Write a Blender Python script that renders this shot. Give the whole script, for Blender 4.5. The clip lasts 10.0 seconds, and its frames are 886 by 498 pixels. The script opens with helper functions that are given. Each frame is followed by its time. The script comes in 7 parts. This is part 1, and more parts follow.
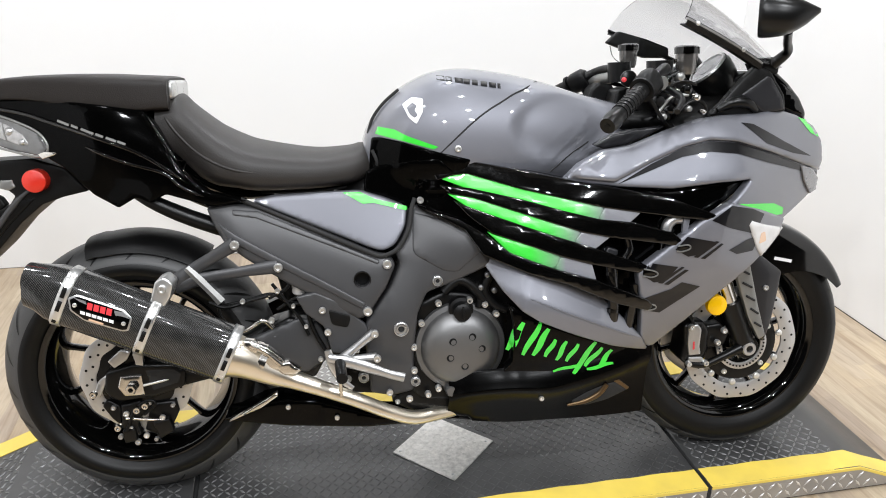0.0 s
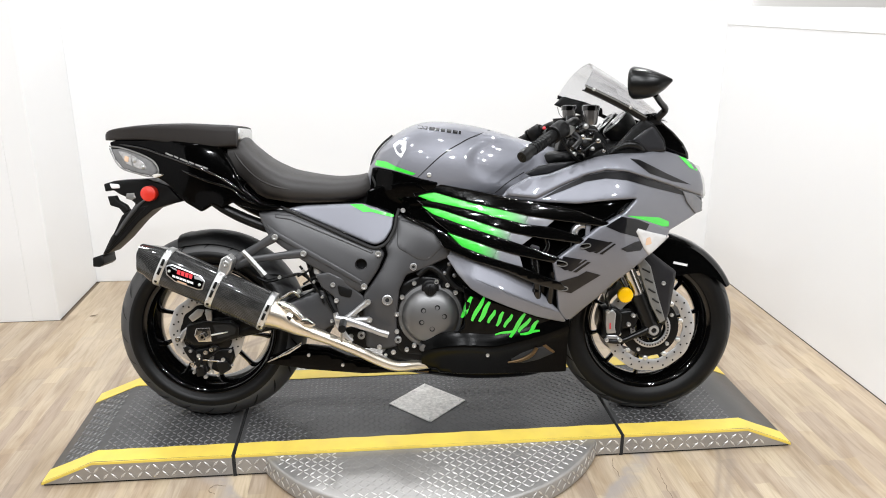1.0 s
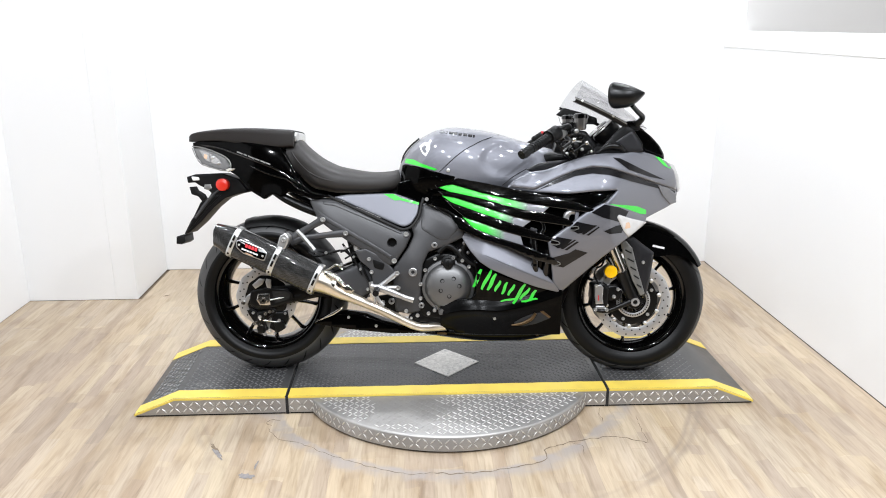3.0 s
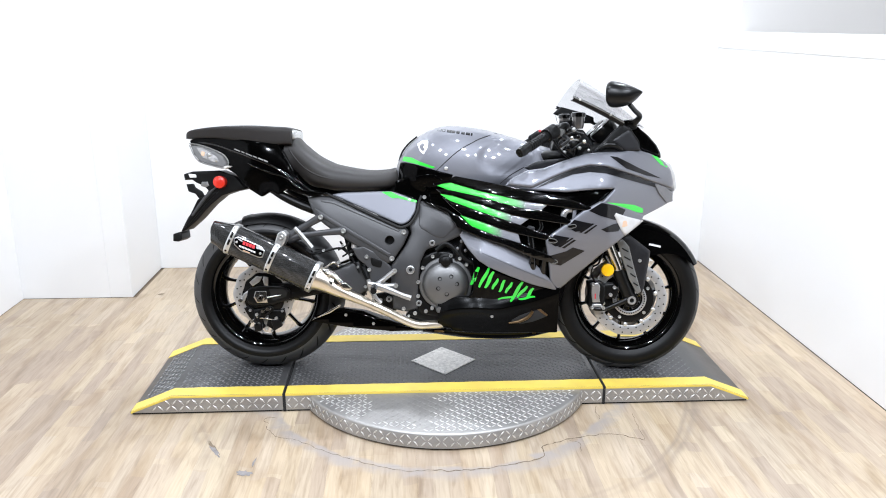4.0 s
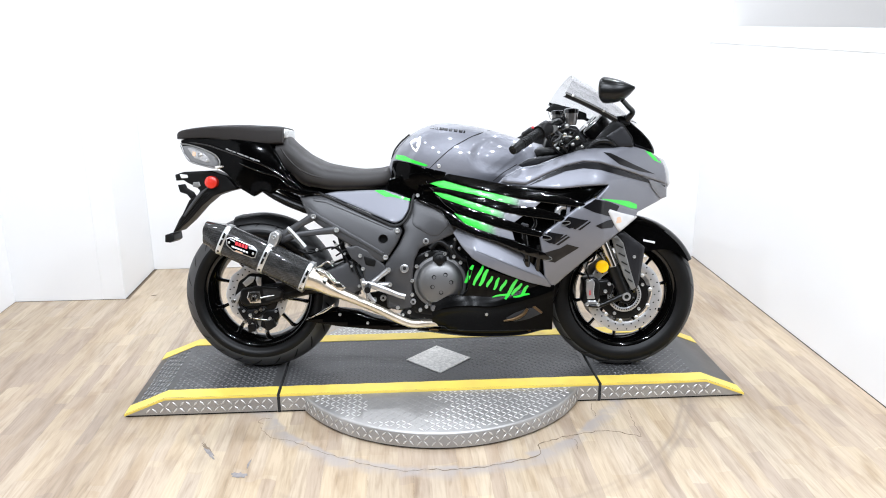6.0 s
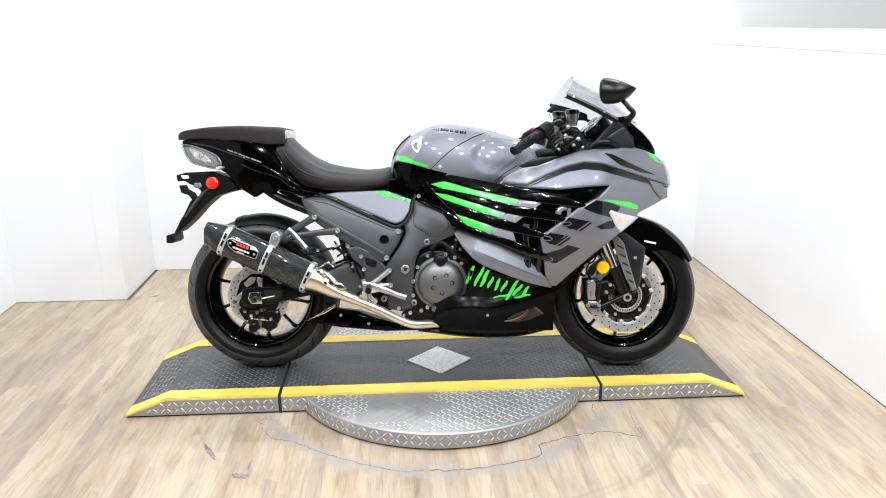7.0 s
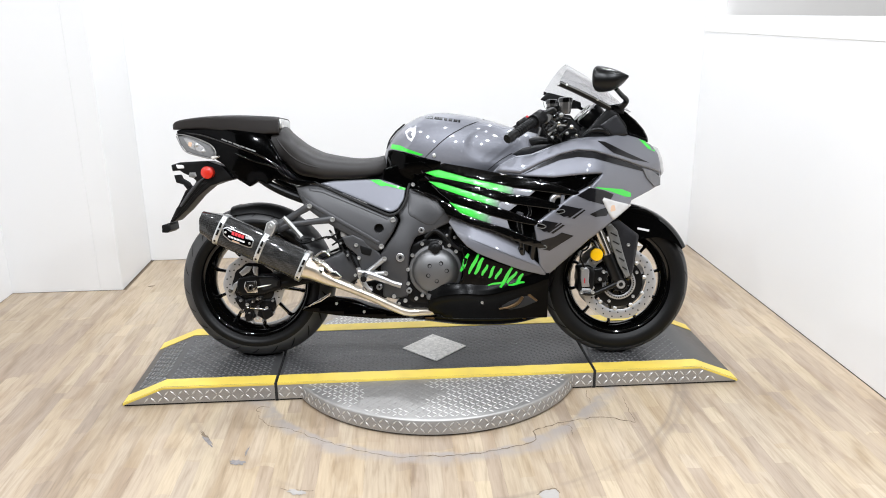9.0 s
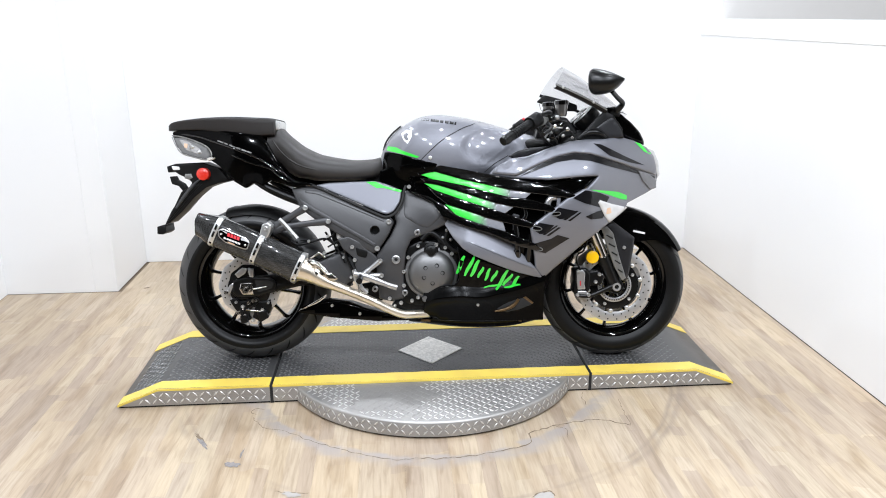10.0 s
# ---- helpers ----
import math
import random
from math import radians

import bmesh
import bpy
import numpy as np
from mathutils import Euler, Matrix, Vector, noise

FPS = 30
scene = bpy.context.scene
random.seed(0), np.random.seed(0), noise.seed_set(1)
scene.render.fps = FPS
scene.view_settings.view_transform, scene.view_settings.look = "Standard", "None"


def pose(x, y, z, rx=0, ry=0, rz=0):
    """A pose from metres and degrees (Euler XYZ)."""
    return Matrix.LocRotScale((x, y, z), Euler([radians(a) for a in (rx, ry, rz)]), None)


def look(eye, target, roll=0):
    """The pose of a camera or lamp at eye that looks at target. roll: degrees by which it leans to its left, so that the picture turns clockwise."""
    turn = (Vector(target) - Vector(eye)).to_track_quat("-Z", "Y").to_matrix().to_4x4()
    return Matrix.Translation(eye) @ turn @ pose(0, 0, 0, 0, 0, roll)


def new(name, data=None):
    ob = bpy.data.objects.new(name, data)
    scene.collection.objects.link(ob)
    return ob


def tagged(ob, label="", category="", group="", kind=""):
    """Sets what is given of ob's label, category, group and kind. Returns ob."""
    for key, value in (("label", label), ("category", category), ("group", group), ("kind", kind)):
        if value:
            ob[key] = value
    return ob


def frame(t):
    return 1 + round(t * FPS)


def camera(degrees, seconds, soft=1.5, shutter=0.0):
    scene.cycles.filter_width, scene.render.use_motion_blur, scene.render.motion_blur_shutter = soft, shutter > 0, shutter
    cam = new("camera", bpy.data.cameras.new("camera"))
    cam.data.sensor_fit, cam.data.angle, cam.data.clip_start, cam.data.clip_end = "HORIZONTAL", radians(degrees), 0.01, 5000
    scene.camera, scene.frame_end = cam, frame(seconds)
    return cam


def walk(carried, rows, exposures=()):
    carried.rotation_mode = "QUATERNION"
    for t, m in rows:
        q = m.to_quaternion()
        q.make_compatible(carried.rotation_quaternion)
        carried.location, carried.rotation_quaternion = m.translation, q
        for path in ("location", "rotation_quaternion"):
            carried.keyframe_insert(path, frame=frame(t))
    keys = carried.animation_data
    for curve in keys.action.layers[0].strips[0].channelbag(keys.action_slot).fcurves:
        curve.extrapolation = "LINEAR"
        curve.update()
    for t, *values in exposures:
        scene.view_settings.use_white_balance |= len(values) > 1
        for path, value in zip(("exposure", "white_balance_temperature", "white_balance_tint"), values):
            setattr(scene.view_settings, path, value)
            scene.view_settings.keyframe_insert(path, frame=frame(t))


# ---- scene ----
cam = camera(59.5, 10.0, soft=1.0)
PATH = [
    (0, (-0.265, -1.655, 1.371), (-0.008, 0.171, 0.598), 0.9),
    (0.1, (-0.251, -1.745, 1.383), (-0.018, 0.09, 0.632), 0.4),
    (0.2, (-0.234, -1.824, 1.396), (-0.056, 0.027, 0.673), -0.4),
    (0.3, (-0.209, -1.9, 1.396), (-0.082, -0.032, 0.707), -1.4),
    (0.4, (-0.175, -1.982, 1.399), (-0.104, -0.103, 0.727), -1.1),
    (0.5, (-0.137, -2.058, 1.397), (-0.106, -0.173, 0.731), -0.1),
    (0.8, (-0.072, -2.288, 1.427), (-0.01, -0.393, 0.794), 0.0),
    (1, (-0.024, -2.434, 1.438), (0.025, -0.529, 0.832), -0.0),
    (1.3, (0.007, -2.633, 1.461), (0.023, -0.734, 0.836), -1.5),
    (1.5, (0.039, -2.734, 1.458), (0.038, -0.821, 0.875), -1.6),
    (1.8, (0.089, -2.865, 1.462), (0.025, -0.957, 0.865), -0.5),
    (2, (0.122, -2.916, 1.451), (0.047, -1.015, 0.834), 0.5),
    (2.5, (0.092, -2.978, 1.467), (0.02, -1.061, 0.904), -0.1),
    (4, (0.034, -3.009, 1.455), (0.001, -1.088, 0.899), 0.1),
    (4.5, (0.035, -3.008, 1.454), (0.004, -1.088, 0.894), -0.1),
    (5, (0.038, -3.002, 1.456), (0.013, -1.085, 0.887), -0.3),
    (5.5, (0.037, -2.996, 1.453), (0.019, -1.078, 0.888), -0.4),
    (7, (0.036, -2.998, 1.452), (0.015, -1.077, 0.893), -0.4),
    (7.5, (0.039, -3.008, 1.453), (0.023, -1.089, 0.888), -0.4),
    (8, (0.041, -3.013, 1.456), (0.032, -1.095, 0.889), -0.3),
    (8.5, (0.041, -3.015, 1.45), (0.03, -1.101, 0.869), -0.3),
    (9, (0.042, -3.017, 1.449), (0.031, -1.104, 0.866), -0.6),
    (9.5, (0.047, -3.018, 1.448), (0.038, -1.103, 0.871), -0.4),
    (10, (0.046, -3.016, 1.447), (0.043, -1.1, 0.87), -0.4),
]
EXPOSURES = [(0.0, -0.38, 6250, 10), (1.0, -0.34, 6300, 10), (2.0, -0.37, 6400, 10), (2.5, -0.36, 6300, 10), (4.0, -0.17, 5850, 10), (5.5, -0.15, 5850, 10), (7.0, -0.2, 6000, 10), (8.0, -0.32, 6150, 10), (9.0, -0.36, 6100, 10), (10.0, -0.29, 5950, 10)]
walk(cam, [(t, look(eye, target, roll)) for t, eye, target, roll in PATH], EXPOSURES)

import mathutils
from mathutils.bvhtree import BVHTree

# ---- world and lamps ----
world = bpy.data.worlds.new("world")
world.use_nodes = True
world.node_tree.nodes["Background"].inputs[0].default_value = (0.9, 0.92, 1.0, 1)
world.node_tree.nodes["Background"].inputs[1].default_value = 0.3
scene.world = world

# the showroom is turned a little against the parked motorcycle
ROOM = pose(-0.022, 0.048, 0, 0, 0, 3.99)
DECK_Z = 0.075
CEILING_Z = 3.0
LAMPS = [(x, y, power) for y, power in ((0.95, 29), (-0.6, 14), (-2.0, 49), (-3.4, 64)) for x in (-1.35, -0.05, 1.35)]


# ---- materials ----
def mat(name, base, rough=0.5, metal=0.0, vary=0.12, scale=6.0, bump=0.0, bscale=150.0, coat=0.0, rvary=0.1, tint=None, spec=0.5):
    """A surface with blotches at one scale and grain at another."""
    m = bpy.data.materials.new(name)
    m.use_nodes = True
    nt = m.node_tree
    b = nt.nodes["Principled BSDF"]
    base = tuple(base) if not isinstance(base, (int, float)) else (base, base, base)
    b.inputs["Metallic"].default_value = metal
    b.inputs["Specular IOR Level"].default_value = spec
    b.inputs["Coat Weight"].default_value = coat
    b.inputs["Coat Roughness"].default_value = 0.04
    co = nt.nodes.new("ShaderNodeTexCoord")
    n1 = nt.nodes.new("ShaderNodeTexNoise")
    n1.inputs["Scale"].default_value, n1.inputs["Detail"].default_value = scale, 6
    n2 = nt.nodes.new("ShaderNodeTexNoise")
    n2.inputs["Scale"].default_value, n2.inputs["Detail"].default_value = bscale, 3
    nt.links.new(co.outputs["Object"], n1.inputs["Vector"])
    nt.links.new(co.outputs["Object"], n2.inputs["Vector"])
    mix = nt.nodes.new("ShaderNodeMix")
    mix.data_type = "RGBA"
    lo = tint or tuple(c * (1 - vary) for c in base)
    hi = tuple(min(1, c * (1 + vary)) for c in base)
    mix.inputs[6].default_value, mix.inputs[7].default_value = (*lo, 1), (*hi, 1)
    nt.links.new(n1.outputs["Fac"], mix.inputs[0])
    nt.links.new(mix.outputs[2], b.inputs["Base Color"])
    mr = nt.nodes.new("ShaderNodeMapRange")
    mr.inputs["To Min"].default_value, mr.inputs["To Max"].default_value = max(0.02, rough * (1 - rvary)), min(1, rough * (1 + rvary))
    nt.links.new(n1.outputs["Fac"], mr.inputs["Value"])
    nt.links.new(mr.outputs["Result"], b.inputs["Roughness"])
    if bump:
        bp = nt.nodes.new("ShaderNodeBump")
        bp.inputs["Strength"].default_value, bp.inputs["Distance"].default_value = bump, 0.001
        nt.links.new(n2.outputs["Fac"], bp.inputs["Height"])
        nt.links.new(bp.outputs["Normal"], b.inputs["Normal"])
    return m


def glass(name, colour, rough=0.02):
    m = bpy.data.materials.new(name)
    m.use_nodes = True
    b = m.node_tree.nodes["Principled BSDF"]
    b.inputs["Base Color"].default_value = (*colour, 1)
    b.inputs["Roughness"].default_value = rough
    b.inputs["Transmission Weight"].default_value = 1.0
    b.inputs["IOR"].default_value = 1.35
    return m


def fade(name, x0, x1):
    """Green paint that runs out into grey along x."""
    m = mat(name, (0.05, 0.60, 0.045), 0.25, 0.0, vary=0.05, scale=30, coat=1.0)
    nt = m.node_tree
    co = nt.nodes.new("ShaderNodeTexCoord")
    sep = nt.nodes.new("ShaderNodeSeparateXYZ")
    rng = nt.nodes.new("ShaderNodeMapRange")
    rng.inputs["From Min"].default_value, rng.inputs["From Max"].default_value = x0, x1
    mix = nt.nodes.new("ShaderNodeMix")
    mix.data_type = "RGBA"
    mix.inputs[6].default_value, mix.inputs[7].default_value = (0.05, 0.60, 0.045, 1), (0.21, 0.215, 0.235, 1)
    nt.links.new(co.outputs["Object"], sep.inputs[0])
    nt.links.new(sep.outputs["X"], rng.inputs["Value"])
    nt.links.new(rng.outputs["Result"], mix.inputs[0])
    nt.links.new(mix.outputs[2], nt.nodes["Principled BSDF"].inputs["Base Color"])
    return m


def carbon_weave():
    """Twill cloth under clear lacquer."""
    m = mat("carbon_fibre", 0.02, 0.25, 0, coat=0.8, spec=0.1)
    nt = m.node_tree
    b = nt.nodes["Principled BSDF"]
    co = nt.nodes.new("ShaderNodeTexCoord")
    mp = nt.nodes.new("ShaderNodeMapping")
    mp.inputs["Rotation"].default_value = (0, radians(-18), 0)
    nt.links.new(co.outputs["Object"], mp.inputs["Vector"])
    w = nt.nodes.new("ShaderNodeTexWave")
    w.wave_type, w.bands_direction = "BANDS", "DIAGONAL"
    w.inputs["Scale"].default_value, w.inputs["Distortion"].default_value = 120, 0.0
    nt.links.new(mp.outputs["Vector"], w.inputs["Vector"])
    ck = nt.nodes.new("ShaderNodeTexChecker")
    ck.inputs["Scale"].default_value = 420
    ck.inputs["Color1"].default_value, ck.inputs["Color2"].default_value = (0.022, 0.022, 0.021, 1), (0.08, 0.08, 0.078, 1)
    nt.links.new(mp.outputs["Vector"], ck.inputs["Vector"])
    mx = nt.nodes.new("ShaderNodeMix")
    mx.data_type = "RGBA"
    mx.inputs[6].default_value = (0.004, 0.004, 0.004, 1)
    nt.links.new(w.outputs["Fac"], mx.inputs[0])
    nt.links.new(ck.outputs["Color"], mx.inputs[7])
    nt.links.new(mx.outputs[2], b.inputs["Base Color"])
    return m


def oak_vinyl():
    """Oak-look vinyl: printed staves three to a plank, grain streaks, knots, dust and scuffs left by an older, wider turntable."""
    m = mat("oak_vinyl", 0.5, 0.36, 0, bump=0.12, bscale=90)
    nt = m.node_tree
    b = nt.nodes["Principled BSDF"]
    geo = nt.nodes.new("ShaderNodeNewGeometry")
    info = nt.nodes.new("ShaderNodeObjectInfo")
    turn = nt.nodes.new("ShaderNodeMapping")
    turn.inputs["Location"].default_value = (0.0186, -0.0494, 0)
    turn.inputs["Rotation"].default_value = (0, 0, radians(-3.99))
    nt.links.new(geo.outputs["Position"], turn.inputs["Vector"])

    def stretched(sx, sy, off=0.0):
        mp = nt.nodes.new("ShaderNodeMapping")
        mp.inputs["Scale"].default_value = (sx, sy, 1.0)
        mp.inputs["Location"].default_value = (off, off * 0.7, 0)
        nt.links.new(turn.outputs["Vector"], mp.inputs["Vector"])
        return mp

    def noise_at(mp, scale, detail=5, dist=0.3):
        n = nt.nodes.new("ShaderNodeTexNoise")
        n.inputs["Scale"].default_value, n.inputs["Detail"].default_value, n.inputs["Distortion"].default_value = scale, detail, dist
        nt.links.new(mp.outputs["Vector"], n.inputs["Vector"])
        return n.outputs["Fac"]

    def ramp_of(fac, *stops):
        r = nt.nodes.new("ShaderNodeValToRGB")
        e = r.color_ramp.elements
        e[0].position, e[0].color = stops[0][0], (*stops[0][1], 1)
        e[1].position, e[1].color = stops[-1][0], (*stops[-1][1], 1)
        for pos, col in stops[1:-1]:
            e.new(pos).color = (*col, 1)
        nt.links.new(fac, r.inputs["Fac"])
        return r.outputs["Color"]

    def calc(op, *args):
        n = nt.nodes.new("ShaderNodeMath")
        n.operation = op
        for i, v in enumerate(args):
            if isinstance(v, (int, float)):
                n.inputs[i].default_value = v
            else:
                nt.links.new(v, n.inputs[i])
        return n.outputs[0]

    def mixed(fac, a, c, blend="MIX"):
        x = nt.nodes.new("ShaderNodeMix")
        x.data_type, x.blend_type = "RGBA", blend
        if isinstance(fac, (int, float)):
            x.inputs[0].default_value = fac
        else:
            nt.links.new(fac, x.inputs[0])
        nt.links.new(a, x.inputs[6])
        if isinstance(c, tuple):
            x.inputs[7].default_value = (*c, 1)
        else:
            nt.links.new(c, x.inputs[7])
        return x.outputs[2]

    def white(u, v):
        xy = nt.nodes.new("ShaderNodeCombineXYZ")
        nt.links.new(u, xy.inputs[0])
        nt.links.new(v, xy.inputs[1])
        w = nt.nodes.new("ShaderNodeTexWhiteNoise")
        w.noise_dimensions = "2D"
        nt.links.new(xy.outputs[0], w.inputs["Vector"])
        return w.outputs["Value"]

    sep = nt.nodes.new("ShaderNodeSeparateXYZ")
    nt.links.new(turn.outputs["Vector"], sep.inputs[0])
    wav = calc("SUBTRACT", noise_at(stretched(1.0, 1.0, 2), 9.0, 2, 0.0), 0.5)
    px = calc("MULTIPLY_ADD", wav, 0.012, calc("ADD", sep.outputs[0], 2.25))
    py = calc("MULTIPLY_ADD", wav, 0.09, sep.outputs[1])

    def staves(wide, long):
        """One random tone for each printed stave."""
        col = calc("FLOOR", calc("DIVIDE", px, wide))
        shift = white(col, calc("MULTIPLY", col, 0.37))
        row = calc("FLOOR", calc("ADD", calc("DIVIDE", py, long), calc("MULTIPLY", shift, 7.3)))
        return white(col, row)

    tone1, tone2 = staves(0.0507, 0.62), staves(0.0507, 0.33)
    mix = calc("MULTIPLY_ADD", tone1, 0.62, calc("MULTIPLY", tone2, 0.38))
    col = ramp_of(mix, (0.12, (0.385, 0.312, 0.24)), (0.36, (0.435, 0.352, 0.262)), (0.55, (0.475, 0.385, 0.27)), (0.72, (0.48, 0.40, 0.305)), (0.9, (0.53, 0.442, 0.318)))
    grain = noise_at(stretched(34, 3.0, 3), 1.6, 8, 0.9)
    col = mixed(0.55, col, ramp_of(grain, (0.32, (0.66, 0.62, 0.57)), (0.5, (1.0, 1.0, 1.0)), (0.7, (1.1, 1.1, 1.09))), "MULTIPLY")
    fine = noise_at(stretched(160, 9, 13), 1.0, 4, 0.2)
    col = mixed(0.5, col, ramp_of(fine, (0.35, (0.84, 0.82, 0.79)), (0.6, (1.04, 1.04, 1.04))), "MULTIPLY")
    broad = noise_at(stretched(0.9, 0.5, 7), 1.2, 3, 0.2)
    col = mixed(1.0, col, ramp_of(broad, (0.35, (0.86, 0.83, 0.79)), (0.65, (1.05, 1.04, 1.0))), "MULTIPLY")
    stain = noise_at(stretched(7.5, 1.6, 21), 1.3, 6, 0.8)
    col = mixed(0.75, col, ramp_of(stain, (0.34, (0.74, 0.68, 0.60)), (0.5, (1.0, 1.0, 1.0))), "MULTIPLY")
    col = mixed(1.0, col, ramp_of(info.outputs["Random"], (0.0, (0.86, 0.867, 0.895)), (1.0, (0.96, 0.957, 0.97))), "MULTIPLY")
    knot = nt.nodes.new("ShaderNodeTexVoronoi")
    knot.inputs["Scale"].default_value = 1.0
    nt.links.new(stretched(3.6, 1.9, 11).outputs["Vector"], knot.inputs["Vector"])
    col = mixed(ramp_of(knot.outputs["Distance"], (0.02, (0.8, 0.8, 0.8)), (0.06, (0, 0, 0))), col, (0.20, 0.15, 0.11))
    # scraped adhesive just outside the disc, and the scuffed circle of the older turntable
    ln = nt.nodes.new("ShaderNodeVectorMath")
    ln.operation = "LENGTH"
    nt.links.new(turn.outputs["Vector"], ln.inputs[0])
    r = ln.outputs["Value"]
    edge = calc("MULTIPLY_ADD", noise_at(stretched(1, 1, 5), 6.0, 5, 0.5), 0.12, calc("SUBTRACT", r, 0.06))
    spots = noise_at(stretched(1, 1, 9), 13, 5, 0.4)
    glue = mixed(1.0, ramp_of(edge, (0.715, (0, 0, 0)), (0.735, (1, 1, 1)), (0.765, (0.8, 0.8, 0.8)), (0.80, (0, 0, 0))), ramp_of(spots, (0.33, (0.1, 0.1, 0.1)), (0.55, (0.9, 0.9, 0.9))), "MULTIPLY")
    col = mixed(glue, col, (0.315, 0.285, 0.265))
    scuff = calc("MULTIPLY_ADD", noise_at(stretched(1, 1, 15), 2.5, 3, 0.2), 0.05, calc("SUBTRACT", r, 0.025))
    scored = ramp_of(calc("MULTIPLY", scuff, 0.5), (0.4975, (0, 0, 0)), (0.5025, (1, 1, 1)), (0.51, (0.15, 0.15, 0.15)), (0.5175, (1, 1, 1)), (0.53, (0, 0, 0)))
    worn = noise_at(stretched(1, 1, 33), 3.2, 6, 0.8)
    scored = mixed(1.0, scored, ramp_of(worn, (0.36, (0.0, 0.0, 0.0)), (0.55, (0.8, 0.8, 0.8))), "MULTIPLY")
    col = mixed(scored, col, (0.23, 0.185, 0.145))
    nt.links.new(col, b.inputs["Base Color"])
    return m


M_WALL = mat("white_wall_paint", (0.80, 0.80, 0.797), 0.6, vary=0.02, scale=1.5, bump=0.1, bscale=220)
M_TRIM = mat("white_trim_paint", (0.84, 0.84, 0.83), 0.4, vary=0.02, scale=3)
# passage beige is darkened in place of the weaker light there
M_PASSAGE = mat("dimmed_passage_beige", (0.71, 0.695, 0.675), 0.7, vary=0.04, scale=2)
M_PLATE = mat("scuffed_aluminium", (0.62, 0.61, 0.585), 0.42, 0.75, vary=0.6, scale=95, rvary=0.4, bump=0.4, bscale=120)
M_DIM = mat("unseen_dark_surround", 0.035, 0.8, vary=0.1, scale=2)
M_SCAR = mat("scraped_vinyl", (0.21, 0.195, 0.19), 0.8, vary=0.5, scale=50)
M_CHIP = mat("vinyl_backing", (0.34, 0.32, 0.295), 0.8, vary=0.15, scale=60)
# ceiling is out of view; its dark grey tones down reflections in the bike
M_CEIL = mat("unseen_ceiling_grey", (0.22, 0.22, 0.22), 0.85, vary=0.08, scale=2, bump=0.2)
M_FLOOR = oak_vinyl()
M_SUB = mat("floor_joint", (0.16, 0.12, 0.08), 0.8)
M_DECK = mat("dark_tread_plate", 0.075, 0.36, 0.4, vary=0.6, scale=7, rvary=0.45, bump=0.2, bscale=60)
# deck lozenges take a lighter tone that paints their specular glint
M_TREAD = mat("dark_tread_raised_glint", 0.17, 0.33, 0.5, vary=0.5, scale=9)
M_ALU = mat("bright_tread_plate", (0.37, 0.36, 0.345), 0.48, 0.7, vary=0.3, scale=7, bump=0.15, bscale=50)
M_ALU_TREAD = mat("bright_tread_raised", (0.68, 0.67, 0.65), 0.4, 0.8, vary=0.2, scale=9)
M_YELLOW = mat("yellow_tape", (0.74, 0.565, 0.08), 0.42, vary=0.16, scale=12, bump=0.25, bscale=70, tint=(0.56, 0.42, 0.09))
M_SEAM = mat("black_gap", 0.01, 0.8)
M_TYRE = mat("tyre_rubber", 0.003, 0.42, vary=0.25, spec=0.22, scale=12, bump=0.2, bscale=300)
# grey lifted above the sidewall's for dust and for light off the walls
M_TREADRUB = mat("tread_rubber_dust_and_sheen", 0.034, 0.5, vary=0.3, spec=0.6, scale=14, bump=0.3, bscale=200)
M_BELLY = mat("deep_gloss_black", 0.0008, 0.08, spec=0.03, coat=0.22, vary=0.2, scale=20, rvary=0.3)
M_SKIRT = mat("polished_black_skirt", 0.0008, 0.24, spec=0.09, vary=0.2, scale=20, rvary=0.3)
M_TAIL = mat("tail_gloss_black", 0.0008, 0.1, spec=0.03, coat=0.07, vary=0.2, scale=20, rvary=0.3)
M_GLOSS = mat("gloss_black_paint", 0.0012, 0.12, spec=0.05, coat=1.0, vary=0.2, scale=20, rvary=0.3, bump=0.25, bscale=55)
M_HOSE = mat("shiny_hose_rubber", 0.0015, 0.2, spec=0.3, coat=0.5, vary=0.3, scale=30, bump=0.3, bscale=60)
M_SATIN = mat("satin_black", 0.003, 0.3, spec=0.3, vary=0.2, scale=14, bump=0.08, bscale=500)
M_MATT = mat("matt_black_plastic", 0.003, 0.42, spec=0.22, vary=0.2, scale=14, bump=0.15, bscale=500)
M_FRAME = mat("charcoal_frame_paint", (0.053, 0.053, 0.055), 0.4, 0.3, vary=0.14, scale=9, bump=0.08, bscale=600)
M_GREY = mat("metallic_grey_paint", (0.172, 0.176, 0.198), 0.49, 0.58, vary=0.06, scale=400, coat=1.0, rvary=0.2)
M_GREYDK = mat("dark_grey_panel", (0.006, 0.006, 0.007), 0.3, 0.1, spec=0.1, coat=0.7)
M_GREEN = mat("lime_green_paint", (0.05, 0.60, 0.045), 0.25, 0.0, vary=0.05, scale=30, coat=1.0)
M_LEATHER = mat("black_seat_vinyl", (0.0165, 0.0142, 0.0128), 0.5, spec=0.45, vary=0.25, scale=7, bump=0.5, bscale=420)
M_STEEL = mat("polished_steel", (0.68, 0.66, 0.62), 0.16, 1.0, vary=0.1, scale=16, rvary=0.4)
M_PIPE = mat("heat_tinted_steel", (0.82, 0.75, 0.63), 0.33, 1.0, vary=0.15, scale=9, rvary=0.4)
M_STRAP = mat("bright_strap_steel", (0.66, 0.66, 0.65), 0.3, 0.85, vary=0.1, scale=30, rvary=0.4)
M_COPPER = mat("browned_header_steel", (0.13, 0.085, 0.045), 0.36, 0.9, vary=0.4, scale=40)
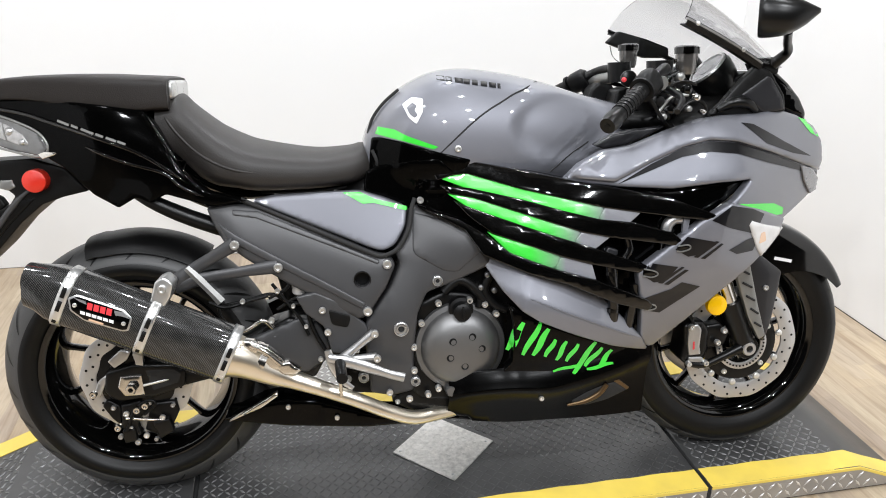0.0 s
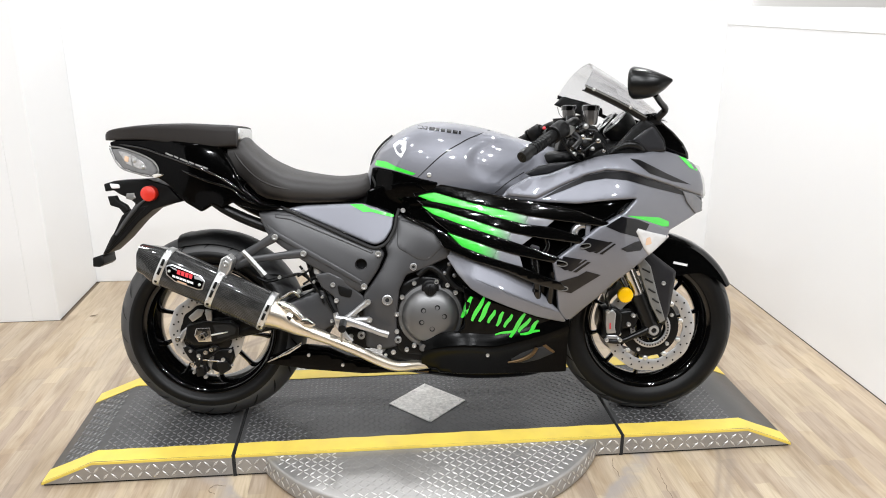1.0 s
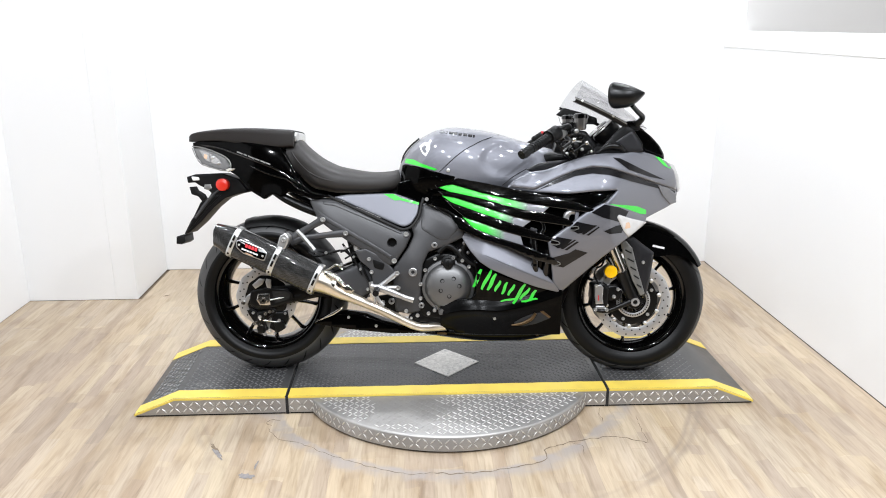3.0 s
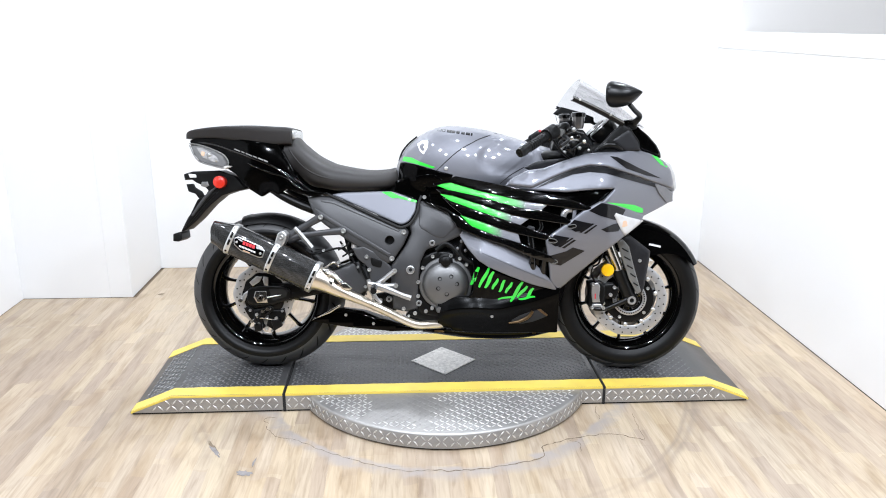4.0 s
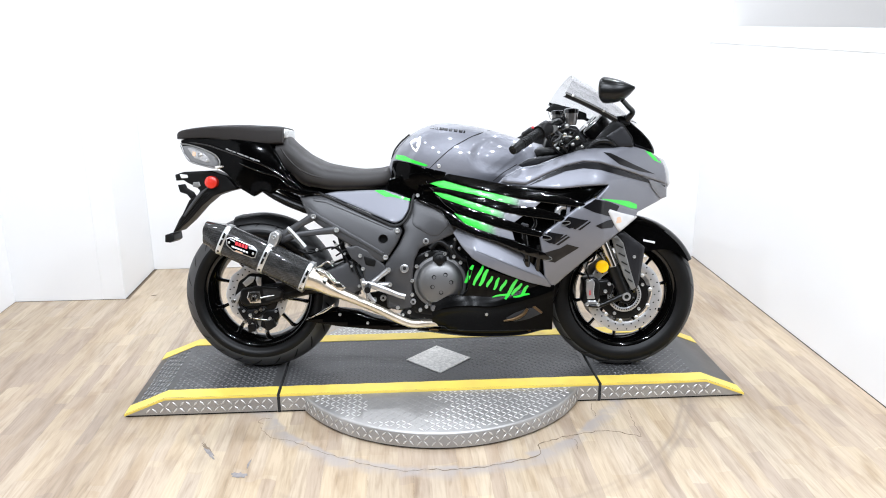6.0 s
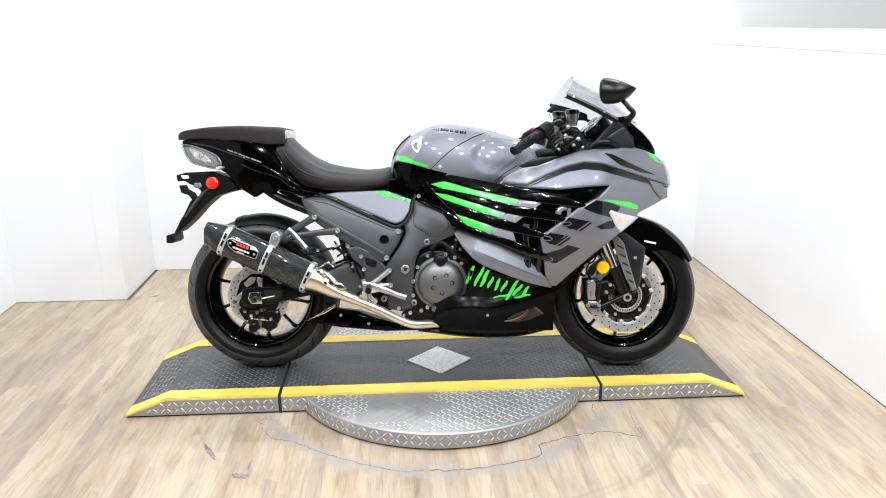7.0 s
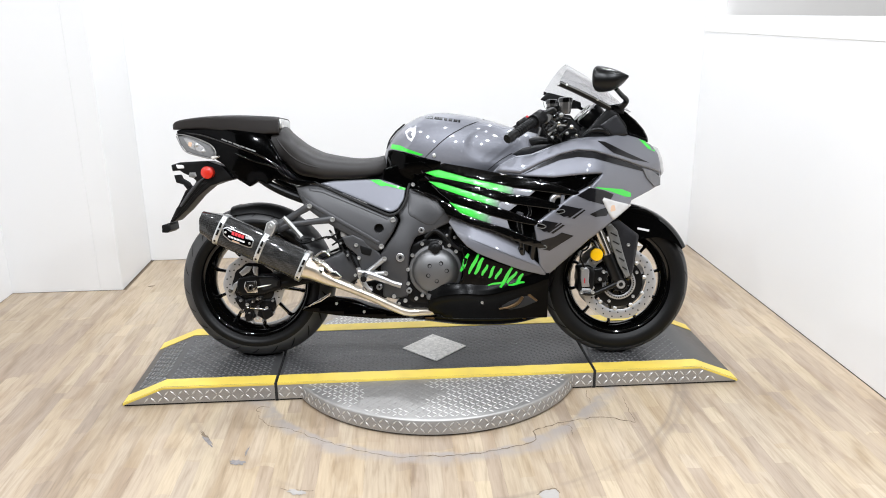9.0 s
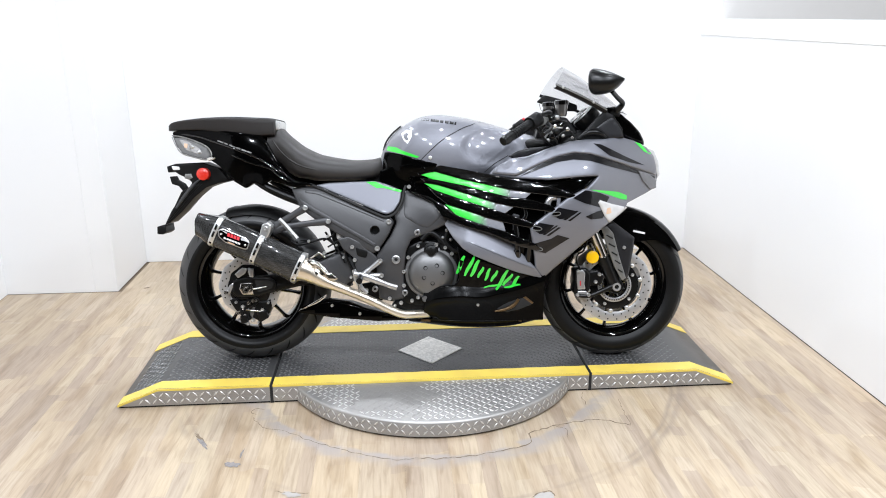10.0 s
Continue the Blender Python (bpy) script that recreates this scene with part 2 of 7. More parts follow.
M_CAST = mat("cast_aluminium", (0.52, 0.52, 0.52), 0.34, 0.9, vary=0.2, scale=25, bump=0.2, bscale=200)
M_BOLT = mat("zinc_bolt", (0.75, 0.75, 0.73), 0.3, 0.85)
M_ENGINE = mat("engine_black", 0.003, 0.36, 0.2, spec=0.3, vary=0.25, scale=16, bump=0.2, bscale=180)
M_COVER = mat("engine_cover_grey", (0.18, 0.18, 0.18), 0.45, 0.9, vary=0.15, scale=12, bump=0.1, bscale=300)
M_CARBON = carbon_weave()
M_DISC = mat("ground_brake_steel", (0.52, 0.515, 0.51), 0.38, 0.8, vary=0.14, scale=30)
M_RED = mat("red_reflector", (0.60, 0.022, 0.008), 0.2, coat=0.3, bump=0.6, bscale=900)
M_ORANGE = mat("amber_reflector", (0.98, 0.53, 0.0), 0.3, coat=0.5, spec=0.1, bump=0.4, bscale=900)
M_REDMARK = mat("red_badge_print", (0.6, 0.04, 0.05), 0.35)
M_WHITE = mat("white_print", 0.75, 0.4)
M_SILVER = mat("silver_badge", (0.55, 0.55, 0.55), 0.3, 0.9)
M_LENS = mat("clear_lens", (0.52, 0.51, 0.50), 0.08, coat=1.0, vary=0.2, scale=40)
M_PILLION = mat("pillion_vinyl", (0.0095, 0.0072, 0.0058), 0.5, spec=0.3, vary=0.25, scale=7, bump=0.5, bscale=420)
M_INNER = mat("grey_inner_panel", (0.013, 0.013, 0.015), 0.35, 0.2, coat=0.25, vary=0.1, scale=12)
M_COVERLT = mat("brushed_silver_grey", (0.26, 0.26, 0.25), 0.35, 0.7, vary=0.2, scale=30, bump=0.1, bscale=300)
M_TAILLENS = mat("tail_lens", (0.10, 0.10, 0.10), 0.1, coat=1.0, vary=0.35, scale=60)
M_REFLECT = mat("lamp_reflector_bowl", (0.34, 0.335, 0.33), 0.2, 0.3, coat=1.0, vary=0.5, scale=90, bump=0.5, bscale=180)
M_RESERVOIR = mat("smoky_plastic", (0.09, 0.085, 0.08), 0.12, 0.5, coat=1.0, vary=0.3, scale=50)
M_AMBERPALE = mat("pale_amber", (0.62, 0.42, 0.28), 0.2, coat=1.0)
M_SMOKED = mat("lens_over_dark_bowl", (0.12, 0.12, 0.13), 0.08, coat=1.0, vary=0.3, scale=40)
M_DIAL = mat("gauge_face_grey", (0.16, 0.16, 0.165), 0.12, coat=1.0, vary=0.5, scale=45)
M_SCREEN = glass("clear_screen", (0.82, 0.82, 0.83))
M_MIRROR = mat("mirror_face", 0.9, 0.02, 1.0, vary=0.0)


# ---- mesh tools ----
def obj(name, bm, material, parent=None, label="", smooth=True, matrix=None):
    me = bpy.data.meshes.new(name)
    bmesh.ops.recalc_face_normals(bm, faces=bm.faces)
    for f in bm.faces:
        f.smooth = smooth
    bm.to_mesh(me)
    bm.free()
    for m in material if isinstance(material, (list, tuple)) else (material,):
        me.materials.append(m)
    if smooth:
        me.set_sharp_from_angle(angle=radians(48))
    ob = new(name, me)
    if parent is not None:
        ob.parent = parent
    if matrix is not None:
        ob.matrix_basis = matrix
    if label:
        tagged(ob, label=label)
    return ob


def part(name, bm, material, parent, label="", smooth=True):
    return obj(name, bm, material, parent, label, smooth)


def pair(name, bm, material, parent, label="", smooth=True):
    """The same part on the right and on the left; returns the right one."""
    other = bm.copy()
    for v in other.verts:
        v.co.y = -v.co.y
    ob = part(name, bm, material, parent, label, smooth)
    part(name, other, material, parent, label, smooth)
    return ob


def thing(name, label, category, matrix=None, group="", kind="", parent=None):
    e = new(name)
    e.empty_display_size = 0.05
    if parent is not None:
        e.parent = parent
    if matrix is not None:
        e.matrix_basis = matrix
    return tagged(e, label, category, group, kind)


def box(x0, x1, y0, y1, z0, z1, bevel=0.0, seg=2, bm=None):
    own = bmesh.new()
    bmesh.ops.create_cube(own, size=1)
    for v in own.verts:
        v.co = ((x0 + x1) / 2 + v.co.x * (x1 - x0), (y0 + y1) / 2 + v.co.y * (y1 - y0), (z0 + z1) / 2 + v.co.z * (z1 - z0))
    if bevel:
        bmesh.ops.bevel(own, geom=list(own.edges), offset=bevel, segments=seg, affect="EDGES", profile=0.5)
    return join(bm, own)


def join(bm, other):
    if bm is None:
        return other
    me = bpy.data.meshes.new("tmp")
    other.to_mesh(me)
    other.free()
    bm.from_mesh(me)
    bpy.data.meshes.remove(me)
    return bm


def moved(bm, m):
    bmesh.ops.transform(bm, matrix=m, verts=bm.verts)
    return bm


def smoothline(pts, n, closed=False):
    """n points on a Catmull-Rom line through pts, evenly spread."""
    p = np.array(pts, float)
    if len(p) == 2:
        k = np.linspace(0, 1, n)[:, None]
        return p[0] * (1 - k) + p[1] * k
    q = np.vstack([p[-1], p, p[0], p[1]]) if closed else np.vstack([2 * p[0] - p[1], p, 2 * p[-1] - p[-2]])
    segs = len(p) if closed else len(p) - 1
    dense = []
    for i in range(segs):
        a, b, c, d = q[i : i + 4]
        for t in np.linspace(0, 1, 16, endpoint=False):
            dense.append(0.5 * (2 * b + (c - a) * t + (2 * a - 5 * b + 4 * c - d) * t * t + (3 * b - a - 3 * c + d) * t**3))
    dense.append(p[0] if closed else p[-1])
    dense = np.array(dense)
    s = np.r_[0, np.cumsum(np.linalg.norm(np.diff(dense, axis=0), axis=1))]
    k = np.linspace(0, s[-1], n + 1)[:-1] if closed else np.linspace(0, s[-1], n)
    return np.stack([np.interp(k, s, dense[:, i]) for i in range(dense.shape[1])], 1)


def grid(rows, closed_u=False, closed_v=False, caps=False):
    """A skin over rows of points (rows along v, points along u)."""
    bm = bmesh.new()
    vs = [[bm.verts.new(p) for p in row] for row in rows]
    nv, nu = len(vs), len(vs[0])
    for j in range(nv if closed_v else nv - 1):
        for i in range(nu if closed_u else nu - 1):
            try:
                bm.faces.new((vs[j][i], vs[j][(i + 1) % nu], vs[(j + 1) % nv][(i + 1) % nu], vs[(j + 1) % nv][i]))
            except ValueError:
                pass
    if caps:
        for row in (vs[0], vs[-1]):
            try:
                bm.faces.new(row)
            except ValueError:
                pass
    bmesh.ops.remove_doubles(bm, verts=bm.verts, dist=1e-5)
    return bm


def tube(pts, r, n=12, steps=24, bm=None, flat=1.0):
    """A round pipe along pts; r: one radius or one for each point."""
    line = smoothline(pts, steps)
    rr = np.interp(np.linspace(0, 1, steps), np.linspace(0, 1, len(pts)), r if hasattr(r, "__len__") else [r] * len(pts))
    rows, up = [], Vector((0, 1, 0))
    for i in range(steps):
        d = Vector(line[min(i + 1, steps - 1)] - line[max(i - 1, 0)]).normalized()
        a = up.cross(d)
        if a.length < 0.05:
            a = Vector((0, 0, 1)).cross(d)
        a.normalize()
        b = d.cross(a)
        rows.append([Vector(line[i]) + float(rr[i]) * (math.cos(t) * a + flat * math.sin(t) * b) for t in np.linspace(0, 2 * math.pi, n, endpoint=False)])
    return join(bm, grid(rows, closed_u=True, caps=True))


def rod(a, b, r, n=14, bm=None, r2=None):
    return tube([a, b], [r, r if r2 is None else r2], n, 2, bm)


def lathe(profile, n=64, axis="y", at=(0, 0, 0), bm=None, closed=False):
    """Turns (radius, along) points about an axis."""
    rows = []
    for t in np.linspace(0, 2 * math.pi, n, endpoint=False):
        c, s = math.cos(t), math.sin(t)
        if axis == "y":
            rows.append([(at[0] + r * c, at[1] + h, at[2] + r * s) for r, h in profile])
        elif axis == "z":
            rows.append([(at[0] + r * c, at[1] + r * s, at[2] + h) for r, h in profile])
        else:
            rows.append([(at[0] + h, at[1] + r * c, at[2] + r * s) for r, h in profile])
    return join(bm, grid(rows, closed_u=closed, closed_v=True))


def disc(x, y, z, r, depth, bevel=0.002, n=20, bm=None):
    """A short stud that faces -y, its back at y."""
    return lathe([(0, -depth), (max(r - bevel, 0.0005), -depth), (r, -depth + bevel), (r, 0), (0, 0)], n, "y", (x, y, z), bm)


def bolt(x, y, z, r=0.009, depth=0.008, bm=None):
    """A socket-head screw that faces -y."""
    bm = lathe([(0, -depth * 0.5), (r * 0.45, -depth * 0.5), (r * 0.5, -depth), (r * 0.85, -depth), (r, -depth * 0.8), (r, 0), (0, 0)], 12, "y", (x, y, z), bm)
    return bm


def dense(poly, step):
    out = []
    for a, b in zip(poly, poly[1:] + poly[:1]):
        n = max(1, int(math.hypot(b[0] - a[0], b[1] - a[1]) / step))
        out += [(a[0] + (b[0] - a[0]) * i / n, a[1] + (b[1] - a[1]) * i / n) for i in range(n)]
    return out


def rounded(poly, r=0.012):
    """Cuts the corners of an outline to short arcs."""
    out, n = [], len(poly)
    for i in range(n):
        p, a, b = np.array(poly[i]), np.array(poly[i - 1]), np.array(poly[(i + 1) % n])
        la, lb = np.linalg.norm(a - p), np.linalg.norm(b - p)
        k = min(r, 0.45 * la, 0.45 * lb)
        pa, pb = p + (a - p) / la * k, p + (b - p) / lb * k
        for t in (0, 0.33, 0.67, 1):
            out.append(tuple((1 - t) ** 2 * pa + 2 * t * (1 - t) * p + t * t * pb))
    return out


def edge_distance(p, poly):
    a = np.array(poly)
    b = np.roll(a, -1, axis=0)
    ab, ap = b - a, np.array(p) - a
    k = np.clip((ap * ab).sum(1) / np.maximum((ab * ab).sum(1), 1e-12), 0, 1)
    return float(np.sqrt(((ap - k[:, None] * ab) ** 2).sum(1).min()))


def panel(outline, w, off=0.0, thick=0.012, edge=0.006, step=0.014, corner=0.008, crown=0.0, holes=()):
    """A shell on the machine's right side: an outline in x and z, laid on the half-width w(x, z), with rolled edges."""
    from_w = w if callable(w) else (lambda x, z: w)
    line = dense(rounded(list(outline), corner) if corner else list(outline), step * 0.8)
    xs, zs = [p[0] for p in line], [p[1] for p in line]
    loops = [line] + [[(hx + hr * math.cos(t), hz + hr * math.sin(t)) for t in np.linspace(0, 2 * math.pi, 20, endpoint=False)] for hx, hz, hr in holes]
    pts, edges = [], []
    for lp in loops:
        s = len(pts)
        pts += lp
        edges += [(s + i, s + (i + 1) % len(lp)) for i in range(len(lp))]
    for gx in np.arange(min(xs) + step / 2, max(xs), step):
        for gz in np.arange(min(zs) + step / 2, max(zs), step):
            if inside((gx, gz), line) and edge_distance((gx, gz), line) > step * 0.45 and not any(math.hypot(gx - h[0], gz - h[1]) < h[2] + step * 0.4 for h in holes):
                pts.append((gx, gz))
    if edge:
        inner = []
        for i, p in enumerate(line):
            a, b = np.array(line[i - 1]), np.array(line[(i + 1) % len(line)])
            d = b - a
            nrm = np.array([-d[1], d[0]]) / (np.linalg.norm(d) + 1e-9)
            for sgn in (1, -1):
                q = np.array(p) + sgn * nrm * edge
                if inside(tuple(q), line) and abs(edge_distance(q, line) - edge) < edge * 0.25:
                    inner += [tuple(np.array(p) + sgn * nrm * edge * k) for k in (0.13, 0.42, 1.0)]
                    break
        pts += inner
    vs, es, fs, *_ = mathutils.geometry.delaunay_2d_cdt([Vector(p) for p in pts], edges, [], 1, 1e-5)
    bm = bmesh.new()
    made = []
    for v in vs:
        d = edge_distance((v.x, v.y), line)
        roll = edge - math.sqrt(max(0.0, edge**2 - (edge - d) ** 2)) if edge and d < edge else 0.0
        swell = crown * min(1.0, d / 0.05) * (2 - min(1.0, d / 0.05)) if crown else 0.0
        made.append(bm.verts.new((v.x, -(from_w(v.x, v.y) + off + swell - roll * 0.9), v.y)))
    for f in fs:
        c = sum((vs[i] for i in f), Vector((0, 0))) / len(f)
        if not inside((c.x, c.y), line) or any(math.hypot(c.x - h[0], c.y - h[1]) < h[2] * 0.97 for h in holes):
            continue
        try:
            bm.faces.new([made[i] for i in f])
        except ValueError:
            pass
    loose = [v for v in bm.verts if not v.link_faces]
    bmesh.ops.delete(bm, geom=loose, context="VERTS")
    rim = [e for e in bm.edges if len(e.link_faces) == 1]
    if thick and rim:
        ex = bmesh.ops.extrude_edge_only(bm, edges=rim)
        for v in (g for g in ex["geom"] if isinstance(g, bmesh.types.BMVert)):
            v.co.y += thick
    return bm


def inside(p, poly):
    x, z, hit = p[0], p[1], False
    for (x0, z0), (x1, z1) in zip(poly, poly[1:] + poly[:1]):
        if (z0 > z) != (z1 > z) and x < (x1 - x0) * (z - z0) / (z1 - z0) + x0:
            hit = not hit
    return hit


def on(*obs):
    """The half-width at x, z of parts that stand already."""
    trees = []
    for ob in obs:
        t = BVHTree.FromPolygons([v.co.copy() for v in ob.data.vertices], [tuple(p.vertices) for p in ob.data.polygons])
        trees.append(t)

    def w(x, z):
        best = None
        for t in trees:
            for dz in (0, 0.004, -0.004, 0.01, -0.01):
                hit = t.ray_cast(Vector((x, -2, z + dz)), Vector((0, 1, 0)))
                if hit[0] is not None:
                    if best is None or hit[0].y < best:
                        best = hit[0].y
                    break
        if best is None:
            best = min((t.find_nearest(Vector((x, -0.2, z)))[0].y for t in trees))
        return -best

    return w


def hull(stations, n=28, power=2.5, steps=40, low=None):
    """A body along x: stations (x, bottom, top, half width, height of the widest line)."""
    st = smoothline(stations, steps)
    rows = []
    for x, zb, zt, w, zw in st:
        row = []
        for t in np.linspace(0, 2 * math.pi, n, endpoint=False):
            c, s = math.cos(t), math.sin(t)
            y = w * math.copysign(abs(c) ** (2 / power), c)
            z = zw + ((zt - zw) if s > 0 else (zw - zb)) * math.copysign(abs(s) ** (2 / power), s)
            row.append((x, y, z))
        rows.append(row)
    return grid(rows, closed_u=True, caps=True)


# ---- the showroom ----
def wall(name, x0, x1, y0, y1, z0, z1, label, m=None):
    return tagged(obj(name, box(x0, x1, y0, y1, z0, z1, 0.002, 1), m or M_WALL, None, "", False, ROOM), label, "wall", "", "structure")


wall("wall_north", -1.66, 1.847, 1.62, 1.74, 0, CEILING_Z, "plain white painted back wall")
wall("wall_jog", -1.78, -1.66, 1.085, 1.74, 0, CEILING_Z, "white painted wall corner standing forward")
wall("wall_northwest", -2.37, -1.78, 1.085, 1.205, 0, CEILING_Z, "white painted wall beside the corner")
wall("wall_west", -2.37, -2.25, -1.6, 1.085, 0, CEILING_Z, "white painted side wall")
wall("wall_east", 1.727, 1.847, -1.6, 1.62, 0.002, 1.327, "white painted half-height partition wall")
wall("partition_cap", 1.7235, 1.877, -1.6, 1.618, 1.327, 1.418, "white cap board on the partition wall", M_TRIM)
# dark strip stands in for the shade in the gap below the partition
wall("wall_gap_shade", 1.7285, 1.84, -1.6, 1.615, -0.004, 0.0022, "dark strip painting the shaded gap under the partition wall", M_SEAM)
wall("wall_far_east", 2.9, 3.02, -1.6, 1.74, 0, CEILING_Z, "beige wall behind the partition, darkened for weaker light", M_PASSAGE)
wall("wall_north_passage", 1.847, 2.9, 1.62, 1.74, 0, CEILING_Z, "beige wall at the passage end, darkened for weaker light", M_PASSAGE)
# unseen dark surround behind the viewer, added so the gloss black reflects dark
wall("wall_south", -6.12, 6.12, -9.12, -9.0, 0, CEILING_Z, "unseen dark wall added for black reflections", M_DIM)
wall("wall_southwest", -6.12, -6.0, -9.0, -1.6, 0, CEILING_Z, "unseen dark wall added for black reflections", M_DIM)
wall("wall_southeast", 6.0, 6.12, -9.0, -1.6, 0, CEILING_Z, "unseen dark wall added for black reflections", M_DIM)
wall("wall_return_west", -6.12, -2.37, -1.6, -1.48, 0, CEILING_Z, "unseen dark wall added for black reflections", M_DIM)
wall("wall_return_east", 3.02, 6.12, -1.6, -1.48, 0, CEILING_Z, "unseen dark wall added for black reflections", M_DIM)
tagged(obj("ceiling", box(-2.37, 3.02, -1.9, 1.74, CEILING_Z, CEILING_Z + 0.1), M_CEIL, None, "", False, ROOM), "unseen grey ceiling, kept dark for the paint reflections", "ceiling", "", "structure")
tagged(obj("ceiling_showroom", box(-6.12, 6.12, -9.12, -1.9, CEILING_Z, CEILING_Z + 0.1), M_DIM, None, "", False, ROOM), "unseen dark ceiling added for black reflections", "ceiling", "", "structure")

floor = tagged(obj("floor", box(-6.12, 6.12, -9.12, 1.74, -0.1, -0.006), M_SUB, None, "", False, ROOM), "pale oak-look vinyl plank floor, scuffed", "floor", "", "structure")

beyond = box(-6.0, -2.252, -9.0, -1.6, -0.0059, -0.0005)
box(1.726, 6.0, -9.0, -1.6, -0.0059, -0.0005, bm=beyond)
box(-2.252, 1.726, -9.0, -4.602, -0.0059, -0.0005, bm=beyond)
box(1.847, 2.9, -1.6, 1.62, -0.0059, -0.0005, bm=beyond)
tagged(obj("floor_showroom", beyond, M_FLOOR, None, "", False, ROOM), "pale oak-look vinyl floor of the showroom", "floor", "", "structure")


def lamp(x, y, power):
    root = thing("ceiling_downlight", "round white recessed ceiling downlight, lit", "lamp", ROOM @ pose(x, y, CEILING_Z), "ceiling downlights")
    part("trim_ring", lathe([(0.085, -0.012), (0.11, -0.008), (0.115, 0.0), (0.085, 0.0)], 28, "z"), M_TRIM, root)
    data = bpy.data.lights.new("downlight", "AREA")
    data.shape, data.size, data.energy, data.color = "DISK", 0.12, power, (1.0, 1.0, 1.0)
    light = new("bulb", data)
    light.parent = root
    light.matrix_basis = pose(0, 0, -0.013)


for spot in LAMPS:
    lamp(*spot)


# ---- the turntable stand ----
def tread(length, width, height):
    """One raised lozenge of tread plate, along x."""
    v = [(-length / 2, 0, 0), (0, -width / 2, 0), (length / 2, 0, 0), (0, width / 2, 0), (-length * 0.2, 0, height), (length * 0.2, 0, height)]
    f = [(0, 1, 4), (1, 5, 4), (1, 2, 5), (2, 3, 5), (3, 4, 5), (3, 0, 4)]
    return v, f


def treads(name, spots, material, parent, size=(0.0245, 0.0068, 0.0017)):
    """Raised lozenges joined in one mesh: spots are (matrix) places."""
    v0, f0 = tread(*size)
    vs, fs = [], []
    for m in spots:
        s = len(vs)
        vs += [tuple(m @ Vector(p)) for p in v0]
        fs += [tuple(s + i for i in f) for f in f0]
    me = bpy.data.meshes.new(name)
    me.from_pydata(vs, [], fs)
    me.materials.append(material)
    ob = new(name, me)
    ob.parent = parent
    return tagged(ob, kind="stuff")


def lattice(x0, x1, y0, y1, pitch=0.026):
    """Tread places on a flat sheet, each turned against its neighbours."""
    spots = []
    for i in range(int((x1 - x0) / pitch)):
        for j in range(int((y1 - y0) / pitch)):
            x, y = x0 + (i + 0.5) * pitch, y0 + (j + 0.5) * pitch
            spots.append((x, y, 45 if (i + j) % 2 else -45))
    return spots


SEAM_X, TOP_X, END_X, HALF_D, BAND = 0.630, 1.062, 1.220, 0.291, 0.072

stand = thing("motorcycle_turntable_stand", "dark tread-plate display stand with yellow edges on a round aluminium turntable", "display stand", ROOM)
DISC = (0.006, -0.002)
turntable = part("turntable_disc", lathe([(0, 0.066), (0.599, 0.066), (0.605, 0.064), (0.608, 0.058), (0.611, 0.009), (0, 0.009)], 128, "z", (*DISC, 0)), M_ALU, stand, "bright aluminium tread-plate disc")
# recessed black filler paints the shadow gap between disc and floor
part("disc_shadow_gap", lathe([(0, 0.0088), (0.600, 0.0088), (0.600, 0.0005), (0, 0.0005)], 96, "z", (*DISC, 0)), M_SEAM, turntable, "black filler painting the shadow gap under the disc")


def rubbed(x, y):
    """How far the disc's pattern has been worn smooth, 0 to 1."""
    k = max(0.0, 1 - ((x + 0.17) / 0.19) ** 2) + 0.7 * noise.noise((x * 9.0, y * 11.0, 0.3))
    return k if y > -0.50 else k - 0.6


tops = [pose(x, y, 0.0662, 0, 0, a) for x, y, a in lattice(-0.61, 0.61, -0.61, 0.61, 0.0205) if (x - DISC[0]) ** 2 + (y - DISC[1]) ** 2 < 0.588**2 and abs(y) > HALF_D - 0.01]
flat = [m for m in tops if m.translation.y < 0 and rubbed(m.translation.x, m.translation.y) > 0.42]
treads("disc_tread", [m for m in tops if m not in flat], M_ALU_TREAD, turntable, (0.0275, 0.0066, 0.0018))
treads("worn_tread", flat, M_ALU, turntable, (0.0265, 0.0062, 0.0011))
rims = []
for i in range(148):
    a = 2 * math.pi * i / 148
    for k, z in enumerate((0.024, 0.047)):
        rims.append(pose(DISC[0] + 0.6098 * math.cos(a), DISC[1] + 0.6098 * math.sin(a), z) @ Matrix.Rotation(a + math.pi / 2, 4, "Z") @ pose(0, 0, 0, 90, 0, 0) @ pose(0, 0, 0, 0, 0, 48 if (i + k) % 2 else -48))
treads("rim_tread", rims, M_ALU_TREAD, turntable, (0.029, 0.0072, 0.0019))


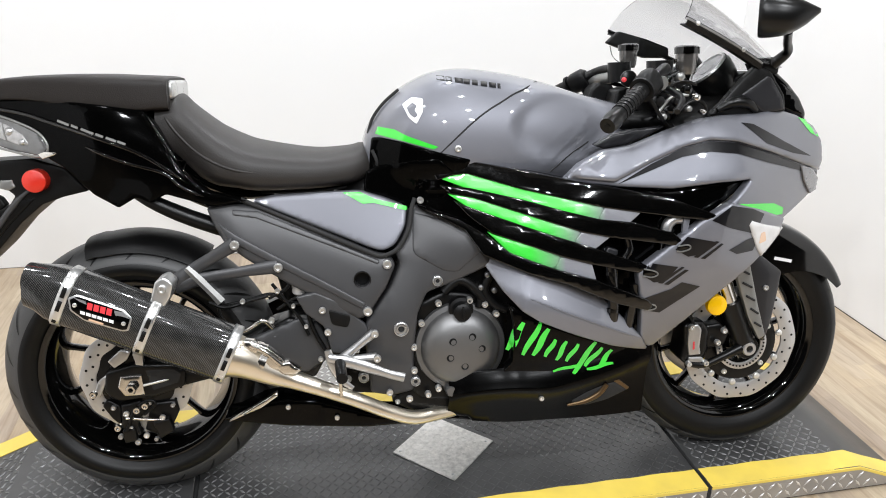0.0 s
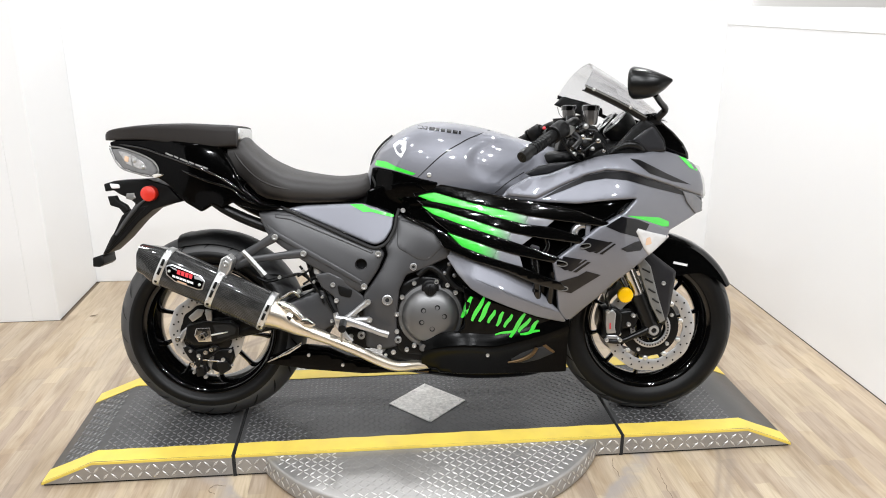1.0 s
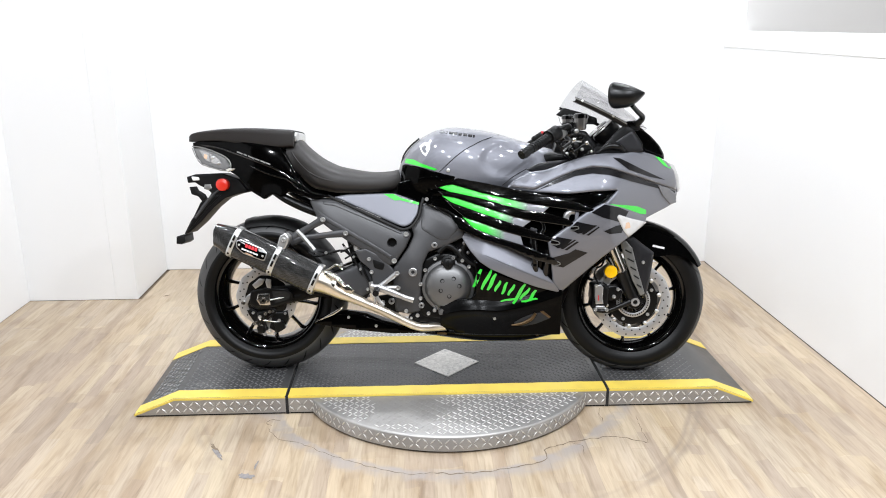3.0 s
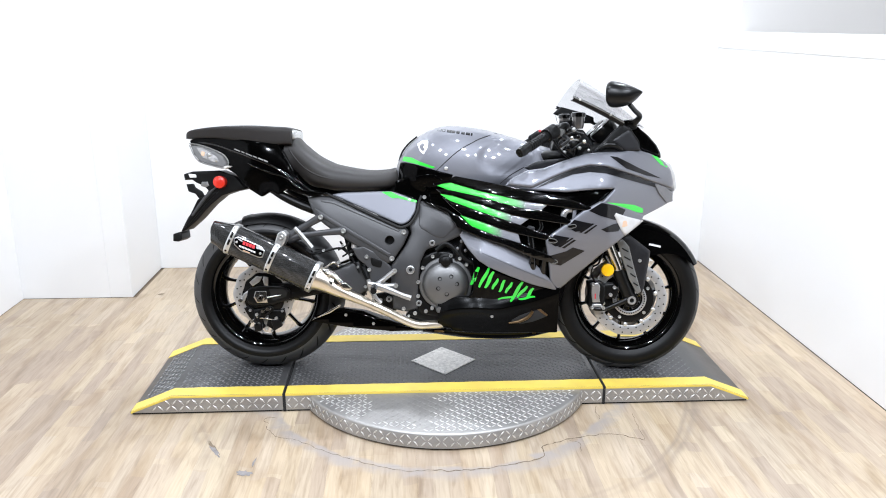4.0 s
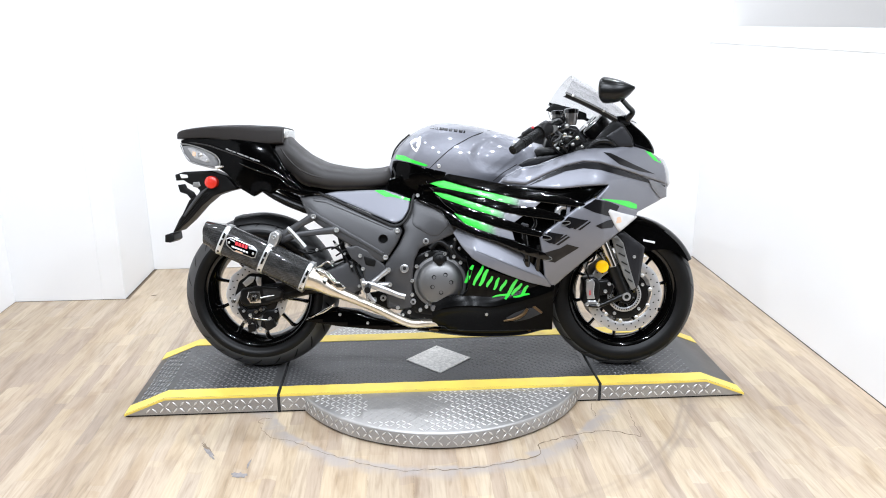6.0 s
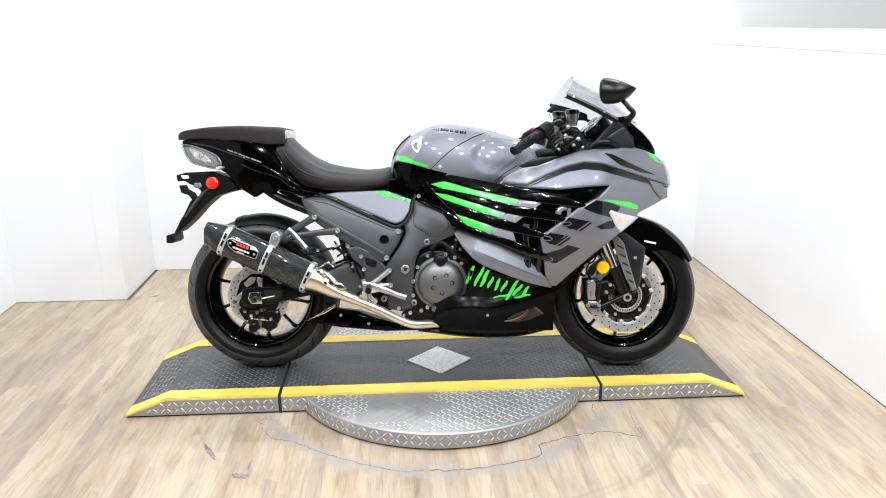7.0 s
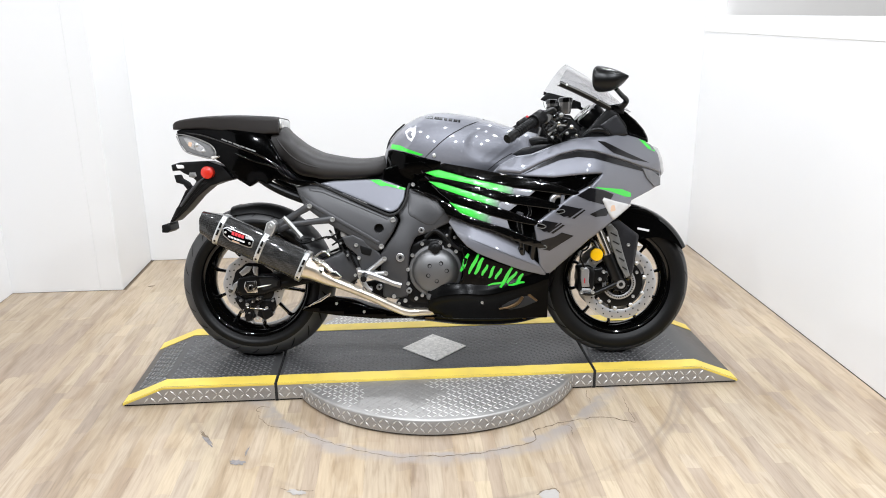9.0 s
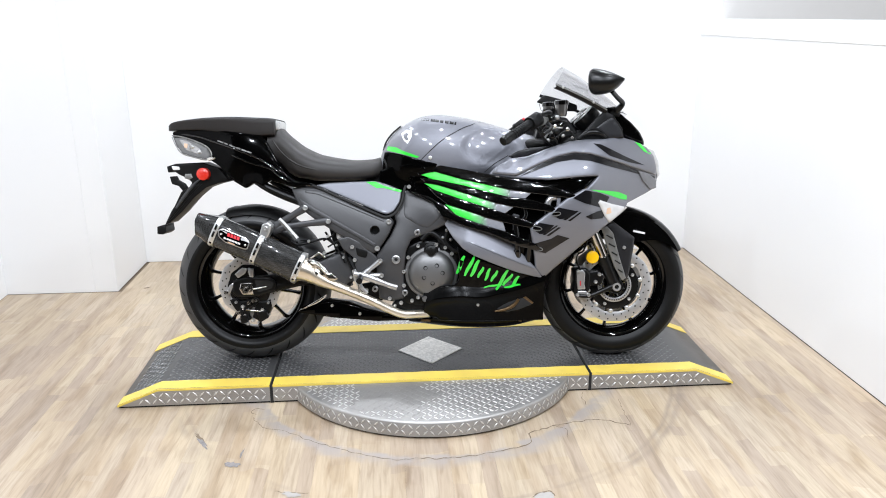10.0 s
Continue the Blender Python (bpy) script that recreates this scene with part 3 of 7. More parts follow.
def deck(name, x0, x1, xe, label):
    """One deck section; xe: where its ramp meets the floor, or None."""
    z = DECK_Z
    low, tip = 0.009, 0.0125
    prof = [(x0, low), (x1, low), (x1, z), (x0, z)] if xe is None else ([(xe, low), (x1, low), (x1, z), (x0, z), (xe, tip)] if xe < x0 else [(x0, low), (xe, low), (xe, tip), (x1, z), (x0, z)])
    rows = [[(px, y, pz) for px, pz in prof] for y in (-HALF_D + 0.003, HALF_D - 0.003)]
    bm = grid(rows, closed_u=True, caps=True)
    bmesh.ops.bevel(bm, geom=[e for e in bm.edges], offset=0.0025, segments=2, affect="EDGES")
    root = part(name, bm, M_DECK, stand, label)
    b0, b1 = min(x0, x1 if xe is None else xe), max(x1, x0 if xe is None else xe)
    # same black filler for the shadow line below each deck section
    part("section_shadow_gap", box(b0 + 0.004, b1 - 0.004, -HALF_D + 0.007, HALF_D - 0.007, 0.0005, 0.0088), M_SEAM, root, "black filler painting the shadow gap under the section", False)
    top, faded = [], []
    ang = 0 if xe is None else math.degrees(math.atan2(z - tip, abs(xe - (x0 if xe < x0 else x1))))
    pitch = 0.0175 if xe is None else 0.0195
    for x, y, a in lattice(x0 + 0.01, x1 - 0.01, -HALF_D + BAND, HALF_D - BAND, pitch):
        if xe is None and abs(x - 0.003) + abs(y) < 0.15:
            continue
        worn = xe is None and y < -0.07 + 0.05 * noise.noise((x * 5, 0, 0)) and x > -0.42 + 0.14 * noise.noise((y * 20, 2, 0))
        (faded if worn else top).append(pose(x, y, z, 0, 0, a))
    if xe is not None:
        xi, sg = (x0, -1) if xe < x0 else (x1, 1)
        for x, y, a in lattice(0.012, abs(xe - xi) - 0.01, -HALF_D + BAND, HALF_D - BAND, pitch):
            if xe > 0 and x > 0.02:
                continue
            top.append(pose(xi + sg * x, y, z - x * math.tan(radians(ang)) + 0.0006, 0, sg * ang, a))
    treads("deck_tread", top, M_TREAD, root, (pitch * 1.25, pitch * 0.36, 0.0016))
    if faded:
        treads("worn_tread", faded, M_DECK, root, (pitch * 1.25, pitch * 0.36, 0.0011))
    # bright tread-plate skirt along both long sides
    for sy in (-1, 1):
        sk = bmesh.new()
        vs = [sk.verts.new((px, sy * HALF_D, pz)) for px, pz in [(p[0], max(0.009, p[1] - (0.004 if p[1] > 0.02 else 0))) for p in prof]]
        sk.faces.new(vs)
        g = bmesh.ops.extrude_face_region(sk, geom=list(sk.faces))
        for v in (q for q in g["geom"] if isinstance(q, bmesh.types.BMVert)):
            v.co.y -= sy * 0.0028
        skirt = part("skirt", sk, M_ALU, root, "bright aluminium tread-plate skirt", False)
        spots = []
        lo, hi = min(x0, x1 if xe is None else min(xe, x1)), max(x1, x0 if xe is None else max(xe, x0))
        n = int((hi - lo) / 0.026)
        for i in range(n):
            x = lo + (i + 0.5) * 0.026
            top_z = z if xe is None or x0 <= x <= x1 else z * (1 - abs(x - (x0 if xe < x0 else x1)) / abs(xe - (x0 if xe < x0 else x1)))
            for k, zz in enumerate((0.0255, 0.051)):
                if zz < top_z - 0.014:
                    spots.append(pose(x, sy * (HALF_D + 0.0003), zz, 90 if sy < 0 else -90, 0, 0) @ pose(0, 0, 0, 0, 0, 48 if (i + k) % 2 else -48))
        treads("skirt_tread", spots, M_ALU_TREAD, skirt, (0.029, 0.0072, 0.0019))
    # yellow tape on the long edges and down the ramps
    for sy in (-1, 1):
        line = [(x0, z), (x1, z)] if xe is None else ([(xe, tip), (x0, z), (x1, z)] if xe < x0 else [(x0, z), (x1, z), (xe, tip)])
        fine = [line[0]]
        for a, b in zip(line, line[1:]):
            k = max(2, int(abs(b[0] - a[0]) / 0.03))
            fine += [(a[0] + (b[0] - a[0]) * i / k, a[1] + (b[1] - a[1]) * i / k) for i in range(1, k + 1)]
        rows = [[(px, sy * (HALF_D + 0.001), pz - 0.006) for px, pz in fine], [(px, sy * (HALF_D + 0.001), pz + 0.002) for px, pz in fine],
                [(px, sy * (HALF_D - BAND * 0.5), pz + 0.0024) for px, pz in fine],
                [(px, sy * (HALF_D - BAND + 0.0015 * math.sin(px * 47 + sy)), pz + 0.0022) for px, pz in fine],
                [(px, sy * (HALF_D - BAND), pz - 0.001) for px, pz in fine]]
        part("yellow_tape", grid(rows), M_YELLOW, root, "worn yellow safety tape")
    return root


deck("ramp_section", -TOP_X, -SEAM_X - 0.006, -END_X, "dark tread-plate ramp section")
deck("centre_section", -SEAM_X + 0.006, SEAM_X - 0.006, None, "dark tread-plate centre section")
deck("ramp_section", SEAM_X + 0.006, TOP_X, END_X, "dark tread-plate ramp section")
for sx in (-1, 1):
    part("seam_filler", box(sx * SEAM_X - 0.0055, sx * SEAM_X + 0.0055, -HALF_D + 0.001, HALF_D - 0.001, 0.002, 0.066), M_SEAM, stand, "", False)
plate = bmesh.new()
dv = [plate.verts.new(p) for p in ((-0.138, 0, 0), (0, -0.14, 0), (0.138, 0, 0), (0, 0.14, 0))]
plate.faces.new(dv)
ex = bmesh.ops.extrude_face_region(plate, geom=list(plate.faces))
for v in (q for q in ex["geom"] if isinstance(q, bmesh.types.BMVert)):
    v.co.z += 0.004
bmesh.ops.bevel(plate, geom=list(plate.edges), offset=0.0012, segments=2, affect="EDGES")
moved(plate, pose(0.005, -0.008, DECK_Z + 0.0005))
diamond = part("diamond_plate", plate, M_PLATE, stand, "bare aluminium diamond-shaped cover plate", False)
for sx, sy in ((-0.117, 0), (0.117, 0), (0, 0.117), (0, -0.117)):
    part("screw_head", lathe([(0, 0.002), (0.003, 0.002), (0.0042, 0), (0, 0)], 10, "z", (sx + 0.005, sy - 0.008, DECK_Z + 0.0045)), M_CAST, diamond)
faint = [pose(x + 0.005, y - 0.008, DECK_Z + 0.0044, 0, 0, a) for x, y, a in lattice(-0.13, 0.13, -0.13, 0.13, 0.0205) if abs(x) + abs(y) < 0.118]
treads("plate_tread", faint, M_PLATE, diamond, (0.025, 0.006, 0.0007))


# ---- the motorcycle: x ahead, y to its left, z up from the deck ----
# -- width fields --
def field(points, soft=0.0):
    """A smooth half-width over x and z through the given (x, z, half width)."""
    p = np.array(points, float)
    d = np.linalg.norm(p[:, None, :2] - p[None, :, :2], axis=2)
    n = len(p)
    k = np.where(d > 0, d**2 * np.log(d + 1e-12), 0) + np.eye(n) * soft
    a = np.zeros((n + 3, n + 3))
    a[:n, :n], a[:n, n], a[:n, n + 1 : n + 3] = k, 1, p[:, :2]
    a[n, :n], a[n + 1 : n + 3, :n] = 1, p[:, :2].T
    sol = np.linalg.solve(a, np.r_[p[:, 2], 0, 0, 0])

    def w(x, z):
        r = np.hypot(p[:, 0] - x, p[:, 1] - z)
        return float((sol[:n] * np.where(r > 0, r**2 * np.log(r + 1e-12), 0)).sum() + sol[n] + sol[n + 1] * x + sol[n + 2] * z)

    return w


# fairing
FW = field([(0.625, 0.754, 0.275), (0.392, 0.407, 0.262), (0.432, 0.36, 0.225), (0.126, 0.413, 0.272), (0.087, 0.373, 0.262), (0.675, 0.575, 0.245), (0.692, 0.655, 0.235),
            (0.90, 0.70, 0.10), (-0.033, 0.761, 0.165), (0.0, 0.60, 0.225), (0.85, 0.80, 0.15), (0.60, 0.86, 0.235), (0.78, 0.89, 0.16), (0.2, 0.2, 0.205), (0.4, 0.2, 0.18),
            (0.0, 0.22, 0.195), (0.3, 0.78, 0.25), (0.35, 0.60, 0.285), (0.2, 0.65, 0.27), (0.45, 0.90, 0.21), (0.25, 0.88, 0.19)], 0.0005)
# frame and side covers
GW = field([(-0.477, 0.636, 0.175), (-0.22, 0.545, 0.188), (-0.173, 0.588, 0.186), (-0.138, 0.441, 0.21), (-0.054, 0.54, 0.20), (-0.09, 0.71, 0.155), (-0.55, 0.70, 0.15), (-0.15, 0.32, 0.19), (0.0, 0.62, 0.205), (-0.35, 0.70, 0.155)], 0.0005)
# tail
TW = field([(-1.03, 0.90, 0.07), (-0.95, 0.86, 0.095), (-0.75, 0.84, 0.14), (-0.60, 0.78, 0.16), (-0.50, 0.72, 0.165), (-0.62, 0.92, 0.12), (-0.95, 0.93, 0.085), (-0.75, 0.74, 0.12)], 0.0005)
# -- end width fields --

BIKE = pose(0, 0, DECK_Z, -10, 0, 0)
bike = thing("motorcycle", "metallic grey and gloss black sport motorcycle with lime green stripes", "motorcycle", BIKE)
REAR, FRONT = (-0.742, 0.314), (0.739, 0.304)


def tyre(x, z, r, half, rim_r):
    prof = []
    for t in np.linspace(-1, 1, 25):
        a = t * 1.25
        prof.append((r - half * 0.93 * (1 - math.cos(a)) * 0.98, half * math.sin(a) / math.sin(1.25)))
    lo = prof[0][0]
    side = [(rim_r, -half * 0.82), (rim_r + 0.012, -half * 0.93), ((rim_r + lo) / 2 + 0.004, -half * 1.0)]
    full = side + prof + [(a, -b) for a, b in reversed(side)]
    return lathe(full, 120, "y", (x, 0, z))


def groove(x, z, r, half, n):
    """Slanted tread cuts as thin dark slivers just proud of the rubber."""
    bm = bmesh.new()
    for i in range(n):
        a0 = 2 * math.pi * i / n
        rows = []
        for k in np.linspace(0, 1, 7):
            b = (0.50 + 0.55 * k)
            rr = r - half * 0.91 * (1 - math.cos(b)) + 0.0008
            y = -half * math.sin(b) / math.sin(1.25) - 0.0006
            wd = 0.010 * math.sin(math.pi * (0.08 + 0.84 * k))
            aa = a0 + 0.16 * k
            rows.append([(x + rr * math.cos(aa + s * wd / r / 2), y, z + rr * math.sin(aa + s * wd / r / 2)) for s in (-1, 1)])
        bm = join(bm, grid(rows))
    return bm


def wheel_rim(x, z, r, half, n_spokes, hub_r, hub_half, spoke_w, bm=None):
    prof = [(r + 0.004, -half), (r + 0.006, -half + 0.004), (r - 0.004, -half + 0.012), (r - 0.014, -half * 0.6), (r - 0.02, 0), (r - 0.014, half * 0.6), (r - 0.004, half - 0.012), (r + 0.006, half - 0.004), (r + 0.004, half),
            (r - 0.004, half), (r - 0.012, half - 0.006), (r - 0.022, half * 0.55), (r - 0.034, 0.012), (r - 0.034, -0.012), (r - 0.022, -half * 0.55), (r - 0.012, -half + 0.006), (r - 0.004, -half)]
    bm = lathe(prof, 96, "y", (x, 0, z), bm, closed=True)
    bm = lathe([(0.012, -hub_half), (hub_r * 0.8, -hub_half), (hub_r, -hub_half * 0.8), (hub_r, hub_half * 0.8), (hub_r * 0.8, hub_half), (0.012, hub_half)], 40, "y", (x, 0, z), bm, closed=True)
    return bm


def spoke(x, z, r, a, hub_r, wide, sweep):
    """One cast spoke with a rounded section, swept a little."""
    rows = []
    for k in np.linspace(0, 1, 9):
        rad = hub_r * 0.9 + (r - 0.026 - hub_r * 0.9) * k
        aa = a + sweep * math.sin(math.pi * k * 0.5)
        wd = wide * (1.25 - 0.55 * k + 0.9 * max(0, k - 0.85) * 4)
        dp = 0.018 * (1.2 - 0.45 * k)
        cx, cz = x + rad * math.cos(aa), z + rad * math.sin(aa)
        tx, tz = -math.sin(aa), math.cos(aa)
        row = []
        for t in np.linspace(0, 2 * math.pi, 10, endpoint=False):
            u, v = math.cos(t) * wd, math.sin(t) * dp
            row.append((cx + tx * u, v, cz + tz * u))
        rows.append(row)
    return grid(rows, closed_u=True, caps=True)


def brake_disc(x, y, z, r0, r1, wave=0.0):
    rows = []
    for t in np.linspace(0, 2 * math.pi, 120, endpoint=False):
        ro, ri = r1 + wave * math.cos(t * 10), r0 + wave * math.cos(t * 10)
        c, s = math.cos(t), math.sin(t)
        rows.append([(x + q * c, y + h, z + q * s) for q, h in ((ri, -0.0025), (ri + 0.001, -0.003), (ro - 0.001, -0.003), (ro, -0.0025), (ro, 0.0025), (ri, 0.0025))])
    return grid(rows, closed_u=True, closed_v=True)


def holes_in(x, y, z, radii, n, r=0.0032):
    """Drill holes of a disc, as sunk dark dots."""
    bm = None
    for j, rad in enumerate(radii):
        for i in range(n):
            a = 2 * math.pi * (i + j * 0.37) / n
            bm = lathe([(0, -0.0036), (r, -0.0036), (r, 0.001)], 8, "y", (x + rad * math.cos(a), y, z + rad * math.sin(a)), bm)
    return bm


# rear wheel
rw = part("rear_wheel", wheel_rim(*REAR, 0.218, 0.086, 10, 0.055, 0.075, 0.011), M_GLOSS, bike, "gloss black cast rear wheel")
for i in range(10):
    part("spoke", spoke(*REAR, 0.218, math.radians(36 * i + 14), 0.055, 0.0085, 0.13), M_GLOSS, rw)
part("tyre", tyre(*REAR, 0.316, 0.097, 0.222), M_TYRE, rw, "wide black sport tyre")


def tread_band(x, z, r, half, reach):
    """Running surface, dust and pale-wall sheen painted in, a hair above the sidewall rubber."""
    prof = [(r + 0.0006 - half * 0.93 * (1 - math.cos(a)) * 0.98, half * math.sin(a) / math.sin(1.25)) for a in np.linspace(-reach, reach, 25)]
    return lathe([(prof[0][0] - 0.003, prof[0][1])] + prof + [(prof[-1][0] - 0.003, prof[-1][1])], 120, "y", (x, 0, z))


part("tread_band", tread_band(*REAR, 0.316, 0.097, 1.16), M_TREADRUB, rw, "grey tread rubber, dust and wall sheen painted in")
tagged(part("tread_groove", groove(*REAR, 0.3165, 0.097, 22), M_MATT, rw), kind="stuff")
part("brake_disc", brake_disc(REAR[0], -0.105, REAR[1], 0.088, 0.125, 0.002), M_DISC, rw, "drilled steel rear brake disc")
tagged(part("drill_hole", holes_in(REAR[0], -0.105, REAR[1], (0.099, 0.112), 20), M_MATT, rw), kind="stuff")
part("disc_carrier", lathe([(0.04, -0.098), (0.09, -0.1), (0.09, -0.106), (0.04, -0.112)], 40, "y", (REAR[0], 0, REAR[1]), closed=True), M_SATIN, rw)
part("sprocket", lathe([(0.06, 0.11), (0.10, 0.11), (0.10, 0.117), (0.06, 0.117)], 60, "y", (REAR[0], 0, REAR[1]), closed=True), M_CAST, rw)

# front wheel
fw = part("front_wheel", wheel_rim(*FRONT, 0.218, 0.05, 10, 0.04, 0.06, 0.009), M_GLOSS, bike, "gloss black cast front wheel")
for i in range(10):
    part("spoke", spoke(*FRONT, 0.218, math.radians(36 * i + 4), 0.04, 0.0075, 0.13), M_GLOSS, fw)
part("tyre", tyre(*FRONT, 0.304, 0.062, 0.222), M_TYRE, fw, "black sport front tyre")
part("tread_band", tread_band(*FRONT, 0.304, 0.062, 0.95), M_TREADRUB, fw, "grey tread rubber, dust and wall sheen painted in")
tagged(part("tread_groove", groove(*FRONT, 0.304, 0.062, 20), M_MATT, fw), kind="stuff")
for sy in (-1, 1):
    part("brake_disc", brake_disc(FRONT[0], sy * 0.078, FRONT[1], 0.113, 0.152, 0.0015), M_DISC, fw, "drilled steel front brake disc")
    part("disc_carrier", lathe([(0.05, sy * 0.066), (0.098, sy * 0.072), (0.1, sy * 0.077), (0.085, sy * 0.079), (0.05, sy * 0.075)], 50, "y", (FRONT[0], 0, FRONT[1]), closed=True), M_SATIN, fw)
tagged(part("drill_hole", holes_in(FRONT[0], -0.078, FRONT[1], (0.124, 0.142), 24), M_MATT, fw), kind="stuff")
for i in range(10):
    a = 2 * math.pi * i / 10 + 0.2
    part("disc_button", disc(FRONT[0] + 0.107 * math.cos(a), -0.079, FRONT[1] + 0.107 * math.sin(a), 0.0085, 0.007), M_BOLT, fw)
ring = brake_disc(FRONT[0], -0.088, FRONT[1], 0.052, 0.068)
part("sensor_ring", ring, M_CAST, fw, "slotted steel sensor ring")
tagged(part("ring_slot", holes_in(FRONT[0], -0.0885, FRONT[1], (0.060,), 40, 0.0026), M_MATT, fw), kind="stuff")
for i in range(5):
    a = 2 * math.pi * i / 5 + 0.5
    part("carrier_bolt", bolt(FRONT[0] + 0.085 * math.cos(a), -0.078, FRONT[1] + 0.085 * math.sin(a), 0.007, 0.006), M_BOLT, fw)

# swingarm and rear axle
arm = [(-0.203, 0.450), (-0.338, 0.459), (-0.429, 0.436), (-0.521, 0.395), (-0.635, 0.362), (-0.754, 0.355), (-0.805, 0.334), (-0.815, 0.293), (-0.797, 0.267), (-0.729, 0.267), (-0.632, 0.293), (-0.522, 0.317), (-0.385, 0.322), (-0.203, 0.352)]
sw = pair("swingarm", panel(arm, 0.128, 0, 0.05, 0.012, crown=0.004), M_SATIN, bike, "satin black box-section swingarm")
block = [(-0.768, 0.332), (-0.722, 0.334), (-0.719, 0.286), (-0.762, 0.286), (-0.775, 0.307)]
part("arm_end", panel([(-0.800, 0.341), (-0.741, 0.357), (-0.655, 0.353), (-0.628, 0.335), (-0.631, 0.300), (-0.702, 0.277), (-0.779, 0.272), (-0.806, 0.295)], 0.143, 0, 0.03, 0.005, 0.01, 0.006), M_SATIN, sw)
part("arm_recess", panel([(-0.714, 0.342), (-0.659, 0.344), (-0.637, 0.331), (-0.644, 0.310), (-0.701, 0.294)], 0.1435, 0, 0.002, 0.001, 0.01, 0.004), M_SEAM, sw)
part("chain_adjuster", panel(block, 0.150, 0, 0.02, 0.003, 0.01, 0.002), M_STEEL, sw, "machined aluminium chain adjuster block")
for pl in ([(-0.792, 0.368), (-0.764, 0.393), (-0.741, 0.391), (-0.751, 0.370), (-0.779, 0.352)], [(-0.737, 0.393), (-0.716, 0.389), (-0.717, 0.354), (-0.733, 0.357)]):
    part("hose_bracket", panel(pl, 0.146, 0, 0.008, 0.002, 0.008, 0.002), M_CAST, sw)
for px, pz in [(-0.719, 0.262), (-0.738, 0.253), (-0.827, 0.296), (-0.782, 0.213)]:
    part("arm_fitting", bolt(px, -0.148, pz, 0.008, 0.012), M_STEEL, sw)
ax, az = -0.743, 0.307
part("axle_nut", lathe([(0.006, -0.018), (0.010, -0.018), (0.013, -0.012), (0.013, 0), (0.006, 0)], 6, "y", (ax, -0.151, az)), M_STEEL, sw)
part("adjuster_bolt", rod((ax + 0.02, -0.145, az), (ax + 0.085, -0.14, az + 0.012), 0.003), M_BOLT, sw)
part("swingarm_rib", panel([(-0.645, 0.322), (-0.520, 0.346), (-0.383, 0.365), (-0.384, 0.346), (-0.520, 0.325), (-0.634, 0.300)], 0.133, 0, 0.01, 0.003), M_MATT, sw)

# rear brake caliper under the axle
cal = part("rear_caliper", panel([(-0.782, 0.253), (-0.738, 0.263), (-0.727, 0.233), (-0.748, 0.209), (-0.740, 0.177), (-0.772, 0.167), (-0.785, 0.205)], 0.122, 0, 0.05, 0.006, 0.01, 0.005, 0.002), M_SATIN, bike, "black rear brake caliper")
part("caliper_half", panel([(-0.720, 0.251), (-0.660, 0.256), (-0.654, 0.228), (-0.675, 0.187), (-0.712, 0.172), (-0.735, 0.186), (-0.725, 0.219)], 0.116, 0, 0.045, 0.006, 0.01, 0.005, 0.002), M_ENGINE, cal)
part("pad_pin", rod((-0.771, -0.128, 0.223), (-0.675, -0.124, 0.210), 0.0035, 8), M_STEEL, cal)
part("brake_pad", panel([(-0.748, 0.209), (-0.721, 0.219), (-0.712, 0.191), (-0.735, 0.177)], 0.112, 0, 0.02, 0.002, 0.008, 0.002), M_COVERLT, cal)
for (px, pz), r in zip([(-0.795, 0.251), (-0.665, 0.249), (-0.749, 0.163), (-0.708, 0.168), (-0.786, 0.179), (-0.715, 0.258), (-0.661, 0.201)], (0.006, 0.005, 0.007, 0.005, 0.006, 0.005, 0.004)):
    part("caliper_stud", bolt(px, -0.124, pz, r, 0.009), M_CAST, cal)
for px, pz in [(-0.690, 0.220), (-0.763, 0.196), (-0.729, 0.178), (-0.769, 0.234)]:
    part("caliper_bolt", bolt(px, -0.126, pz, 0.007, 0.006), M_BOLT, cal)
part("caliper_bracket", panel([(-0.808, 0.269), (-0.781, 0.250), (-0.784, 0.204), (-0.800, 0.218), (-0.822, 0.255)], 0.122, 0, 0.012, 0.003), M_ENGINE, cal)
part("caliper_bracket", panel([(-0.796, 0.368), (-0.754, 0.384), (-0.732, 0.375), (-0.728, 0.352), (-0.792, 0.342)], 0.128, 0, 0.02, 0.004), M_ENGINE, cal)
for pl in ([(-0.819, 0.316), (-0.791, 0.334), (-0.773, 0.316), (-0.783, 0.288), (-0.810, 0.283)], [(-0.781, 0.195), (-0.753, 0.200), (-0.749, 0.168), (-0.777, 0.163)], [(-0.712, 0.210), (-0.675, 0.219), (-0.666, 0.187), (-0.699, 0.168)]):
    part("caliper_lug", panel(pl, 0.134, 0, 0.02, 0.004, 0.008, 0.004), M_SATIN, cal)
for pl in ([(-0.831, 0.292), (-0.819, 0.320), (-0.800, 0.334), (-0.805, 0.311), (-0.820, 0.279)], [(-0.742, 0.380), (-0.719, 0.389), (-0.717, 0.357), (-0.735, 0.357)]):
    part("caliper_clip", panel(pl, 0.136, 0, 0.006, 0.002, 0.008, 0.003), M_CAST, cal)
hx = [(x, -0.14, z) for x, z in [(-0.769, 0.197), (-0.745, 0.248), (-0.715, 0.269), (-0.699, 0.260), (-0.727, 0.235)]]
part("brake_hose", tube(hx, 0.0035, 8, 20), M_MATT, cal)

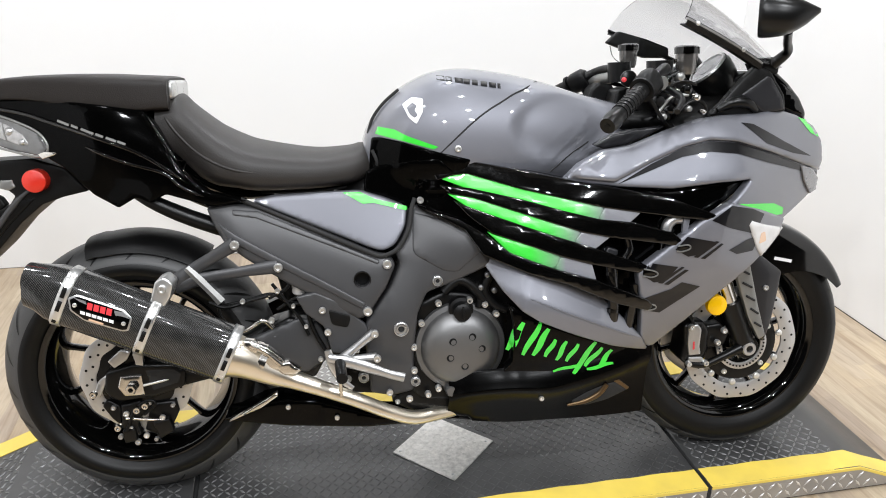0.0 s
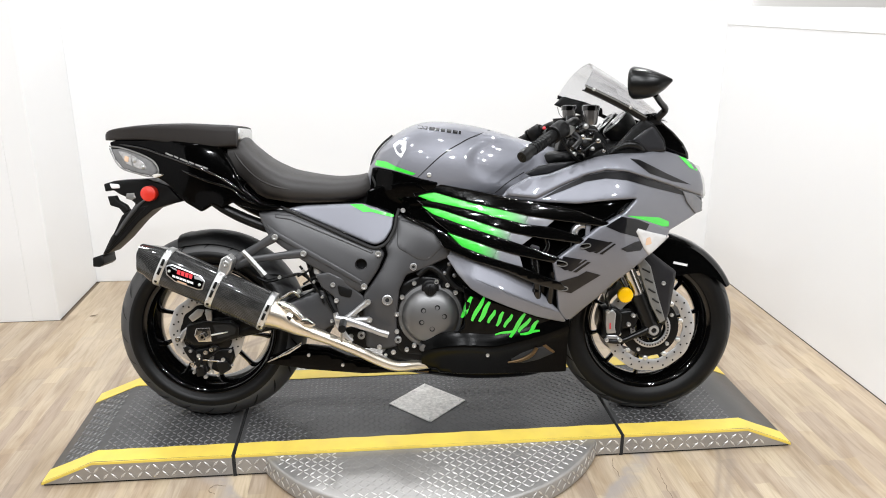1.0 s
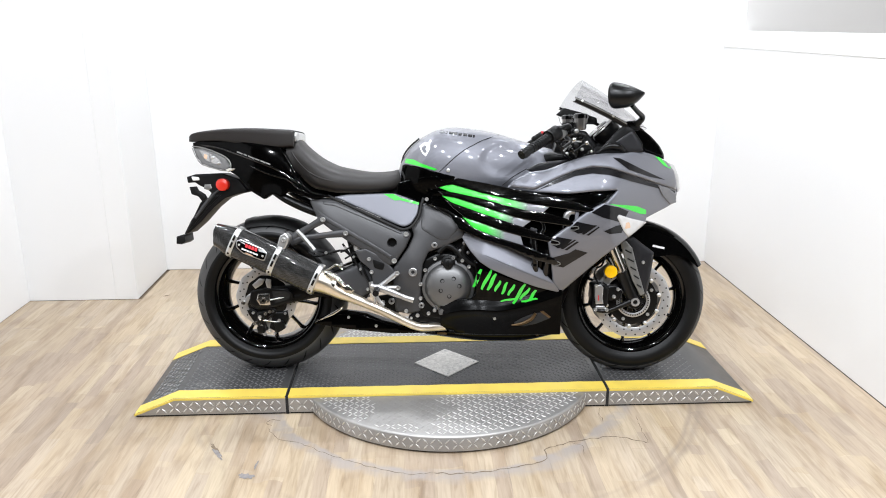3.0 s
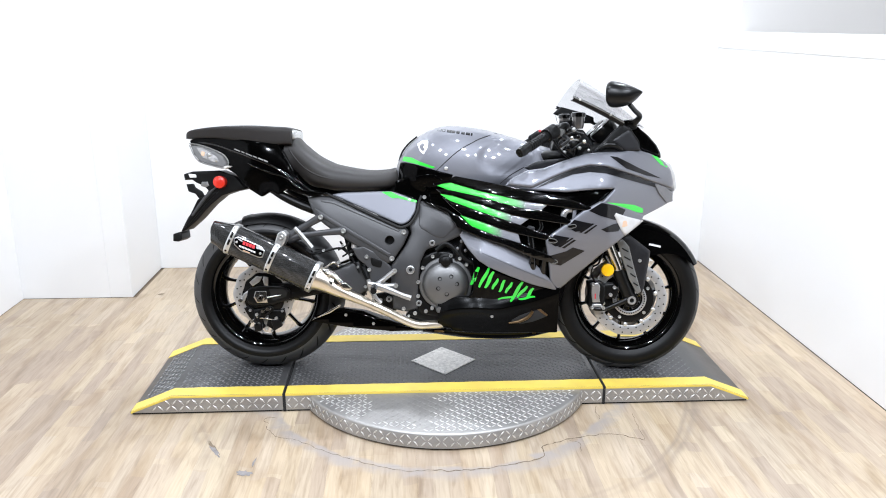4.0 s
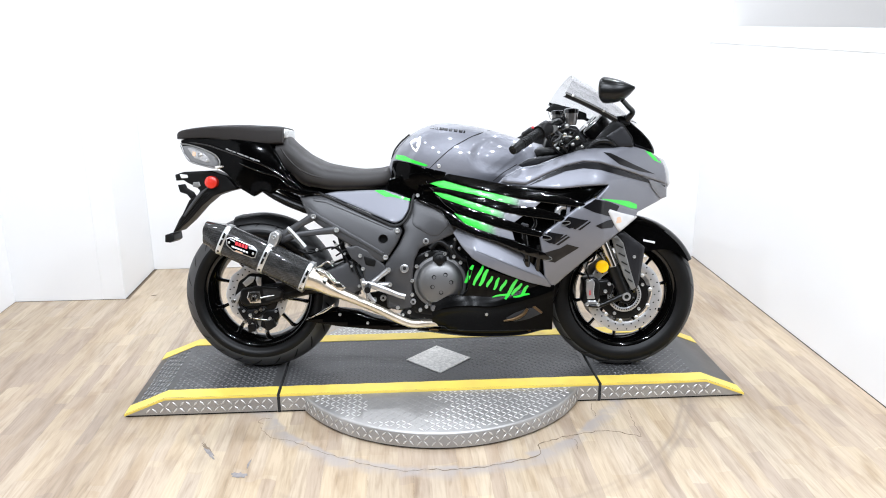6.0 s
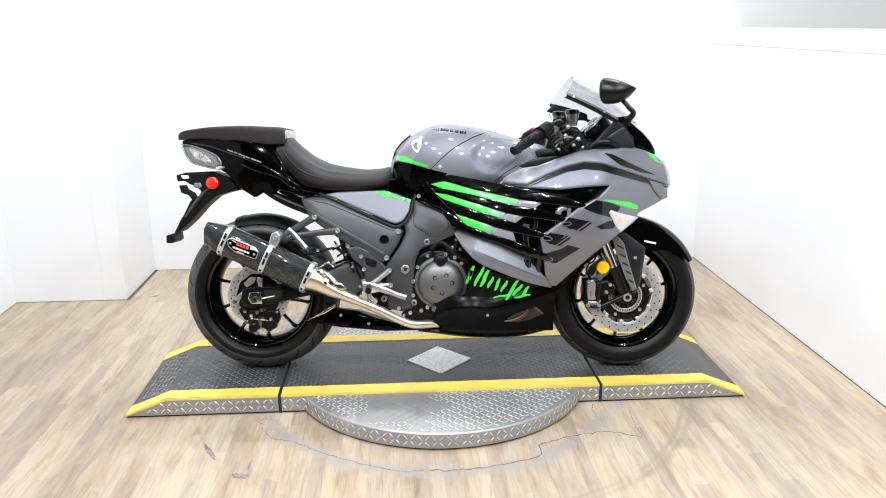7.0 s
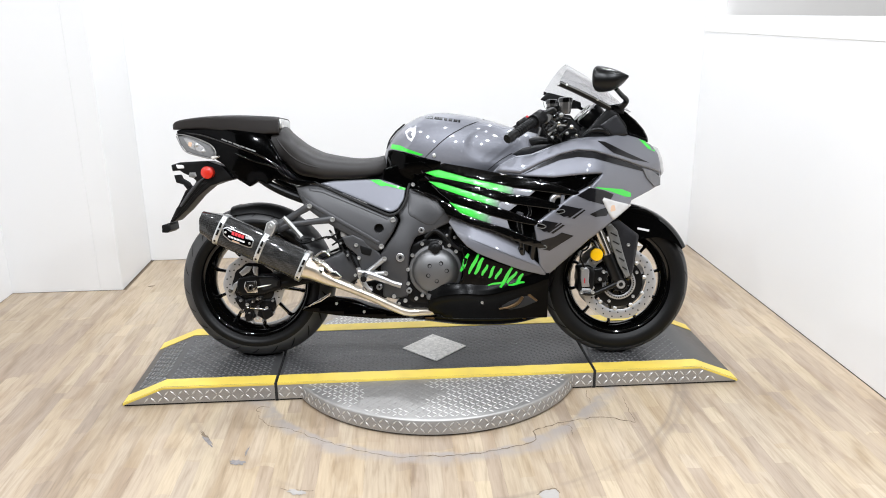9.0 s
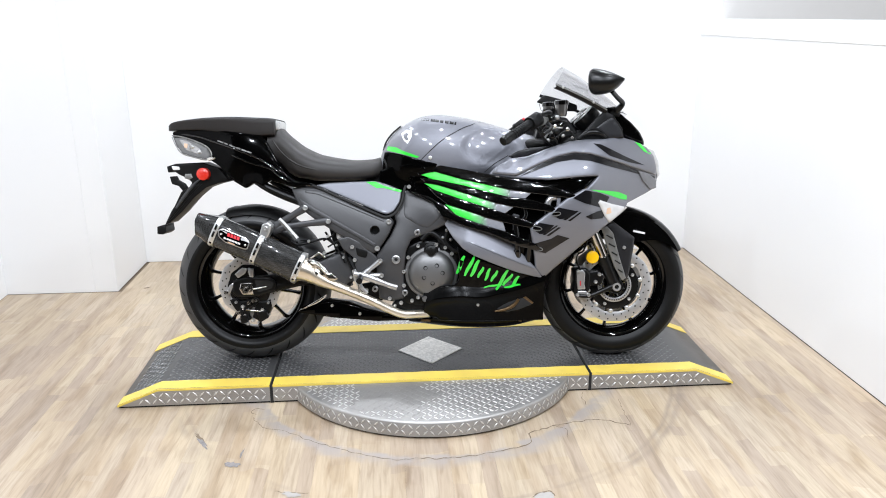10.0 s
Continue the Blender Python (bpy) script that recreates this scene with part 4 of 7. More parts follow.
# hugger over the rear tyre
rows = []
for k, a in enumerate(np.linspace(math.radians(108), math.radians(58), 22)):
    rad = 0.3195 + 0.002 * math.sin(k / 21 * math.pi) + (0.003 if k < 3 else 0)
    rows.append([(REAR[0] + (rad - 0.036 * (abs(t) ** 2.2)) * math.cos(a), 0.086 * math.sin(t * 1.2) / math.sin(1.2), REAR[1] + (rad - 0.036 * abs(t) ** 2.2) * math.sin(a)) for t in np.linspace(-1, 1, 15)])
hug = grid(rows)
bmesh.ops.solidify(hug, geom=list(hug.faces), thickness=0.004)
part("rear_hugger", hug, M_MATT, bike, "matt black mudguard hugging the rear tyre")

# ---- exhaust ----
MUF_Y = -0.238


def oval(a, b, secs, power=2.7, n=36, bm=None):
    """A shell along a to b; secs: (share of the way, half height, half width)."""
    a, b = Vector(a), Vector(b)
    d = (b - a).normalized()
    up = Vector((0, -1, 0)).cross(d).normalized()
    up = up if up.z > 0 else -up
    side = d.cross(up)
    rows = []
    for s, hh, hw in secs:
        rows.append([a + (b - a) * s + up * hh * math.copysign(abs(math.sin(t)) ** (2 / power), math.sin(t)) + side * hw * math.copysign(abs(math.cos(t)) ** (2 / power), math.cos(t)) for t in np.linspace(0, 2 * math.pi, n, endpoint=False)])
    return join(bm, grid(rows, closed_u=True, caps=True))


(m0x, m0z), (m1x, m1z) = [(-0.824, 0.550), (-0.510, 0.404)]
A, B = Vector((m0x, MUF_Y, m0z)), Vector((m1x, MUF_Y, m1z))
muf = part("muffler", oval(A, B, [(0, 0.058, 0.053), (0.02, 0.060, 0.055), (0.98, 0.060, 0.055), (1.0, 0.058, 0.053)]), M_CARBON, bike, "carbon fibre exhaust silencer")
cap_end = Vector((-0.900, MUF_Y, 0.578))
d = (B - A).normalized()
cap = oval(A + d * 0.004, cap_end, [(0, 0.0575, 0.0525), (0.35, 0.057, 0.051), (0.75, 0.050, 0.045), (1.0, 0.046, 0.041)])
# slanted tip: the upper lip reaches further back
for v in cap.verts:
    back = (A - v.co).dot(d)
    if back > 0.03:
        v.co.x += -(v.co.z - (A - d * back).z) * 0.25
part("end_cap", cap, M_CARBON, muf, "slanted carbon fibre end cap")
outlet = cap_end - d * 0.001
part("outlet", lathe([(0.022, 0), (0.026, 0), (0.026, 0.05), (0.022, 0.05)], 24, "x", (outlet.x - 0.004, outlet.y, outlet.z), closed=True), M_MATT, muf)


def band(s, wide, name="strap"):
    c = A + (B - A) * s
    b = oval(c - d * wide / 2, c + d * wide / 2, [(0, 0.0605, 0.0555), (0.1, 0.0625, 0.0575), (0.9, 0.0625, 0.0575), (1, 0.0605, 0.0555)])
    return part(name, b, M_STRAP, muf, "polished steel strap")


for s in (0.0, 0.49, 0.985):
    st = band(s, 0.021)
    up = Vector((0, -1, 0)).cross(d).normalized()
    up = up if up.z > 0 else -up
    # slots pressed in the strap
    for k in (-0.034, -0.006, 0.024):
        c = A + (B - A) * s + up * k + Vector((0, -0.0582 + 0.002 * (abs(k) > 0.03) * 4, 0))
        part("strap_slot", moved(box(-0.0042, 0.0042, -0.0008, 0.0008, -0.0115, 0.0115, 0.0007, 1), Matrix.Translation(c) @ Matrix.Rotation(-math.atan2(d.z, d.x), 4, "Y")), M_MATT, st)
bx, bz = -0.634, 0.561
cl = part("hanger_clamp", panel([(-0.648, 0.577), (-0.628, 0.586), (-0.612, 0.570), (-0.620, 0.542), (-0.636, 0.517), (-0.664, 0.526)], 0.262, 0, 0.05, 0.004, 0.01, 0.006), M_STRAP, muf, "polished steel hanger clamp")
part("clamp_bolt", bolt(bx, -0.263, bz, 0.009, 0.008), M_BOLT, cl)
MW = on(muf)
badge = part("badge", panel([(-0.808, 0.560), (-0.790, 0.566), (-0.771, 0.558), (-0.704, 0.529), (-0.690, 0.512), (-0.699, 0.485), (-0.712, 0.485), (-0.782, 0.511), (-0.807, 0.534)], MW, 0.0012, 0.003, 0.0012, 0.012, 0.004), M_SILVER, muf, "riveted silver badge plate")
part("badge_field", panel([(-0.804, 0.557), (-0.790, 0.562), (-0.771, 0.554), (-0.706, 0.526), (-0.694, 0.511), (-0.702, 0.489), (-0.712, 0.489), (-0.781, 0.515), (-0.803, 0.536)], MW, 0.0026, 0.001, 0, 0.012, 0.003), M_GLOSS, badge)
for k in range(4):
    x0_, z0_ = -0.771 + 0.0118 * k, 0.549 - 0.0044 * k
    part("badge_print", panel([(x0_, z0_), (x0_ + 0.0095, z0_ - 0.0035), (x0_ + 0.0065, z0_ - 0.0165), (x0_ - 0.003, z0_ - 0.013)], MW, 0.0034, 0.001, 0, 0.012, 0), M_REDMARK, badge, "red printed bar")
for k in range(6):
    x0_, z0_ = -0.786 + 0.0105 * k, 0.5335 - 0.0041 * k
    part("badge_print", panel([(x0_, z0_), (x0_ + 0.0085, z0_ - 0.0033), (x0_ + 0.0075, z0_ - 0.0095), (x0_ - 0.001, z0_ - 0.0062)], MW, 0.0042, 0.001, 0, 0.012, 0), M_WHITE, badge, "white printed bar")
part("badge_print", panel([(-0.772, 0.516), (-0.745, 0.505), (-0.746, 0.501), (-0.773, 0.512)], MW, 0.0034, 0.001, 0, 0.012, 0), M_AMBERPALE, badge, "tan printed bar")
for poly in ([(-0.796, 0.560), (-0.775, 0.552), (-0.773, 0.545), (-0.786, 0.552)], [(-0.723, 0.530), (-0.705, 0.525), (-0.695, 0.511), (-0.708, 0.517), (-0.721, 0.520)]):
    part("badge_wing", panel(poly, MW, 0.0034, 0.001, 0, 0.012, 0.001), M_SILVER, badge, "silver printed swoop")
for px, pz in [(-0.796, 0.545), (-0.707, 0.502)]:
    part("rivet", bolt(px, -MW(px, pz) - 0.002, pz, 0.0045, 0.003), M_BOLT, badge)
pts = [(x, y, z) for (x, z), y in zip([(-0.515, 0.405), (-0.480, 0.390), (-0.415, 0.352), (-0.327, 0.313), (-0.240, 0.273), (-0.180, 0.240), (-0.119, 0.213), (-0.064, 0.209), (0.002, 0.207)], (-0.238, -0.238, -0.236, -0.232, -0.226, -0.215, -0.2, -0.18, -0.15))]
pipe = part("exhaust_pipe", tube(pts, [0.05, 0.034, 0.0215, 0.0175, 0.0165, 0.0165, 0.0165, 0.0165, 0.0165], 24, 60), M_PIPE, bike, "polished heat-tinted steel link pipe")
for px, pz in [(-0.447, 0.386)]:
    part("pipe_clamp", moved(lathe([(0.028, -0.008), (0.033, -0.008), (0.033, 0.008), (0.028, 0.008)], 30, "x", (0, 0, 0), closed=True), Matrix.Translation((px, -0.237, pz)) @ Matrix.Rotation(-math.atan2(d.z, d.x), 4, "Y")), M_STEEL, pipe)
spr = [(x, -0.262, z) for x, z in [(-0.466, 0.431), (-0.436, 0.414), (-0.404, 0.383)]]
part("joint_spring", tube(spr, 0.0055, 10, 30), M_STEEL, pipe)

# ---- frame, covers, engine ----
sc = [(-0.555, 0.708), (-0.512, 0.719), (-0.444, 0.711), (-0.332, 0.664), (-0.198, 0.604), (-0.162, 0.593), (-0.149, 0.576), (-0.171, 0.526), (-0.215, 0.461), (-0.235, 0.454), (-0.268, 0.472), (-0.375, 0.533), (-0.475, 0.599), (-0.518, 0.633), (-0.537, 0.668)]
hole = -0.224, 0.545
side = part("side_cover", panel(sc, GW, 0.002, 0.02, 0.008, 0.013, 0.01, 0.006, [(hole[0], hole[1], 0.0165)]), M_FRAME, bike, "charcoal satin frame side cover")
part("cover_hole", lathe([(0, 0.02), (0.0165, 0.02), (0.0165, -0.006), (0.019, -0.007), (0.0195, 0.0)], 28, "y", (hole[0], -GW(*hole) - 0.004, hole[1])), M_MATT, side)
SW = on(side)
part("cover_rib", panel([(-0.498, 0.704), (-0.444, 0.700), (-0.184, 0.586), (-0.189, 0.578), (-0.448, 0.686), (-0.497, 0.693)], SW, 0.003, 0.006, 0.003, 0.01, 0.003), M_FRAME, side)
part("cover_rib", panel([(-0.529, 0.677), (-0.496, 0.656), (-0.219, 0.494), (-0.228, 0.481), (-0.509, 0.642)], SW, 0.004, 0.008, 0.0035, 0.01, 0.003), M_FRAME, side)
for px, pz in [(-0.169, 0.578), (-0.215, 0.475)]:
    part("cover_bolt", bolt(px, -SW(px, pz) - 0.001, pz, 0.0105, 0.009), M_BOLT, side)

fp = [(-0.149, 0.600), (-0.125, 0.643), (-0.115, 0.691), (-0.093, 0.700), (-0.010, 0.667), (0.030, 0.654), (0.056, 0.603), (0.063, 0.572), (-0.021, 0.531), (-0.082, 0.509), (-0.104, 0.461), (-0.113, 0.375), (-0.114, 0.272), (-0.164, 0.260), (-0.213, 0.271), (-0.220, 0.374), (-0.219, 0.446), (-0.197, 0.475), (-0.162, 0.526), (-0.140, 0.574)]
plate_f = part("frame_plate", panel(fp, GW, -0.004, 0.05, 0.008, 0.013, 0.008, 0.004), M_FRAME, bike, "charcoal painted frame and pivot plate")
PWD = on(plate_f)
part("frame_inset", panel([(-0.108, 0.687), (-0.010, 0.662), (0.023, 0.648), (0.041, 0.607), (-0.012, 0.556), (-0.043, 0.559), (-0.105, 0.594), (-0.111, 0.607)], PWD, 0.002, 0.006, 0.003, 0.012, 0.01), M_FRAME, plate_f)
for (px, pz), r in zip([(-0.142, 0.432), (-0.058, 0.537), (-0.228, 0.312), (-0.110, 0.297)], (0.0165, 0.0115, 0.012, 0.011)):
    part("pivot_boss", lathe([(0, -0.002), (r * 0.4, -0.002), (r * 0.45, -0.007), (r * 0.62, -0.007), (r * 0.68, -0.003), (r * 0.8, -0.003), (r * 0.86, -0.008), (r, -0.007), (r, 0.01)], 28, "y", (px, -PWD(px, pz), pz)), M_CAST, plate_f)
    part("boss_socket", disc(px, -PWD(px, pz) + 0.001, pz, r * 0.42, 0.0042, 0.0005), M_SEAM, plate_f)
for px, pz in [(-0.090, 0.713), (-0.170, 0.275), (-0.125, 0.258)]:
    part("frame_bolt", bolt(px, -GW(px, pz) - 0.006, pz, 0.008, 0.007), M_BOLT, plate_f)

core = hull([(-0.28, 0.36, 0.72, 0.09, 0.5), (-0.2, 0.27, 0.78, 0.12, 0.5), (0.0, 0.17, 0.78, 0.16, 0.45), (0.2, 0.15, 0.80, 0.17, 0.45), (0.38, 0.17, 0.84, 0.16, 0.5), (0.47, 0.3, 0.86, 0.11, 0.55), (0.52, 0.5, 0.88, 0.09, 0.7)], power=4)
eng = part("engine", core, M_ENGINE, bike, "black four-cylinder engine block")
cx, cz = -0.005, 0.375
cover = [(0, -0.048), (0.030, -0.047), (0.06, -0.043), (0.078, -0.034), (0.088, -0.022), (0.092, -0.012), (0.103, -0.010), (0.105, -0.006), (0.105, 0.05)]
cc = part("clutch_cover", lathe(cover, 72, "y", (cx, -0.178, cz)), M_COVER, eng, "satin grey clutch cover")
for px, pz in [(-0.027, 0.399), (0.017, 0.408), (0.039, 0.379), (-0.033, 0.361), (-0.000, 0.339)]:
    part("cover_dimple", lathe([(0, 0.002), (0.006, 0.0), (0.0075, -0.0015), (0.009, 0.001)], 16, "y", (px, -on(cc)(px, pz), pz)), M_ENGINE, eng)
ox, oz = -0.005, 0.467
part("oil_filler_cap", lathe([(0, -0.03), (0.014, -0.03), (0.02, -0.026), (0.021, -0.004), (0.028, -0.002), (0.028, 0.02)], 24, "y", (ox, -0.2, oz)), M_MATT, eng)
part("cap_grip", box(ox - 0.003, ox + 0.003, -0.238, -0.225, oz - 0.015, oz + 0.015, 0.002), M_MATT, eng)
for px, pz in [(-0.056, 0.483), (0.015, 0.487), (-0.095, 0.438), (-0.113, 0.382), (-0.113, 0.326), (-0.082, 0.266), (-0.058, 0.279), (0.008, 0.268), (0.076, 0.452), (0.050, 0.476)]:
    part("engine_bolt", bolt(px, -0.19, pz, 0.0075, 0.014), M_BOLT, eng)
gx, gz = -0.029, 0.275
part("drain_boss", lathe([(0, -0.018), (0.011, -0.018), (0.014, -0.012), (0.016, 0.03)], 16, "y", (gx, -0.195, gz)), M_COVER, eng)
part("engine_case", panel([(-0.101, 0.479), (-0.043, 0.506), (0.068, 0.493), (0.108, 0.449), (0.102, 0.372), (0.057, 0.271), (0.002, 0.236), (-0.099, 0.245), (-0.128, 0.281), (-0.123, 0.417)], 0.178, 0, 0.06, 0.01, 0.015, 0.012), M_ENGINE, eng)
part("sump", panel([(-0.133, 0.279), (0.024, 0.262), (0.058, 0.235), (0.024, 0.200), (-0.111, 0.211), (-0.167, 0.243)], 0.175, 0, 0.06, 0.01, 0.015, 0.01), M_ENGINE, eng)
for pl, r in (([(-0.043, 0.507), (-0.010, 0.534), (0.023, 0.517), (0.050, 0.485)], 0.012), ([(0.067, 0.552), (0.050, 0.508), (0.072, 0.474), (0.101, 0.459)], 0.010), ([(0.028, 0.525), (0.041, 0.497), (0.037, 0.468)], 0.009)):
    part("coolant_hose", tube([(x, -0.19, z) for x, z in pl], r, 10, 20), M_MATT, eng)
for px, pz in [(0.041, 0.515), (0.072, 0.507), (0.056, 0.544)]:
    part("hose_fitting", disc(px, -0.19, pz, 0.007, 0.01), M_COVER, eng)
# gear case and linkage in the gap ahead of the rear wheel
part("gearbox_cover", panel([(-0.458, 0.416), (-0.392, 0.452), (-0.318, 0.439), (-0.303, 0.366), (-0.338, 0.302), (-0.428, 0.339)], 0.15, 0, 0.05, 0.01, 0.012, 0.01), M_SATIN, eng)
part("swingarm_plate", panel([(-0.490, 0.402), (-0.413, 0.433), (-0.366, 0.452), (-0.325, 0.440), (-0.300, 0.380), (-0.313, 0.344), (-0.355, 0.319), (-0.413, 0.325), (-0.450, 0.365)], 0.154, 0, 0.02, 0.006, 0.012, 0.008, 0.004), M_FRAME, sw, "charcoal swingarm flank")
hg = part("heel_guard", panel([(-0.371, 0.512), (-0.329, 0.521), (-0.281, 0.499), (-0.219, 0.441), (-0.211, 0.415), (-0.269, 0.374), (-0.297, 0.379), (-0.312, 0.441), (-0.352, 0.474)], 0.196, 0, 0.008, 0.004, 0.012, 0.006), M_FRAME, bike, "charcoal heel guard plate")
for px, pz in [(-0.314, 0.481), (-0.304, 0.430)]:
    part("guard_bolt", bolt(px, -0.2, pz, 0.008, 0.007), M_BOLT, hg)
part("guard_rib", panel([(-0.301, 0.481), (-0.252, 0.464), (-0.259, 0.437), (-0.295, 0.446)], 0.199, 0, 0.004, 0.002), M_MATT, hg)

# rider footrest with brake pedal
fr = part("footrest_bracket", tube([(x, -0.215, z) for x, z in [(-0.203, 0.428), (-0.240, 0.399), (-0.276, 0.370)]], [0.011, 0.009, 0.012], 12, 14), M_CAST, bike, "cast aluminium rider footrest bracket")
part("bracket_arm", tube([(x, -0.215, z) for x, z in [(-0.199, 0.370), (-0.236, 0.370), (-0.276, 0.365)]], [0.011, 0.009, 0.011], 12, 14), M_CAST, fr)
for px, pz in [(-0.202, 0.429), (-0.198, 0.371)]:
    part("bracket_bolt", bolt(px, -0.222, pz, 0.009, 0.01), M_BOLT, fr)
(p0x, p0z), (p1x, p1z) = [(-0.281, 0.369), (-0.293, 0.320)]
part("footpeg", rod((p0x, -0.215, p0z), (p0x + 0.005, -0.315, p0z - 0.005), 0.012, 16), M_MATT, fr, "black ribbed rubber footpeg")
part("peg_feeler", rod((p0x, -0.30, p0z - 0.008), (p0x + 0.002, -0.3, p0z - 0.05), 0.004, 10), M_STEEL, fr)
part("brake_pedal", tube([(x, -0.23, z) for x, z in [(-0.305, 0.379), (-0.266, 0.370), (-0.217, 0.352), (-0.169, 0.333), (-0.139, 0.324)]], [0.010, 0.014, 0.013, 0.010, 0.011], 12, 22, flat=0.6), M_CAST, fr, "polished aluminium brake pedal")
part("heel_plate", tube([(x, -0.222, z) for x, z in [(-0.306, 0.395), (-0.295, 0.355), (-0.276, 0.322), (-0.254, 0.302)]], [0.008, 0.011, 0.009, 0.006], 10, 18, flat=0.5), M_CAST, fr)

# passenger footrest
pr = part("passenger_bracket", tube([(x, -0.19, z) for x, z in [(-0.493, 0.635), (-0.540, 0.608), (-0.591, 0.577), (-0.627, 0.550)]], [0.016, 0.013, 0.014, 0.020], 12, 20, flat=0.5), M_FRAME, bike, "charcoal forked passenger footrest bracket")
part("bracket_arm", tube([(x, -0.19, z) for x, z in [(-0.405, 0.582), (-0.485, 0.573), (-0.563, 0.562), (-0.623, 0.548)]], [0.016, 0.012, 0.012, 0.019], 12, 20, flat=0.5), M_FRAME, pr)
for px, pz in [(-0.492, 0.635), (-0.404, 0.582)]:
    part("bracket_bolt", bolt(px, -0.2, pz, 0.010, 0.009), M_BOLT, pr)
part("passenger_peg", tube([(x, -0.225, z) for x, z in [(-0.590, 0.595), (-0.567, 0.569), (-0.539, 0.536), (-0.524, 0.517)]], [0.007, 0.009, 0.0085, 0.010], 4, 14, flat=0.5), M_COVERLT, pr, "folded aluminium passenger footpeg")
pair("subframe_rail", tube([(x, -0.12, z) for x, z in [(-0.123, 0.680), (-0.337, 0.703), (-0.484, 0.655), (-0.556, 0.668), (-0.660, 0.715), (-0.730, 0.765)]], [0.014, 0.014, 0.016, 0.019, 0.018, 0.014], 12, 30), M_SATIN, bike, "black steel subframe rail")
part("reservoir_hose", tube([(x, -0.15, z) for x, z in [(-0.547, 0.484), (-0.482, 0.497), (-0.425, 0.509), (-0.392, 0.489), (-0.347, 0.480)]], 0.004, 8, 24), M_MATT, bike)
part("shock_absorber", tube([(x, -0.03, z) for x, z in [(-0.419, 0.582), (-0.392, 0.489), (-0.365, 0.371), (-0.352, 0.300)]], [0.018, 0.022, 0.022, 0.02], 16, 14), M_ENGINE, bike)
for pl in ([(-0.431, 0.503), (-0.390, 0.526), (-0.374, 0.559), (-0.334, 0.485)], [(-0.414, 0.477), (-0.367, 0.504), (-0.315, 0.511), (-0.280, 0.496)], [(-0.518, 0.433), (-0.540, 0.478), (-0.533, 0.501)]):
    part("cable", tube([(x, -0.165, z) for x, z in pl], 0.0035, 8, 18), M_MATT, bike)
part("lower_shield", panel([(-0.552, 0.216), (-0.484, 0.246), (-0.416, 0.258), (-0.337, 0.249), (-0.202, 0.204), (-0.066, 0.191), (0.001, 0.182), (-0.224, 0.176), (-0.405, 0.192)], 0.16, 0, 0.08, 0.006, 0.014), M_BELLY, bike, "gloss black lower exhaust shield")
part("shield_spike", panel([(-0.533, 0.225), (-0.499, 0.245), (-0.422, 0.291), (-0.422, 0.280), (-0.459, 0.255)], 0.19, 0, 0.012, 0.003, 0.01, 0.002), M_STEEL, bike, "bright steel stay")
for px, pz in [(-0.402, 0.243), (-0.292, 0.209)]:
    part("shield_bolt", bolt(px, -0.165, pz, 0.006, 0.006), M_BOLT, bike)
# fittings in the gap between rear wheel and frame
part("rear_brake_reservoir", lathe([(0, -0.02), (0.017, -0.02), (0.019, -0.016), (0.019, 0.014), (0.021, 0.015), (0.021, 0.024), (0, 0.026)], 20, "z", (-0.362, -0.15, 0.529)), M_LENS, bike, "small clear brake fluid reservoir")
for pl, r, m in (([(-0.361, 0.508), (-0.348, 0.470), (-0.335, 0.424), (-0.313, 0.379)], 0.005, M_MATT), ([(-0.422, 0.538), (-0.396, 0.500), (-0.365, 0.455), (-0.347, 0.415)], 0.004, M_MATT), ([(-0.560, 0.502), (-0.525, 0.488), (-0.470, 0.502), (-0.432, 0.511)], 0.0045, M_MATT),
                 ([(-0.301, 0.401), (-0.272, 0.379), (-0.236, 0.370)], 0.006, M_CAST), ([(-0.515, 0.424), (-0.481, 0.435), (-0.447, 0.454), (-0.425, 0.436)], 0.005, M_STEEL)):
    part("control_cable", tube([(x, -0.17, z) for x, z in pl], r, 8, 18), m, bike)
for (px, pz), r in zip([(-0.411, 0.522), (-0.378, 0.486), (-0.487, 0.502), (-0.333, 0.504), (-0.352, 0.437), (-0.427, 0.455), (-0.323, 0.358), (-0.263, 0.306), (-0.192, 0.279), (-0.151, 0.243)], (0.006, 0.005, 0.006, 0.007, 0.005, 0.007, 0.006, 0.008, 0.006, 0.006)):
    part("clip", bolt(px, -0.172, pz, r, 0.008), M_BOLT, bike)
for pl in ([(-0.302, 0.323), (-0.246, 0.332), (-0.197, 0.305), (-0.201, 0.259), (-0.269, 0.266)],):
    part("linkage_plate", panel(pl, 0.155, 0, 0.02, 0.003, 0.01, 0.005), M_ENGINE, bike)
for pl in ([(-0.479, 0.440), (-0.457, 0.436), (-0.445, 0.414), (-0.466, 0.405), (-0.484, 0.418)], [(-0.459, 0.436), (-0.431, 0.423), (-0.401, 0.396), (-0.410, 0.385), (-0.443, 0.405)], [(-0.445, 0.401), (-0.416, 0.410), (-0.397, 0.390), (-0.406, 0.370), (-0.432, 0.374)], [(-0.419, 0.383), (-0.388, 0.388), (-0.363, 0.366), (-0.376, 0.357), (-0.402, 0.361)], [(-0.475, 0.401), (-0.449, 0.396), (-0.432, 0.366), (-0.454, 0.370)]):
    part("heat_shield", panel(pl, 0.262, 0, 0.02, 0.004, 0.008, 0.003), M_STEEL, pipe, "polished steel heat shield")


